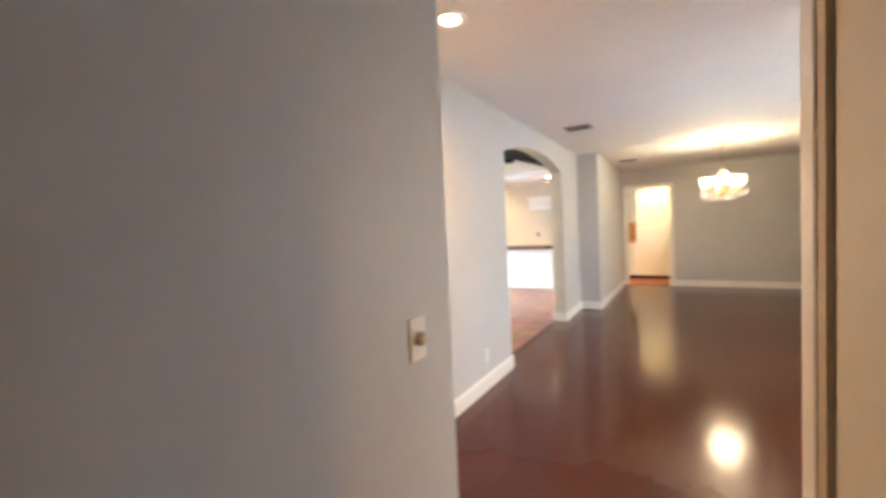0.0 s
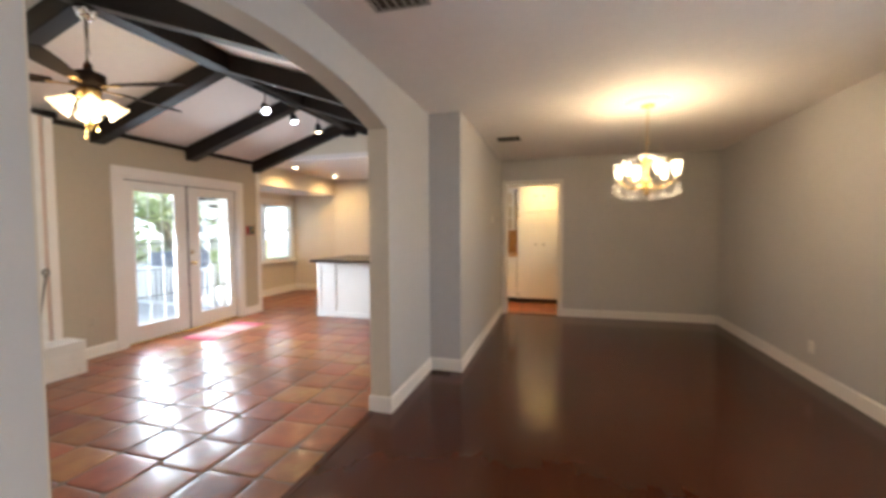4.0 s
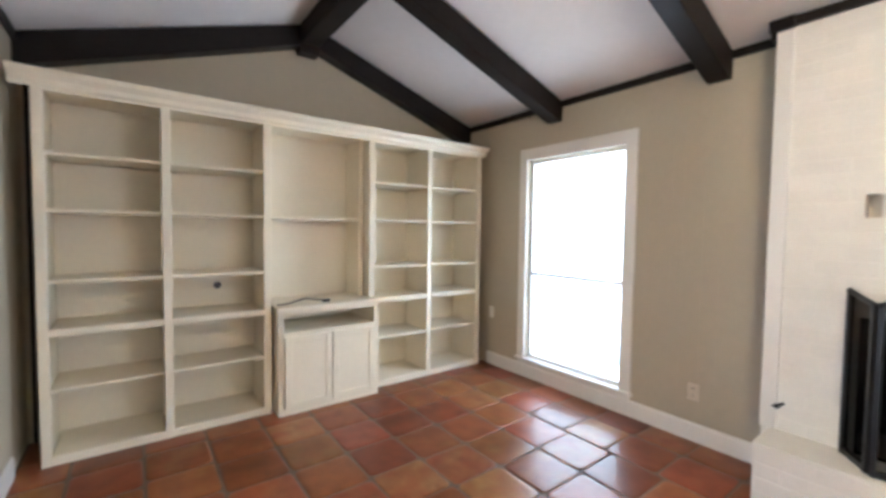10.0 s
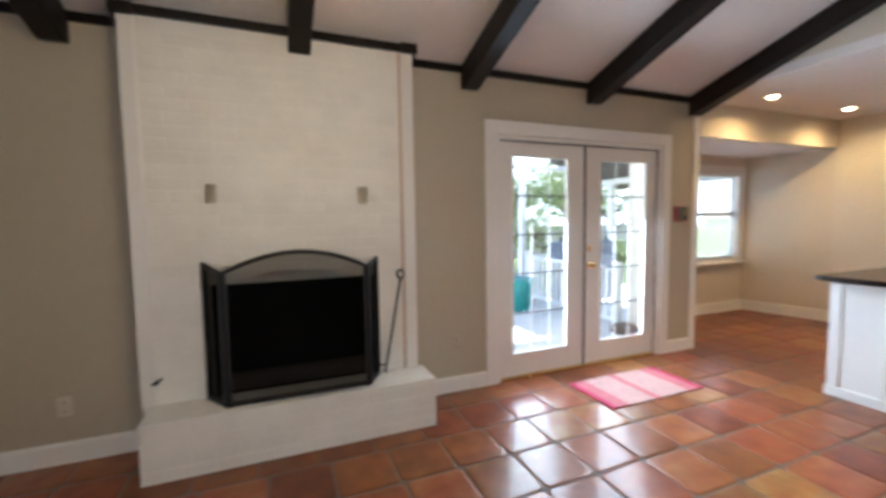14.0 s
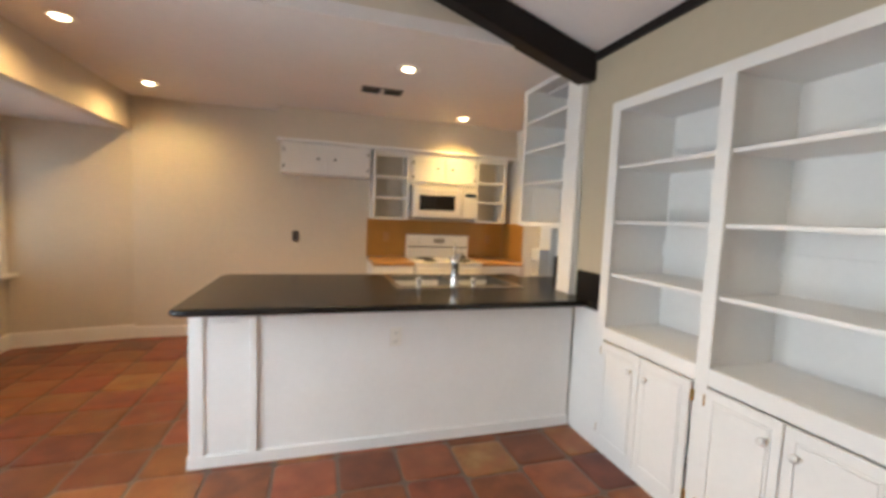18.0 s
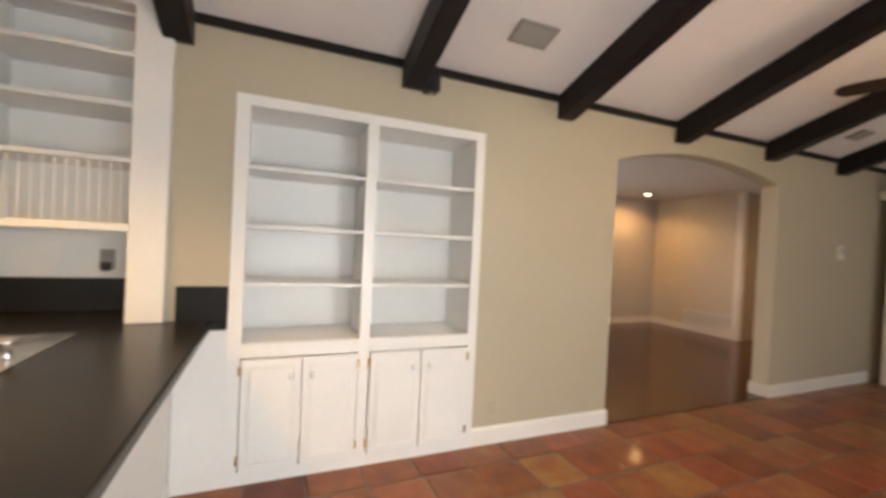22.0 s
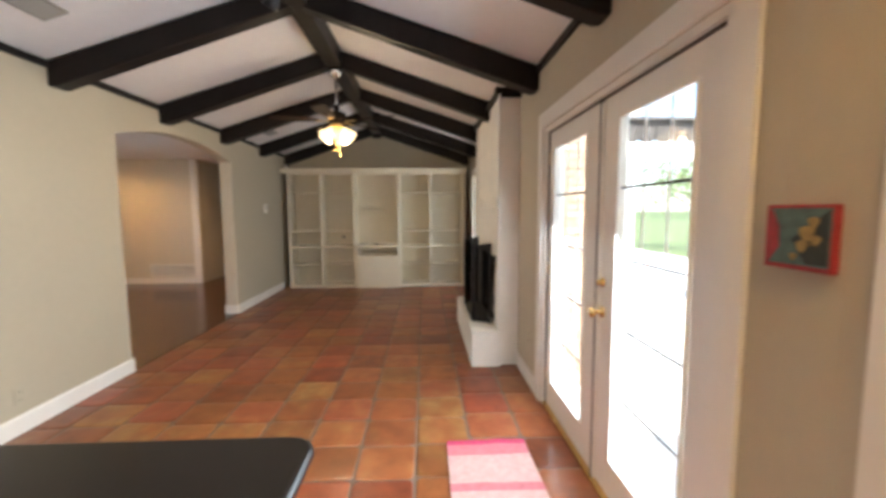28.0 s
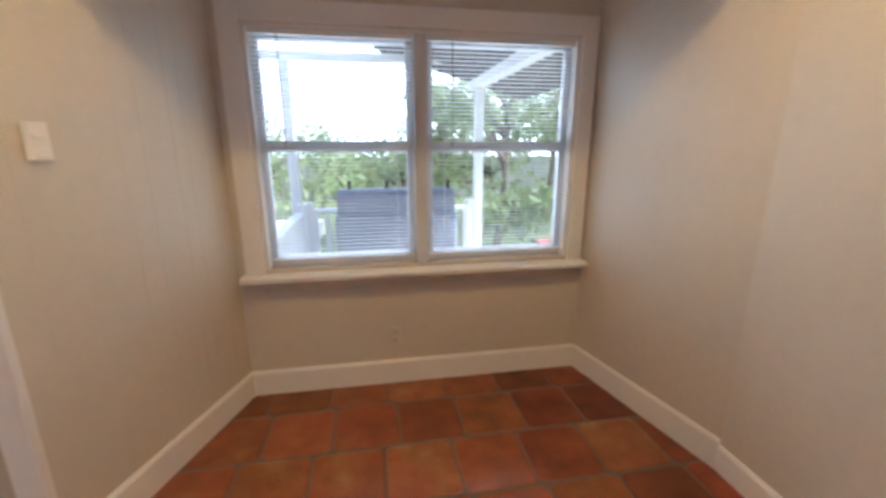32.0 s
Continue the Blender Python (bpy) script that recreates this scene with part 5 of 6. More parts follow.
part("base_strip", boxes((6.742, 6.756, 0.03, 2.429, 0.0, 0.075), (6.756, 7.72, 2.415, 2.429, 0.0, 0.075), bev=0.003), M_WHITE, pen)
part("corner_post", boxes((6.744, 6.756, 2.345, 2.417, 0.075, 0.885), bev=0.003), M_WHITE, pen)
part("pilaster", boxes((6.738, 6.756, 2.075, 2.115, 0.075, 0.885), bev=0.003), M_WHITE, pen)
part("side_filler", boxes((6.507, 6.754, 0.001, 0.02, 0.0, 0.895)), M_WHITE, pen)
plate("outlet", facing(6.7555, 1.29, 0.70, W_), "white outlet on the peninsula front")
for i in range(4):
    a = 0.06 + i * 0.58
    dr = part("cupboard_door", boxes((7.72, 7.738, a, a + 0.56, 0.11, 0.86), bev=0.003), M_WHITE, pen)
    bm = bmesh.new()
    lathe(bm, [(0.008, 0), (0.008, 0.012), (0.016, 0.02), (0.004, 0.03)], T(7.738, a + 0.5, 0.765) @ Matrix.Rotation(radians(90), 4, "Y"), 14)
    part("knob", bm, M_IRON, dr, smooth=True)

# black worktop with a cut-out for the sink
SK = (7.10, 7.74, 0.265, 1.215)
ct = thing("worktop", (7.2, 1.2, 0.895), "black laminate worktop on the peninsula", "worktop")
bm = bmesh.new()
CX0, CX1, CY1 = 6.588, 7.80, 2.452
corner = []
for (px, py, a0) in ((CX0 + 0.05, CY1 - 0.05, 180), (CX1 - 0.05, CY1 - 0.05, 90)):
    corner.append([(px + 0.05 * math.cos(radians(a0 - t * 15)), py + 0.05 * math.sin(radians(a0 - t * 15))) for t in range(7)])
prism(bm, [(CX0, SK[3]), *corner[0], *corner[1], (CX1, SK[3])], "z", 0.897, 0.936)
part("top_section", bm, M_BLACKTOP, ct)
for x0, x1, y0, y1 in ((CX0, CX1, 0.003, SK[2]), (CX0, SK[0], SK[2], SK[3]), (SK[1], CX1, SK[2], SK[3]), (6.825, 7.638, -0.358, 0.003)):
    part("top_section", boxes((x0, x1, y0, y1, 0.897, 0.936)), M_BLACKTOP, ct)
bm = bmesh.new()
tube(bm, [(CX0 + 0.002, 0.01, 0.9165)] + [(x + (0.002 if k < 3 else 0), y, 0.9165) for k, (x, y) in enumerate(corner[0])] + [(x, y, 0.9165) for x, y in corner[1]], 0.0195, 8)
part("rounded_edge", bm, M_BLACKTOP, ct, smooth=True)
part("backsplash", boxes((6.507, 6.755, 0.001, 0.022, 0.88, 1.122), bev=0.004), M_BLACKTOP, ct)
part("backsplash", boxes((6.965, 7.63, -0.358, -0.338, 0.937, 1.128), bev=0.004), M_BLACKTOP, ct)
part("side_return", boxes((6.507, 6.60, 0.001, 0.05, 0.897, 0.936), bev=0.004), M_BLACKTOP, ct)

sk = thing("sink", (7.45, 0.83, 0.935), "double-bowl stainless steel sink set in the worktop", "sink")
pieces("rim", ((SK[0] - 0.022, SK[0] + 0.085, SK[2] - 0.022, SK[3] + 0.022, 0.936, 0.942), (SK[1] - 0.025, SK[1] + 0.022, SK[2] - 0.022, SK[3] + 0.022, 0.936, 0.942), (SK[0] + 0.085, SK[1] - 0.025, SK[2] - 0.022, SK[2] + 0.025, 0.936, 0.942),
                  (SK[0] + 0.085, SK[1] - 0.025, SK[3] - 0.025, SK[3] + 0.022, 0.936, 0.942), (SK[0] + 0.085, SK[1] - 0.025, 0.715, 0.745, 0.936, 0.942),), M_STEEL, sk, 0.002)
for y0, y1 in ((SK[2] + 0.025, 0.715), (0.745, SK[3] - 0.025)):
    bm = bmesh.new()
    xa, xb, zt, zb_ = SK[0] + 0.085, SK[1] - 0.025, 0.937, 0.76
    top = [bm.verts.new(c) for c in ((xa, y0, zt), (xb, y0, zt), (xb, y1, zt), (xa, y1, zt))]
    bot = [bm.verts.new(c) for c in ((xa + 0.03, y0 + 0.03, zb_), (xb - 0.03, y0 + 0.03, zb_), (xb - 0.03, y1 - 0.03, zb_), (xa + 0.03, y1 - 0.03, zb_))]
    bm.faces.new(bot)
    for i in range(4):
        bm.faces.new((top[i], top[(i + 1) % 4], bot[(i + 1) % 4], bot[i]))
    bl = part("bowl", bm, M_SINK, sk)
    bm = bmesh.new()
    lathe(bm, [(0.04, zb_ + 0.001), (0.038, zb_ + 0.004), (0.01, zb_ + 0.002)], T((xa + xb) / 2, (y0 + y1) / 2, 0), 18)
    part("drain", bm, M_CHROME, bl)
fc = thing("faucet", (7.14, 0.795, 0.942), "chrome kitchen faucet with a pull-out head", "faucet")
bm = bmesh.new()
FX, FY = 7.14, 0.795
lathe(bm, [(0.036, 0.942), (0.034, 0.952), (0.029, 0.962), (0.027, 1.02), (0.029, 1.10), (0.034, 1.115), (0.034, 1.155), (0.020, 1.17)], T(FX, FY, 0), 20)
part("body", bm, M_CHROME, fc, smooth=True)
bm = bmesh.new()
tube(bm, [(FX + 0.77 * d_, FY - 0.64 * d_, z_) for d_, z_ in ((0, 1.12), (0.05, 1.165), (0.12, 1.175), (0.17, 1.15), (0.19, 1.10))], 0.017, 12)
part("spout", bm, M_CHROME, fc, smooth=True)
bm = bmesh.new()
tube(bm, [(FX, FY, 1.165), (FX - 0.012, FY + 0.008, 1.20), (FX - 0.03, FY + 0.02, 1.235)], 0.010, 8, 0.007)
part("lever", bm, M_CHROME, fc, smooth=True)
for dy in (0.27, -0.15):
    dsp = thing("soap_dispenser", (FX, FY + dy, 0.942), "small chrome dispenser beside the faucet", "soap dispenser")
    bm = bmesh.new()
    lathe(bm, [(0.022, 0.942), (0.02, 0.935), (0.016, 0.94), (0.018, 0.985), (0.026, 0.99), (0.024, 1.005), (0.004, 1.01)], T(FX, FY + dy, 0), 14)
    part("pump", bm, M_CHROME, dsp, smooth=True)
    bm = bmesh.new()
    tube(bm, [(FX, FY + dy, 0.995), (FX + 0.05, FY + dy, 0.992)], 0.006, 8)
    part("nozzle", bm, M_CHROME, dsp, smooth=True)

# open shelves over the peninsula
osh = thing("open_shelf_cabinet", (7.2, -0.15, 1.43), "white open wall cabinet with a plate rack above the worktop", "cabinet")
part("back_panel", boxes((6.945, 7.615, -0.355, -0.345, 1.43, 2.565)), M_WHITE, osh)
part("side", boxes((7.60, 7.638, -0.355, 0.03, 1.40, 2.568), bev=0.003), M_WHITE, osh)
part("side", boxes((6.905, 6.945, -0.355, 0.03, 0.937, 2.568), bev=0.003), M_WHITE, osh)
pieces("stile", ((6.80, 6.965, 0.03, 0.05, 0.937, 2.568), (7.585, 7.638, 0.03, 0.05, 1.40, 2.568), (6.965, 7.585, 0.03, 0.05, 2.53, 2.568),), M_WHITE, osh, 0.003)
part("end_filler", boxes((6.80, 6.905, 0.001, 0.03, 0.937, 2.568)), M_WHITE, osh)
for z in (2.30, 2.045, 1.77):
    part("shelf", boxes((6.945, 7.60, -0.345, 0.036, z - 0.022, z), bev=0.002), M_WHITE, osh)
part("bottom", boxes((6.945, 7.60, -0.345, 0.05, 1.40, 1.437), bev=0.003), M_WHITE, osh)
for i in range(14):
    u = 6.985 + i * 0.045
    bm = bmesh.new()
    tube(bm, [(u, -0.06, 1.437), (u, -0.06, 1.748)], 0.005, 6)
    part("rack_dowel", bm, M_WHITE, osh)
plate("outlet", facing(7.16, -0.3594, 1.235, N_), "grey outlet above the black backsplash", material=M_VENT)
plug = thing("plug_adapter", m=facing(7.16, -0.35, 1.20, N_), label="black plug adapter in the outlet", category="plug")
part("body", boxes((-0.02, 0.02, 0.0, 0.045, -0.03, 0.02), bev=0.006), M_BLACKCORD, plug)

wb = thing("wall_box", (7.72, -0.25, 0.95), "small white wall box with an open tan niche", "wall box")
part("top_box", boxes((7.652, 7.80, -0.2995, -0.19, 1.075, 1.185), bev=0.004), M_WHITE, wb)
part("side", boxes((7.652, 7.664, -0.2995, -0.19, 0.95, 1.075)), M_WHITE, wb)
part("side", boxes((7.788, 7.80, -0.2995, -0.19, 0.95, 1.075)), M_WHITE, wb)
part("niche_back", boxes((7.664, 7.788, -0.2995, -0.285, 0.962, 1.075)), M_OAKTOP, wb, "tan niche back")
part("base", boxes((7.652, 7.80, -0.2995, -0.18, 0.938, 0.95), bev=0.003), M_WHITE, wb)

# wall cabinets along the far wall
KF = 9.15


def cab_doors(t, spans, z0, z1, xf, knob="mid", kz=None):
    for a, b, ky in spans:
        dr = part("cabinet_door", boxes((xf - 0.018, xf, a + 0.004, b - 0.004, z0, z1), bev=0.003), M_WHITE, t)
        bm = bmesh.new()
        lathe(bm, [(0.007, 0), (0.007, 0.012), (0.015, 0.018), (0.014, 0.026), (0.003, 0.029)], T(xf - 0.018, ky, kz or (z0 + z1) / 2) @ Matrix.Rotation(radians(-90), 4, "Y"), 14)
        part("knob", bm, M_IRON, dr, smooth=True)
        for z in (z0 + 0.05, z1 - 0.05):
            hy = b if ky < (a + b) / 2 else a
            part("hinge", boxes((xf - 0.024, xf - 0.006, hy - 0.007, hy + 0.007, z - 0.02, z + 0.02), bev=0.002), M_IRON, dr)


uc = thing("wall_cabinet", (9.3, 1.68, 1.87), "small white two-door wall cabinet above the fridge space", "cabinet")
part("body", boxes((KF, KX - 0.001, 1.20, 2.17, 1.865, 2.195), bev=0.002), M_WHITE, uc)
cab_doors(uc, [(1.23, 1.685, 1.60), (1.69, 2.14, 1.78)], 1.885, 2.165, KF - 0.002, kz=2.03)
for y0, y1 in ((0.725, 1.165), (-0.535, -0.12)):
    so = thing("open_wall_shelf", (9.3, (y0 + y1) / 2, 1.40), "narrow white open shelf cabinet beside the microwave", "shelf")
    part("side", boxes((KF, KX - 0.001, y1 - 0.035, y1, 1.395, 2.195), bev=0.002), M_WHITE, so)
    part("side", boxes((KF, KX - 0.001, y0, y0 + 0.035, 1.395, 2.195), bev=0.002), M_WHITE, so)
    part("back_panel", boxes((KX - 0.014, KX - 0.001, y0 + 0.035, y1 - 0.035, 1.395, 2.195)), M_CREAM, so)
    for z in (1.415, 1.665, 1.91, 2.195):
        part("shelf", boxes((KF, KX - 0.014, y0 + 0.035, y1 - 0.035, z - 0.024, z), bev=0.002), M_WHITE, so)
    part("top_rail", boxes((KF - 0.012, KF + 0.004, y0, y1, 2.13, 2.195), bev=0.002), M_WHITE, so)
mc = thing("wall_cabinet", (9.3, 0.3, 1.80), "white two-door wall cabinet above the microwave", "cabinet")
part("body", boxes((KF, KX - 0.001, -0.115, 0.72, 1.83, 2.195), bev=0.002), M_WHITE, mc)
cab_doors(mc, [(-0.09, 0.30, 0.21), (0.305, 0.695, 0.395)], 1.86, 2.13, KF - 0.002, kz=2.02)
structure("wall_soffit", boxes((KF - 0.02, KX, -0.644, 2.19, 2.235, KC)), M_CREAM, "warm-lit soffit above the wall cabinets")
structure("trim_cabinet_crown", boxes((KF - 0.04, KX - 0.001, -0.643, 2.205, 2.197, 2.234), bev=0.006), M_WHITE, "white crown strip along the wall cabinets", "trim")

mw = thing("microwave", (9.25, 0.28, 1.43), "white over-range microwave with a dark window", "microwave")
MX = 9.05
part("body", boxes((MX, KX - 0.001, -0.105, 0.70, 1.43, 1.815), bev=0.008), M_ENAMEL, mw)
mdoor = part("door", boxes((MX - 0.025, MX, 0.10, 0.695, 1.445, 1.775), bev=0.008), M_ENAMEL, mw)
part("window", boxes((MX - 0.0275, MX - 0.0245, 0.19, 0.63, 1.52, 1.70), bev=0.001), M_DARKGLASS, mdoor, "dark glass window")
bm = bmesh.new()
tube(bm, [(MX - 0.026, 0.115, 1.48), (MX - 0.05, 0.115, 1.50), (MX - 0.05, 0.115, 1.73), (MX - 0.026, 0.115, 1.75)], 0.009, 8)
part("handle", bm, M_ENAMEL, mdoor, smooth=True)
pnl = part("control_panel", boxes((MX - 0.022, MX, -0.10, 0.092, 1.445, 1.775), bev=0.006), M_ENAMEL, mw)
part("display", boxes((MX - 0.0245, MX - 0.0215, -0.075, 0.065, 1.70, 1.735)), M_DARKGLASS, pnl)
for r_ in range(4):
    for c_ in range(3):
        part("button", boxes((MX - 0.0245, MX - 0.0215, -0.07 + c_ * 0.048, -0.035 + c_ * 0.048, 1.49 + r_ * 0.045, 1.52 + r_ * 0.045), bev=0.001), M_PLASTIC, pnl)
part("vent_strip", boxes((MX - 0.012, MX, -0.10, 0.695, 1.78, 1.81)), M_PLASTIC, mw)
part("underside", boxes((MX + 0.01, KX - 0.02, -0.09, 0.69, 1.418, 1.43)), M_IRON, mw)

bs = thing("backsplash", (KX, 0.2, 1.15), "ochre backsplash sheet behind the range", "backsplash", kind="structure")
part("sheet", boxes((KX - 0.010, KX - 0.001, -0.636, 1.19, 0.925, 1.394)), M_OCHRE, bs)
plate("outlet", facing(KX - 0.0105, 0.95, 1.17, W_), "tan outlet on the backsplash", material=M_OAKTOP)
plate("outlet", facing(KX - 0.0105, -0.42, 1.17, W_), "tan outlet on the backsplash", material=M_OAKTOP)
plate("outlet", facing(KX - 0.0055, 2.02, 1.155, W_), "dark outlet on the cream kitchen wall", material=M_BROWNPLATE)

for y0, y1, drs in ((0.715, 1.185, 1), (-0.637, -0.115, 1)):
    bcab = thing("base_cabinet", (9.1, (y0 + y1) / 2, 0), "white base cabinet beside the range", "cabinet")
    part("body", boxes((8.83, KX - 0.011, y0, y1, 0.09, 0.88)), M_WHITE, bcab)
    part("toe_kick", boxes((8.90, KX - 0.011, y0, y1, 0.0, 0.09)), M_VENTDARK, bcab)
    w_ = (y1 - y0) / drs
    for i in range(drs):
        a = y0 + i * w_
        dw = part("drawer_front", boxes((8.812, 8.83, a + 0.012, a + w_ - 0.012, 0.70, 0.86), bev=0.003), M_WHITE, bcab)
        bm = bmesh.new()
        tube(bm, [(8.812, a + w_ / 2 - 0.04, 0.79), (8.79, a + w_ / 2 - 0.035, 0.785), (8.79, a + w_ / 2 + 0.035, 0.785), (8.812, a + w_ / 2 + 0.04, 0.79)], 0.006, 8)
        part("pull", bm, M_IRON, dw)
        part("cabinet_door", boxes((8.812, 8.83, a + 0.012, a + w_ - 0.012, 0.11, 0.68), bev=0.003), M_WHITE, bcab)
    wt = thing("wood_worktop", (9.1, (y0 + y1) / 2, 0.88), "butcher-block worktop beside the range", "worktop")
    part("top", boxes((8.79, KX - 0.011, y0 + 0.002, y1, 0.882, 0.92), bev=0.004), M_OAKTOP, wt)

rg = thing("range", (9.1, 0.3, 0), "white freestanding electric range", "stove")
part("body", boxes((8.80, KX - 0.03, -0.105, 0.705, 0.0, 0.905), bev=0.005), M_ENAMEL, rg)
part("cooktop", boxes((8.77, KX - 0.03, -0.108, 0.708, 0.905, 0.925), bev=0.006), M_ENAMEL, rg)
for u, v, r in ((8.93, 0.10, 0.10), (8.93, 0.50, 0.075), (9.18, 0.10, 0.075), (9.18, 0.50, 0.10)):
    bm = bmesh.new()
    for q in (0.95, 0.7, 0.45, 0.2):
        tube(bm, [(u + r * q * math.cos(a), v + r * q * math.sin(a), 0.932) for a in [2 * math.pi * k / 20 for k in range(21)]], 0.006, 6)
    part("burner_coil", bm, M_IRON, rg)
bgd = part("backguard", boxes((9.30, KX - 0.03, -0.105, 0.705, 0.925, 1.215), bev=0.01), M_ENAMEL, rg)
part("trim_line", boxes((9.297, 9.302, -0.09, 0.69, 1.055, 1.068)), M_IRON, bgd)
part("clock", boxes((9.296, 9.302, 0.22, 0.36, 1.11, 1.17)), M_VENT, bgd)
for v in (-0.03, 0.07, 0.53, 0.63):
    bm = bmesh.new()
    lathe(bm, [(0.024, 0), (0.02, 0.02), (0.004, 0.022)], T(9.30, v, 1.13) @ Matrix.Rotation(radians(-90), 4, "Y"), 16)
    part("control_knob", bm, M_ENAMEL, bgd, smooth=True)
od = part("oven_door", boxes((8.775, 8.80, -0.09, 0.69, 0.22, 0.86), bev=0.006), M_ENAMEL, rg)
part("window", boxes((8.772, 8.776, 0.08, 0.52, 0.42, 0.68)), M_DARKGLASS, od)
bm = bmesh.new()
tube(bm, [(8.775, -0.03, 0.80), (8.735, -0.02, 0.80), (8.735, 0.62, 0.80), (8.775, 0.63, 0.80)], 0.011, 8)
part("handle", bm, M_ENAMEL, od, smooth=True)
part("drawer", boxes((8.778, 8.80, -0.09, 0.69, 0.05, 0.20), bev=0.005), M_ENAMEL, rg)

# tall pantry
pt = thing("pantry_cabinet", (9.1, -1.3, 0), "tall white pantry cabinet with upper and lower doors", "cabinet")
part("body", boxes((8.82, KX - 0.001, -1.56, -0.645, 0.08, KC - 0.002)), M_WHITE, pt)
part("toe_kick", boxes((8.90, KX - 0.001, -1.56, -0.645, 0.0, 0.08)), M_VENTDARK, pt)
part("side_sheet", boxes((8.84, KX - 0.012, -0.6445, -0.638, 0.925, 1.394)), M_OCHRE, pt, "ochre backsplash sheet on the cabinet side")
PF = 8.818
cab_doors(pt, [(-1.06, -0.66, -0.99), (-1.46, -1.065, -1.135)], 1.76, 2.20, PF, kz=2.03)
cab_doors(pt, [(-1.06, -0.66, -0.99), (-1.46, -1.065, -1.135)], 0.10, 1.72, PF, kz=1.12)
cab_doors(pt, [(-1.06, -0.66, -0.99), (-1.46, -1.065, -1.135)], 2.24, 2.53, PF, kz=2.36)

kv = grille("ceiling_vent", T(8.14, 1.23, KC) @ DOWN @ Matrix.Rotation(radians(90), 4, "Y"), 0.37, 0.16, 5, "dark two-way air register in the kitchen ceiling", M_DARKBAR)
part("centre_bar", boxes((-0.022, 0.022, 0.002, 0.0135, -0.079, 0.079), bev=0.002), M_CEIL, kv)

# ---- window bay ----
bw = thing("window_bay", (8.24, BY, 0.74), "white-cased double window with open mini-blinds", "window", kind="structure")
pieces("casing_board", ((7.262, 7.365, BY - 0.022, BY - 0.001, 0.735, 2.095), (9.12, 9.212, BY - 0.022, BY - 0.001, 0.735, 2.095), (7.365, 9.12, BY - 0.022, BY - 0.001, 1.995, 2.095),), M_TRIM, bw, 0.004)
part("sill", boxes((7.245, 9.222, BY - 0.095, BY + 0.06, 0.705, 0.735), bev=0.005), M_TRIM, bw)
part("apron", boxes((7.27, 9.20, BY - 0.018, BY - 0.001, 0.645, 0.705), bev=0.003), M_CREAM, bw)
pieces("jamb_board", ((7.366, 7.385, BY, BY + 0.12, 0.757, 1.993), (9.10, 9.119, BY, BY + 0.12, 0.757, 1.993), (7.385, 9.10, BY, BY + 0.12, 1.975, 1.993), (7.385, 9.10, BY + 0.061, BY + 0.12, 0.757, 0.775),), M_TRIM, bw, 0.0)
part("mullion", boxes((8.195, 8.265, BY + 0.005, BY + 0.11, 0.757, 1.975), bev=0.003), M_WINDOWALU, bw)
for a, b in ((7.385, 8.195), (8.265, 9.10)):
    sash = part("sash", boxes(*frame_boxes(a, b, 0.775, 1.975, 0.038, BY + 0.065, BY + 0.10), (a + 0.038, b - 0.038, BY + 0.06, BY + 0.105, 1.385, 1.44), bev=0.003), M_WINDOWALU, bw)
    for za, zb in ((0.813, 1.385), (1.44, 1.937)):
        g = part("pane", boxes((a + 0.038, b - 0.038, BY + 0.08, BY + 0.084, za, zb)), M_GLASS, sash)
        g.visible_shadow = False
    bl = thing("mini_blind", ((a + b) / 2, BY + 0.03, 1.965), "white open mini-blind in the bay window", "blind", "bay window blinds")
    part("head_rail", boxes((a + 0.006, b - 0.006, BY + 0.015, BY + 0.05, 1.947, 1.975), bev=0.003), M_BLIND, bl)
    bm = bmesh.new()
    n = 54
    for i in range(n):
        z = 0.815 + (1.94 - 0.815) * i / n
        mm = T(0, BY + 0.033, z) @ Matrix.Rotation(radians(-5), 4, "X")
        bx(bm, a + 0.01, b - 0.01, -0.0115, 0.0115, -0.0005, 0.0005, m=mm)
    part("slats", bm, M_BLIND, bl, kind="stuff")
    part("bottom_rail", boxes((a + 0.008, b - 0.008, BY + 0.02, BY + 0.046, 0.788, 0.806), bev=0.002), M_BLIND, bl)
    for u in (a + 0.1, b - 0.1):
        bm = bmesh.new()
        tube(bm, [(u, BY + 0.033, 0.80), (u, BY + 0.033, 1.95)], 0.0009, 5)
        part("ladder_cord", bm, M_BLIND, bl)
    bm = bmesh.new()
    tube(bm, [(a + 0.14, BY + 0.016, 1.95), (a + 0.14, BY + 0.014, 1.41)], 0.0035, 6)
    part("wand", bm, M_VENT, bl)
dl = (Vector(NL1) - Vector(NL0)).normalized()
plate("light_switch", T(6.948, 3.81, 1.433) @ Matrix.Rotation(math.atan2(dl.y, dl.x) - math.pi, 4, "Z") @ T(0, 0.006, 0), "white plate with two stacked switches in the window bay", "stacked switch")
plate("outlet", facing(8.06, BY - 0.0006, 0.31, S), "cream outlet under the bay window", material=M_CREAM)

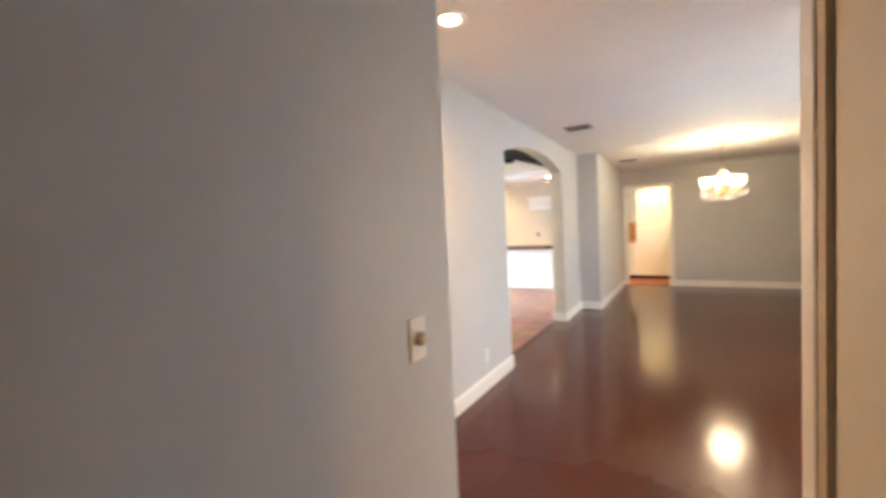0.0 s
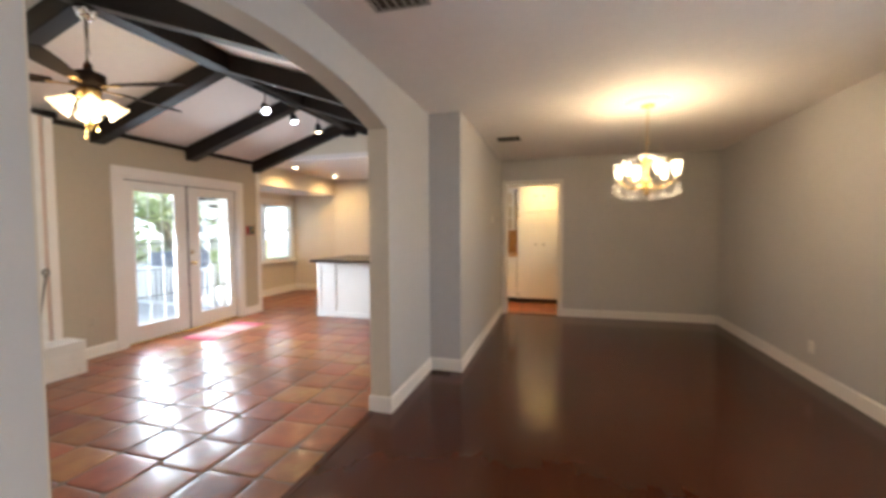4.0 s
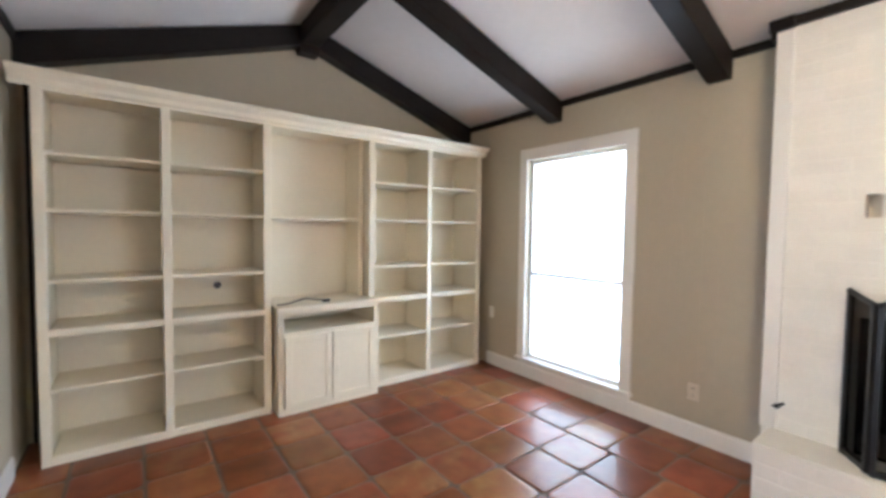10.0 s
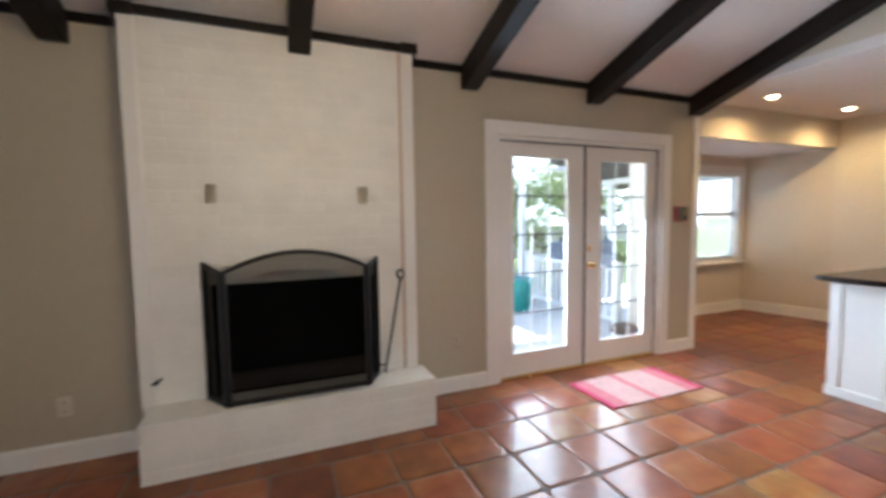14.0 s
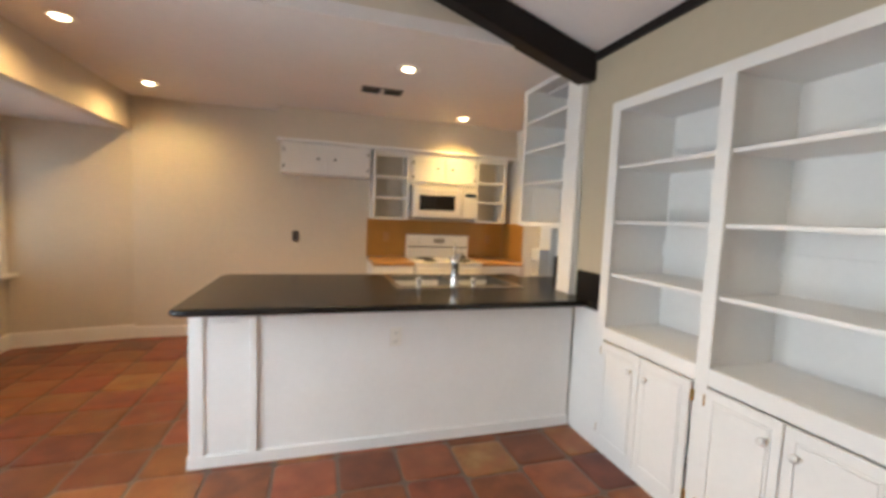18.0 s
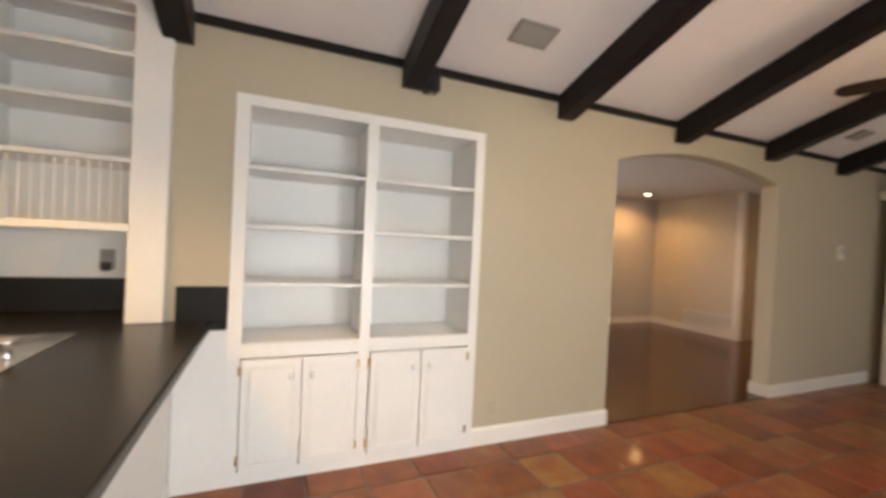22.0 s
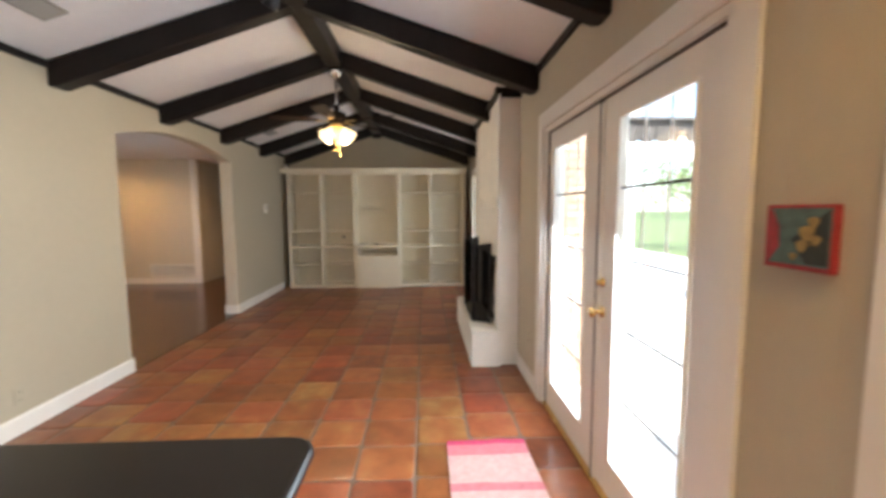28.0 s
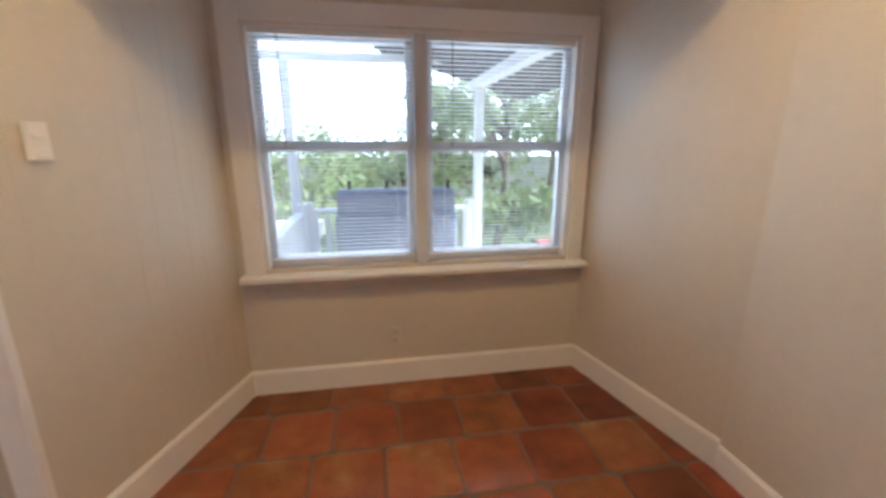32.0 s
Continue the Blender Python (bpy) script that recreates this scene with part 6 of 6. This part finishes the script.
# upright panel boards of the bay and the kitchen wall
def panel_boards(parent, a, b, z0, z1, side, widths, material=M_CREAM):
    a, b = Vector(a), Vector(b)
    d = (b - a)
    L_ = d.length
    d.normalize()
    n = Vector((-d.y, d.x)) * side
    u, i = 0.0, 0
    while u < L_ - 0.02:
        w = widths[i % len(widths)]
        e = min(L_, u + w)
        p0, p1 = a + d * (u + 0.0002), a + d * (e - 0.0002)
        bm = bmesh.new()
        prism(bm, [tuple(p0 + n * 0.0004), tuple(p1 + n * 0.0004), tuple(p1 + n * 0.0012), tuple(p1 - d * 0.0015 + n * 0.0018), tuple(p0 + d * 0.0015 + n * 0.0018), tuple(p0 + n * 0.0012)], "z", z0, z1)
        part("panel_board", bm, material, parent)
        u, i = e, i + 1


for nm, a, b, s, zt in (("wall_bay_left", NL0, NL1, -1, NZ), ("wall_bay_right", NR1, NR0, -1, NZ)):
    panel_boards(bpy.data.objects[nm], a, b, 0.0, zt, s, (0.10, 0.155, 0.075, 0.13))
panel_boards(bpy.data.objects["wall_kitchen_east"], (KX, 3.65), (KX, 1.20), 0.0, KC, -1, (0.10, 0.155, 0.075, 0.13))

for xa, xb in ((1.217, 2.05), (3.785, 4.413), (6.487, 6.798)):
    panel_boards(bpy.data.objects["wall_garden"], (xa, W), (xb, W), 0.126, 2.40, -1, (0.10, 0.155, 0.075, 0.13), M_TAUPE)

# ---- outside ----
structure("ground", boxes((-400, 400, -400, 400, -0.62, -0.42)), M_GRASS, "sunlit lawn around the house", "ground")
structure("pavement_patio", boxes((-1.5, 11.0, W + 0.152, 7.75, -0.42, -0.14)), M_DECK, "pale patio slab behind the house", "patio")
structure("pavement_side", boxes((-9.0, 6.9, 7.751, 11.5, -0.42, -0.14)), M_DECK, "pale paving beyond the patio", "patio")
structure("pavement_front", boxes((-3.0, 9.0, -8.0, PY - 0.152, -0.42, -0.06)), M_DECK, "pale paving outside the patio doors", "patio")
# Out of view; the deep patio-side eave is added to block sunlight.
structure("roof_unseen", boxes((-4.5, KX + 0.4, PY - 1.4, PY - 0.1, 2.66, 2.78), (-4.5, KX + 0.4, PY - 0.1, -0.2, LC + 0.09, 2.9), (-1.6, 7.0, -0.2, W + 0.16, 3.30, 3.42), (6.95, KX + 0.6, -2.3, W + 0.5, KC + 0.09, 2.9)), M_ROOF, "unseen shingled house roof, eaves made deep to keep the sun out", "roof")
structure("wall_outer", boxes((-1.6, GX - 0.11, -0.26, W + 0.15, 0, 3.3), (KX + 0.11, KX + 0.25, -2.3, 3.65, 0, KC)), M_REDBRICK, "outer brick skin of the house")


def railing(a, b, label):
    a, b = Vector(a), Vector(b)
    L_ = (b - a).length
    t = thing("porch_railing", (*((a + b) / 2), -0.14), label, "railing", "porch railings")
    m = T(a.x, a.y, -0.14) @ Matrix.Rotation(math.atan2(b.y - a.y, b.x - a.x), 4, "Z")
    part("top_rail", boxes((0, L_, -0.045, 0.045, 0.80, 0.84), bev=0.006, m=m), M_RAIL, t)
    part("bottom_rail", boxes((0, L_, -0.025, 0.025, 0.09, 0.14), bev=0.004, m=m), M_RAIL, t)
    n = max(2, int(L_ / 0.125))
    for i in range(n):
        u = (i + 0.5) * L_ / n
        part("baluster", boxes((u - 0.018, u + 0.018, -0.018, 0.018, 0.14, 0.80), m=m), M_RAIL, t)
    for u in (0.0, L_):
        part("newel_post", boxes((u - 0.045, u + 0.045, -0.046, 0.046, 0.0, 0.92), bev=0.005, m=m), M_RAIL, t)
    return t


railing((7.16, 4.95), (7.16, 7.12), "white painted porch railing with square balusters")
railing((7.24, 7.24), (9.14, 7.24), "white porch railing behind the covered grill")

# porch: white posts and beams, dark boards falling away from the house corner
pr = thing("porch_roof", (8.6, 5.5, 2.4), "porch roof on white posts with dark weathered boards", "porch roof")
for px, zt in ((7.10, 2.31), (9.24, 2.07)):
    part("post", boxes((px - 0.05, px + 0.05, 7.19, 7.29, -0.14, zt), bev=0.006), M_RAIL, pr)
part("front_beam", boxes((4.2, 8.12, 7.20, 7.28, 2.31, 2.39), bev=0.006), M_RAIL, pr)
part("front_beam", boxes((8.12, 9.18, 7.20, 7.28, 2.31, 2.39), bev=0.006), M_RAIL, pr)
part("cross_beam", boxes((9.18, 9.31, 4.77, 7.60, 2.07, 2.172), bev=0.006), M_RAIL, pr)


def porch_z(x):
    return 2.50 - 0.28 * (x - 8.1)


for i in range(26):
    y = 4.77 + i * 0.112
    for xa, xb in ((8.10, 9.175), (9.315, 9.86 + 0.03 * math.sin(i * 2.1))):
        bm = bmesh.new()
        prism(bm, [(xa, porch_z(xa)), (xb, porch_z(xb)), (xb, porch_z(xb) + 0.02), (xa, porch_z(xa) + 0.02)], "y", y, y + 0.104)
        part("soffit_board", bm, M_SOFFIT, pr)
bm = bmesh.new()
prism(bm, [(8.05, porch_z(8.05) + 0.025), (9.95, porch_z(9.95) + 0.025), (9.95, porch_z(9.95) + 0.07), (8.05, porch_z(8.05) + 0.07)], "y", 4.77, 7.72)
part("roof_sheet", bm, M_ROOF, pr)
part("post", boxes((9.76, 9.86, 4.80, 4.90, -0.14, porch_z(9.86) - 0.002), bev=0.006), M_RAIL, pr)

# lean-to roof past the chimney
lt = thing("lean_to", (2.2, 6.4, 2.3), "dark scalloped lean-to eave over a white beam", "porch roof")
part("beam", boxes((2.06, 2.18, 4.95, 9.4, 2.14, 2.36), bev=0.006), M_RAIL, lt)
part("post", boxes((2.07, 2.17, 9.2, 9.3, -0.14, 2.14), bev=0.006), M_RAIL, lt)
part("post", boxes((2.07, 2.17, 4.98, 5.08, -0.14, 2.14), bev=0.006), M_RAIL, lt)
for i in range(20):
    y = 4.95 + i * 0.22
    bm = bmesh.new()
    prism(bm, [(y, 2.66), (y, 2.42), (y + 0.055, 2.375), (y + 0.11, 2.365), (y + 0.165, 2.375), (y + 0.21, 2.42), (y + 0.21, 2.66)], "x", 2.06, 2.10)
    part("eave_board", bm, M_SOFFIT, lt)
part("roof_sheet", boxes((1.75, 2.16, 4.95, 9.4, 2.665, 2.70)), M_ROOF, lt)
fp_ = thing("flower_pot", (10.3, 7.4, -0.14), "red glazed flower pot on the patio", "flower pot")
bm = bmesh.new()
lathe(bm, [(0.11, -0.139), (0.16, 0.08), (0.175, 0.16), (0.16, 0.165), (0.15, 0.13)], T(10.3, 7.4, 0), 22)
part("pot", bm, M_PAINTA, fp_, smooth=True)
bm = bmesh.new()
lathe(bm, [(0.15, 0.12), (0.08, 0.13), (0.001, 0.13)], T(10.3, 7.4, 0), 16)
part("soil", bm, M_GRASS, fp_)

gr = thing("covered_grill", (8.2, 6.9, -0.14), "long barbecue grill under a grey vinyl cover", "grill")
bm = boxes((7.57, 8.87, 6.66, 7.14, -0.10, 0.72), bev=0.03)
part("cover", bm, M_COVER, gr)
bm = bmesh.new()
prism(bm, [(6.70, 0.70), (6.72, 0.90), (6.78, 0.955), (7.04, 0.955), (7.09, 0.90), (7.11, 0.70)], "x", 7.59, 8.85)
bmesh.ops.bevel(bm, geom=list(bm.edges), offset=0.015, segments=2, affect="EDGES")
part("lid_cover", bm, M_COVER, gr)
for u in (7.72, 8.12, 8.42, 8.80):
    part("handle", boxes((u - 0.018, u + 0.018, 6.86, 6.90, 0.95, 1.05), bev=0.004), M_IRON, gr)
part("skirt", boxes((7.55, 8.89, 6.64, 7.16, -0.14, -0.06), bev=0.01), M_COVER, gr)

pl = thing("planter", (6.55, 6.45, -0.14), "round teal glazed planter on the patio", "planter")
bm = bmesh.new()
lathe(bm, [(0.15, -0.139), (0.18, -0.10), (0.235, 0.30), (0.25, 0.40), (0.235, 0.41), (0.22, 0.38)], T(6.55, 6.45, 0), 26)
part("pot", bm, M_TEAL, pl, smooth=True)
bm = bmesh.new()
lathe(bm, [(0.22, 0.36), (0.1, 0.37), (0.001, 0.375)], T(6.55, 6.45, 0), 20)
part("soil", bm, M_SUB, pl)

# brick chimney outside
bch = thing("chimney_stack", (2.95, 4.2, -0.42), "tan brick chimney on the garden side", "chimney")
part("core", slab(2.05, 3.94, -0.42, 3.6, [(2.43, 3.48, 0.28, 1.10)], "y", W + 0.16, 4.16), M_MORTAR, bch)
rng = random.Random(4)
row = 0
z = -0.12
while z < 2.7:
    off = 0.0 if row % 2 else 0.105
    y = W + 0.17 - off
    while y < 4.15:
        a, b = max(y, W + 0.165), min(y + 0.2, 4.16)
        if b - a > 0.04:
            part("brick", boxes((3.94, 3.950 + rng.random() * 0.004, a, b, z, z + 0.062)), M_REDBRICK, bch)
        y += 0.211
    row += 1
    z += 0.073


def tree(x, y, h, spread, seed, label, n=1500):
    r_ = random.Random(seed)
    t = thing("tree", (x, y, -0.42), label, "tree", "garden trees")
    bm = bmesh.new()
    tube(bm, [(x, y, -0.45), (x + 0.1, y, h * 0.25), (x + 0.15, y + 0.1, h * 0.55), (x + 0.1, y + 0.2, h * 0.85)], 0.03 + 0.014 * h, 9, 0.015)
    limbs = []
    for k in range(9):
        a = r_.uniform(0, 6.28)
        z0 = h * r_.uniform(0.3, 0.7)
        e = Vector((x + math.cos(a) * spread * r_.uniform(0.5, 0.9), y + math.sin(a) * spread * r_.uniform(0.5, 0.9), z0 + h * r_.uniform(0.1, 0.3)))
        tube(bm, [(x + 0.1, y + 0.05, z0), ((x + e.x) / 2, (y + e.y) / 2, (z0 + e.z) / 2 + 0.1), tuple(e)], 0.05, 6, 0.012)
        limbs.append(e)
    limbs.append(Vector((x + 0.1, y + 0.2, h * 0.9)))
    part("trunk", bm, M_BARK, t)
    verts, faces = [], []
    for i in range(n):
        c = limbs[i % len(limbs)] + Vector((r_.gauss(0, 1), r_.gauss(0, 1), r_.gauss(0, 0.7))) * spread * 0.26
        u = Vector((r_.gauss(0, 1), r_.gauss(0, 1), r_.gauss(0, 1))).normalized() * r_.uniform(0.05, 0.11)
        v = u.orthogonal().normalized() * u.length * 0.55
        k = len(verts)
        verts += [c - u, c + v, c + u * 1.1, c - v]
        faces.append((k, k + 1, k + 2, k + 3))
    me = bpy.data.meshes.new("crown")
    me.from_pydata([tuple(v) for v in verts], [], faces)
    me.materials.append(M_LEAF)
    ob = new("crown", me)
    ob.parent = t
    ob.matrix_parent_inverse = Matrix.Translation(t.location).inverted()
    tagged(ob, kind="stuff")
    return t


for i, (x, y, h, s) in enumerate(((10.3, 9.7, 3.0, 1.0), (12.6, 10.6, 3.0, 1.4), (12.5, 12.5, 4.0, 1.6), (15.0, 11.5, 3.6, 2.0), (9.9, 8.75, 0.55, 0.6), (10.9, 8.6, 0.6, 0.7), (9.4, 13.0, 1.2, 0.9), (-5.0, 12.6, 3.4, 1.7), (-10.5, 15.0, 4.2, 2.2), (4.6, 13.5, 2.2, 1.3), (7.3, 10.2, 1.1, 0.9), (8.5, 10.8, 1.2, 0.9), (5.9, 11.0, 1.3, 1.0), (9.4, 11.4, 2.6, 0.9), (10.6, 11.6, 1.3, 1.1), (6.6, 14.0, 1.8, 1.3), (8.8, 14.6, 1.9, 1.4))):
    tree(x, y, h, s, 11 + i, "leafy green garden tree" if h > 2 else "low green garden shrub", 1300 if h > 2 else 600)
fn = thing("garden_fence", (6, 17, -0.42), "weathered board fence behind the garden", "fence")
for i in range(90):
    x = -8 + i * 0.32
    part("board", boxes((x, x + 0.3, 17.0, 17.03, -0.42, 1.05 + 0.02 * math.sin(i * 3.1))), M_FENCE, fn)
part("rail", boxes((-8, 20.9, 17.03, 17.08, 0.9, 1.0), (-8, 20.9, 17.03, 17.08, -0.1, 0.0)), M_FENCE, fn)

# Added glowing sheet: whitens the tall window and lights the room.
structure("backdrop_side_yard", boxes((-2.6, 2.0, 5.6, 5.62, -0.14, 3.4)), M_SIDEGLOW, "glowing sheet added for the blown-out daylight beyond the tall window", "backdrop")
# Added far wall that glows to whiten the view past the trees.
structure("backdrop_sky_glow", boxes((-70, 80, 56, 56.2, -0.42, 48)), M_SKYGLOW, "glowing white sheet added to whiten the sky beyond the garden", "backdrop")
# Added light-giving sheet, so the patio panes read as overexposed.
structure("backdrop_front_yard", boxes((-3.5, 9.0, -6.6, -6.58, -0.06, 3.6)), M_BACKDROP, "glowing sheet added for the blown-out daylight beyond the patio doors", "backdrop")

ev = thing("porch_eave", (1.0, W + 0.4, 2.4), "dark board eave with rafter tails beside the chimney", "eave")
for i in range(5):
    y = W + 0.155 + i * 0.11
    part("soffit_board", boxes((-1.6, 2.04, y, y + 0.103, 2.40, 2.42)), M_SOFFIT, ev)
for i in range(6):
    x = -1.2 + i * 0.56
    part("rafter_tail", boxes((x, x + 0.06, W + 0.155, W + 0.70, 2.27, 2.398)), M_SOFFIT, ev)
part("fascia", boxes((-1.6, 2.04, W + 0.705, W + 0.73, 2.25, 2.44), bev=0.003), M_RAIL, ev)

# ---- single pieces: chimney bricks, floor tiles, floorboards ----
def brick_mesh(name, lx, ly, lz, material, bev=0.002):
    bm = boxes((-lx / 2, lx / 2, 0, ly, -lz / 2, lz / 2))
    bmesh.ops.bevel(bm, geom=[e for e in bm.edges if all(v.co.y < ly / 2 for v in e.verts)], offset=bev, segments=1, affect="EDGES")
    me = bpy.data.meshes.new(name)
    bm.to_mesh(me)
    bm.free()
    me.materials.append(material)
    return me


def piece(name, me, at, parent, rz=0.0, scale=(1, 1, 1)):
    ob = new(name, me)
    ob.parent = parent
    w = Matrix.LocRotScale(Vector(at), Euler((0, 0, rz)), Vector(scale))
    if parent.name in INWORLD:
        ob.matrix_parent_inverse = Matrix.Translation(parent.location).inverted()
    ob.matrix_basis = w
    return ob


rng = random.Random(7)
BL, BH, JO = 0.235, 0.064, 0.010
me_b = brick_mesh("brick", BL, 0.012, BH, M_BRICKW)
row, z = 0, 0.329 + BH / 2 + 0.004
while z + BH / 2 < CZ:
    x = C0 + 0.08 - (0 if row % 2 else (BL + JO) / 2)
    while x < C1 - 0.105:
        a, b = max(x, C0 + 0.08), min(x + BL, C1 - 0.105)
        cuts = [(a, b)]
        for h in HOLES:
            if h[2] - 0.02 < z < h[3] + 0.02:
                cuts = [c for q in cuts for c in ((q[0], min(q[1], h[0])), (max(q[0], h[1]), q[1])) if c[1] - c[0] > 0.03]
        for a, b in cuts:
            if b - a > 0.03:
                piece("brick", me_b, ((a + b) / 2, CY + (rng.uniform(-0.009, -0.003) if 1.05 < z < 1.55 else rng.uniform(0.0008, 0.0013)), z), fp, 0, ((b - a) / BL, 1, 1))
        x += BL + JO
    row += 1
    z += BH + JO
for row in range(4):
    x = 2.127 - (0 if row % 2 else (BL + JO) / 2)
    z = 0.038 + row * (BH + JO + 0.004)
    while x < 3.792:
        a, b = max(x, 2.127), min(x + BL, 3.792)
        if b - a > 0.03:
            piece("brick", me_b, ((a + b) / 2, 3.166 + rng.uniform(-0.001, 0.001), z), fp, 0, ((b - a) / BL, 1, 1))
        x += BL + JO

# terracotta tiles, in columns along x with staggered joints
TX, TY, TG = 0.330, 0.345, 0.017
tile_floor = bpy.data.objects["floor_tiled"]


def tile_bm(w, h, rs):
    bm = bmesh.new()
    r = 0.030
    pts = []
    for sx, sy, a0 in ((1, 1, 0), (-1, 1, 90), (-1, -1, 180), (1, -1, 270)):
        for t in range(3):
            a = radians(a0 + 45 * t)
            pts.append((sx * (w / 2 - r) + r * math.cos(a) + rs.uniform(-0.0015, 0.0015), sy * (h / 2 - r) + r * math.sin(a) + rs.uniform(-0.0015, 0.0015)))
    tx_, ty_ = rs.uniform(-0.006, 0.006), rs.uniform(-0.006, 0.006)
    lo = [bm.verts.new((x, y, -0.0039)) for x, y in pts]
    mid = [bm.verts.new((x, y, -0.0015 + tx_ * x + ty_ * y)) for x, y in pts]
    hi = [bm.verts.new((x * 0.965, y * 0.965, -0.0004 + tx_ * x + ty_ * y)) for x, y in pts]
    flat = [bm.verts.new((x * 0.80, y * 0.80, 0.0002 + tx_ * x + ty_ * y + rs.uniform(-0.00012, 0.00012))) for x, y in pts]
    cc = bm.verts.new((0, 0, 0.0003))
    n = len(pts)
    for i in range(n):
        j = (i + 1) % n
        bm.faces.new((lo[i], lo[j], mid[j], mid[i]))
        bm.faces.new((mid[i], mid[j], hi[j], hi[i]))
        bm.faces.new((hi[i], hi[j], flat[j], flat[i]))
        bm.faces.new((flat[i], flat[j], cc))
    for f in bm.faces:
        f.smooth = True
    return bm


tile_meshes = []
for k in range(14):
    bm = tile_bm(TX - 0.011, TY - TG, random.Random(30 + k))
    me = bpy.data.meshes.new("tile")
    bm.to_mesh(me)
    bm.free()
    me.materials.append(M_TERRA)
    tile_meshes.append(me)


def tile_zone(x, y):
    """0 no tile, 1 tile of its own, 2 joined far tile."""
    if y > W:
        f = (y - W) / (BY - W)
        return 1 if 6.88 + 0.35 * f + 0.02 < x < KX - 0.22 * f - 0.02 and y < BY else 0
    if y < -0.02:
        return 2 if (x > DX + 0.13 and y > -2.1) else 0
    if x < 6.75:
        return 1 if x > GX + 0.30 else 2
    if 6.75 < x < 7.72 and y < 2.4:
        return 0
    return 1 if y > 2.2 else 2


rng = random.Random(21)
count, far = 0, bmesh.new()
ny0 = math.floor((-2.1 - 0.943) / TY)
for j in range(ny0, ny0 + 24):
    yc = 0.943 + (j + 0.5) * TY
    shift = rng.uniform(-0.05, 0.05)
    for i in range(-20, 18):
        xc = 5.03 + (i + 0.5) * TX + shift
        zone = tile_zone(xc, yc)
        edge = [tile_zone(xc + dx_, yc + dy_) for dx_ in (-0.155, 0.155) for dy_ in (-0.13, 0.13)]
        if zone == 0 and max(edge) > 0 and (yc > W - 0.4 or yc < 0.2 or xc > 6.6):
            zone = 2
        th_ = TY
        if j == ny0 + 6 and xc < 6.75:
            zone, th_ = 2, 0.25
        if zone == 0 or not (GX < xc < KX + 0.15) or yc < -1.95:
            continue
        rz = rng.choice((0, math.pi)) + rng.uniform(-0.008, 0.008)
        dz = rng.uniform(-0.0007, 0.0005)
        if zone == 1 and count < 300:
            piece("tile", rng.choice(tile_meshes), (xc, yc, dz), tile_floor, rz)
            count += 1
        else:
            bt = tile_bm(TX - 0.011, th_ - TG, rng)
            bt.verts.index_update()
            base = [far.verts.new((v.co.x + xc, v.co.y + yc + (TY - th_) / 2, v.co.z + dz)) for v in bt.verts]
            for f in bt.faces:
                far.faces.new([base[v.index] for v in f.verts]).smooth = True
            bt.free()
far.verts.ensure_lookup_table()
part("far_tiles", far, M_TERRA, tile_floor, kind="stuff")

# mahogany floorboards along x
wood_floor = bpy.data.objects["floor_living"]
PWD = 0.185
me_p = {}


def plank_mesh(L_):
    if L_ not in me_p:
        bm = boxes((-L_ / 2 + 0.0003, L_ / 2 - 0.0003, -PWD / 2 + 0.0003, PWD / 2 - 0.0003, -0.0155, 0.0))
        me = bpy.data.meshes.new("plank")
        bm.to_mesh(me)
        bm.free()
        me.materials.append(M_PLANK)
        me_p[L_] = me
    return me_p[L_]


rng = random.Random(3)
yy = -0.02 - PWD / 2
row = 0
while yy > PY - 0.09:
    x = -4.2 - rng.choice((0.0, 0.4, 0.8))
    while x < DX + 0.05:
        L_ = 1.2
        xe = x + L_
        if x < -4.2:
            x, L_ = -4.2, round(xe + 4.2, 3)
        if xe > DX + 0.05:
            L_ = round(DX + 0.05 - x, 3)
        if L_ > 0.05:
            if not (JX + 0.3 < x + L_ / 2 < DX and yy > JY + 0.1):
                piece("plank", plank_mesh(L_), (x + L_ / 2, yy, 0.0), wood_floor)
        x = xe
    yy -= PWD
    row += 1
structure("trim_threshold", boxes((ARL + 0.006, ARR - 0.006, -0.03, 0.01, 0.0, 0.006), bev=0.002), M_PLANK, "dark wooden threshold strip in the arch", "trim")
structure("trim_threshold_dining", boxes((DX - 0.02, DX + 0.05, DD0 + 0.012, DD1 - 0.012, 0.0, 0.007), bev=0.002), M_PLANK, "dark wooden threshold strip in the doorway", "trim")
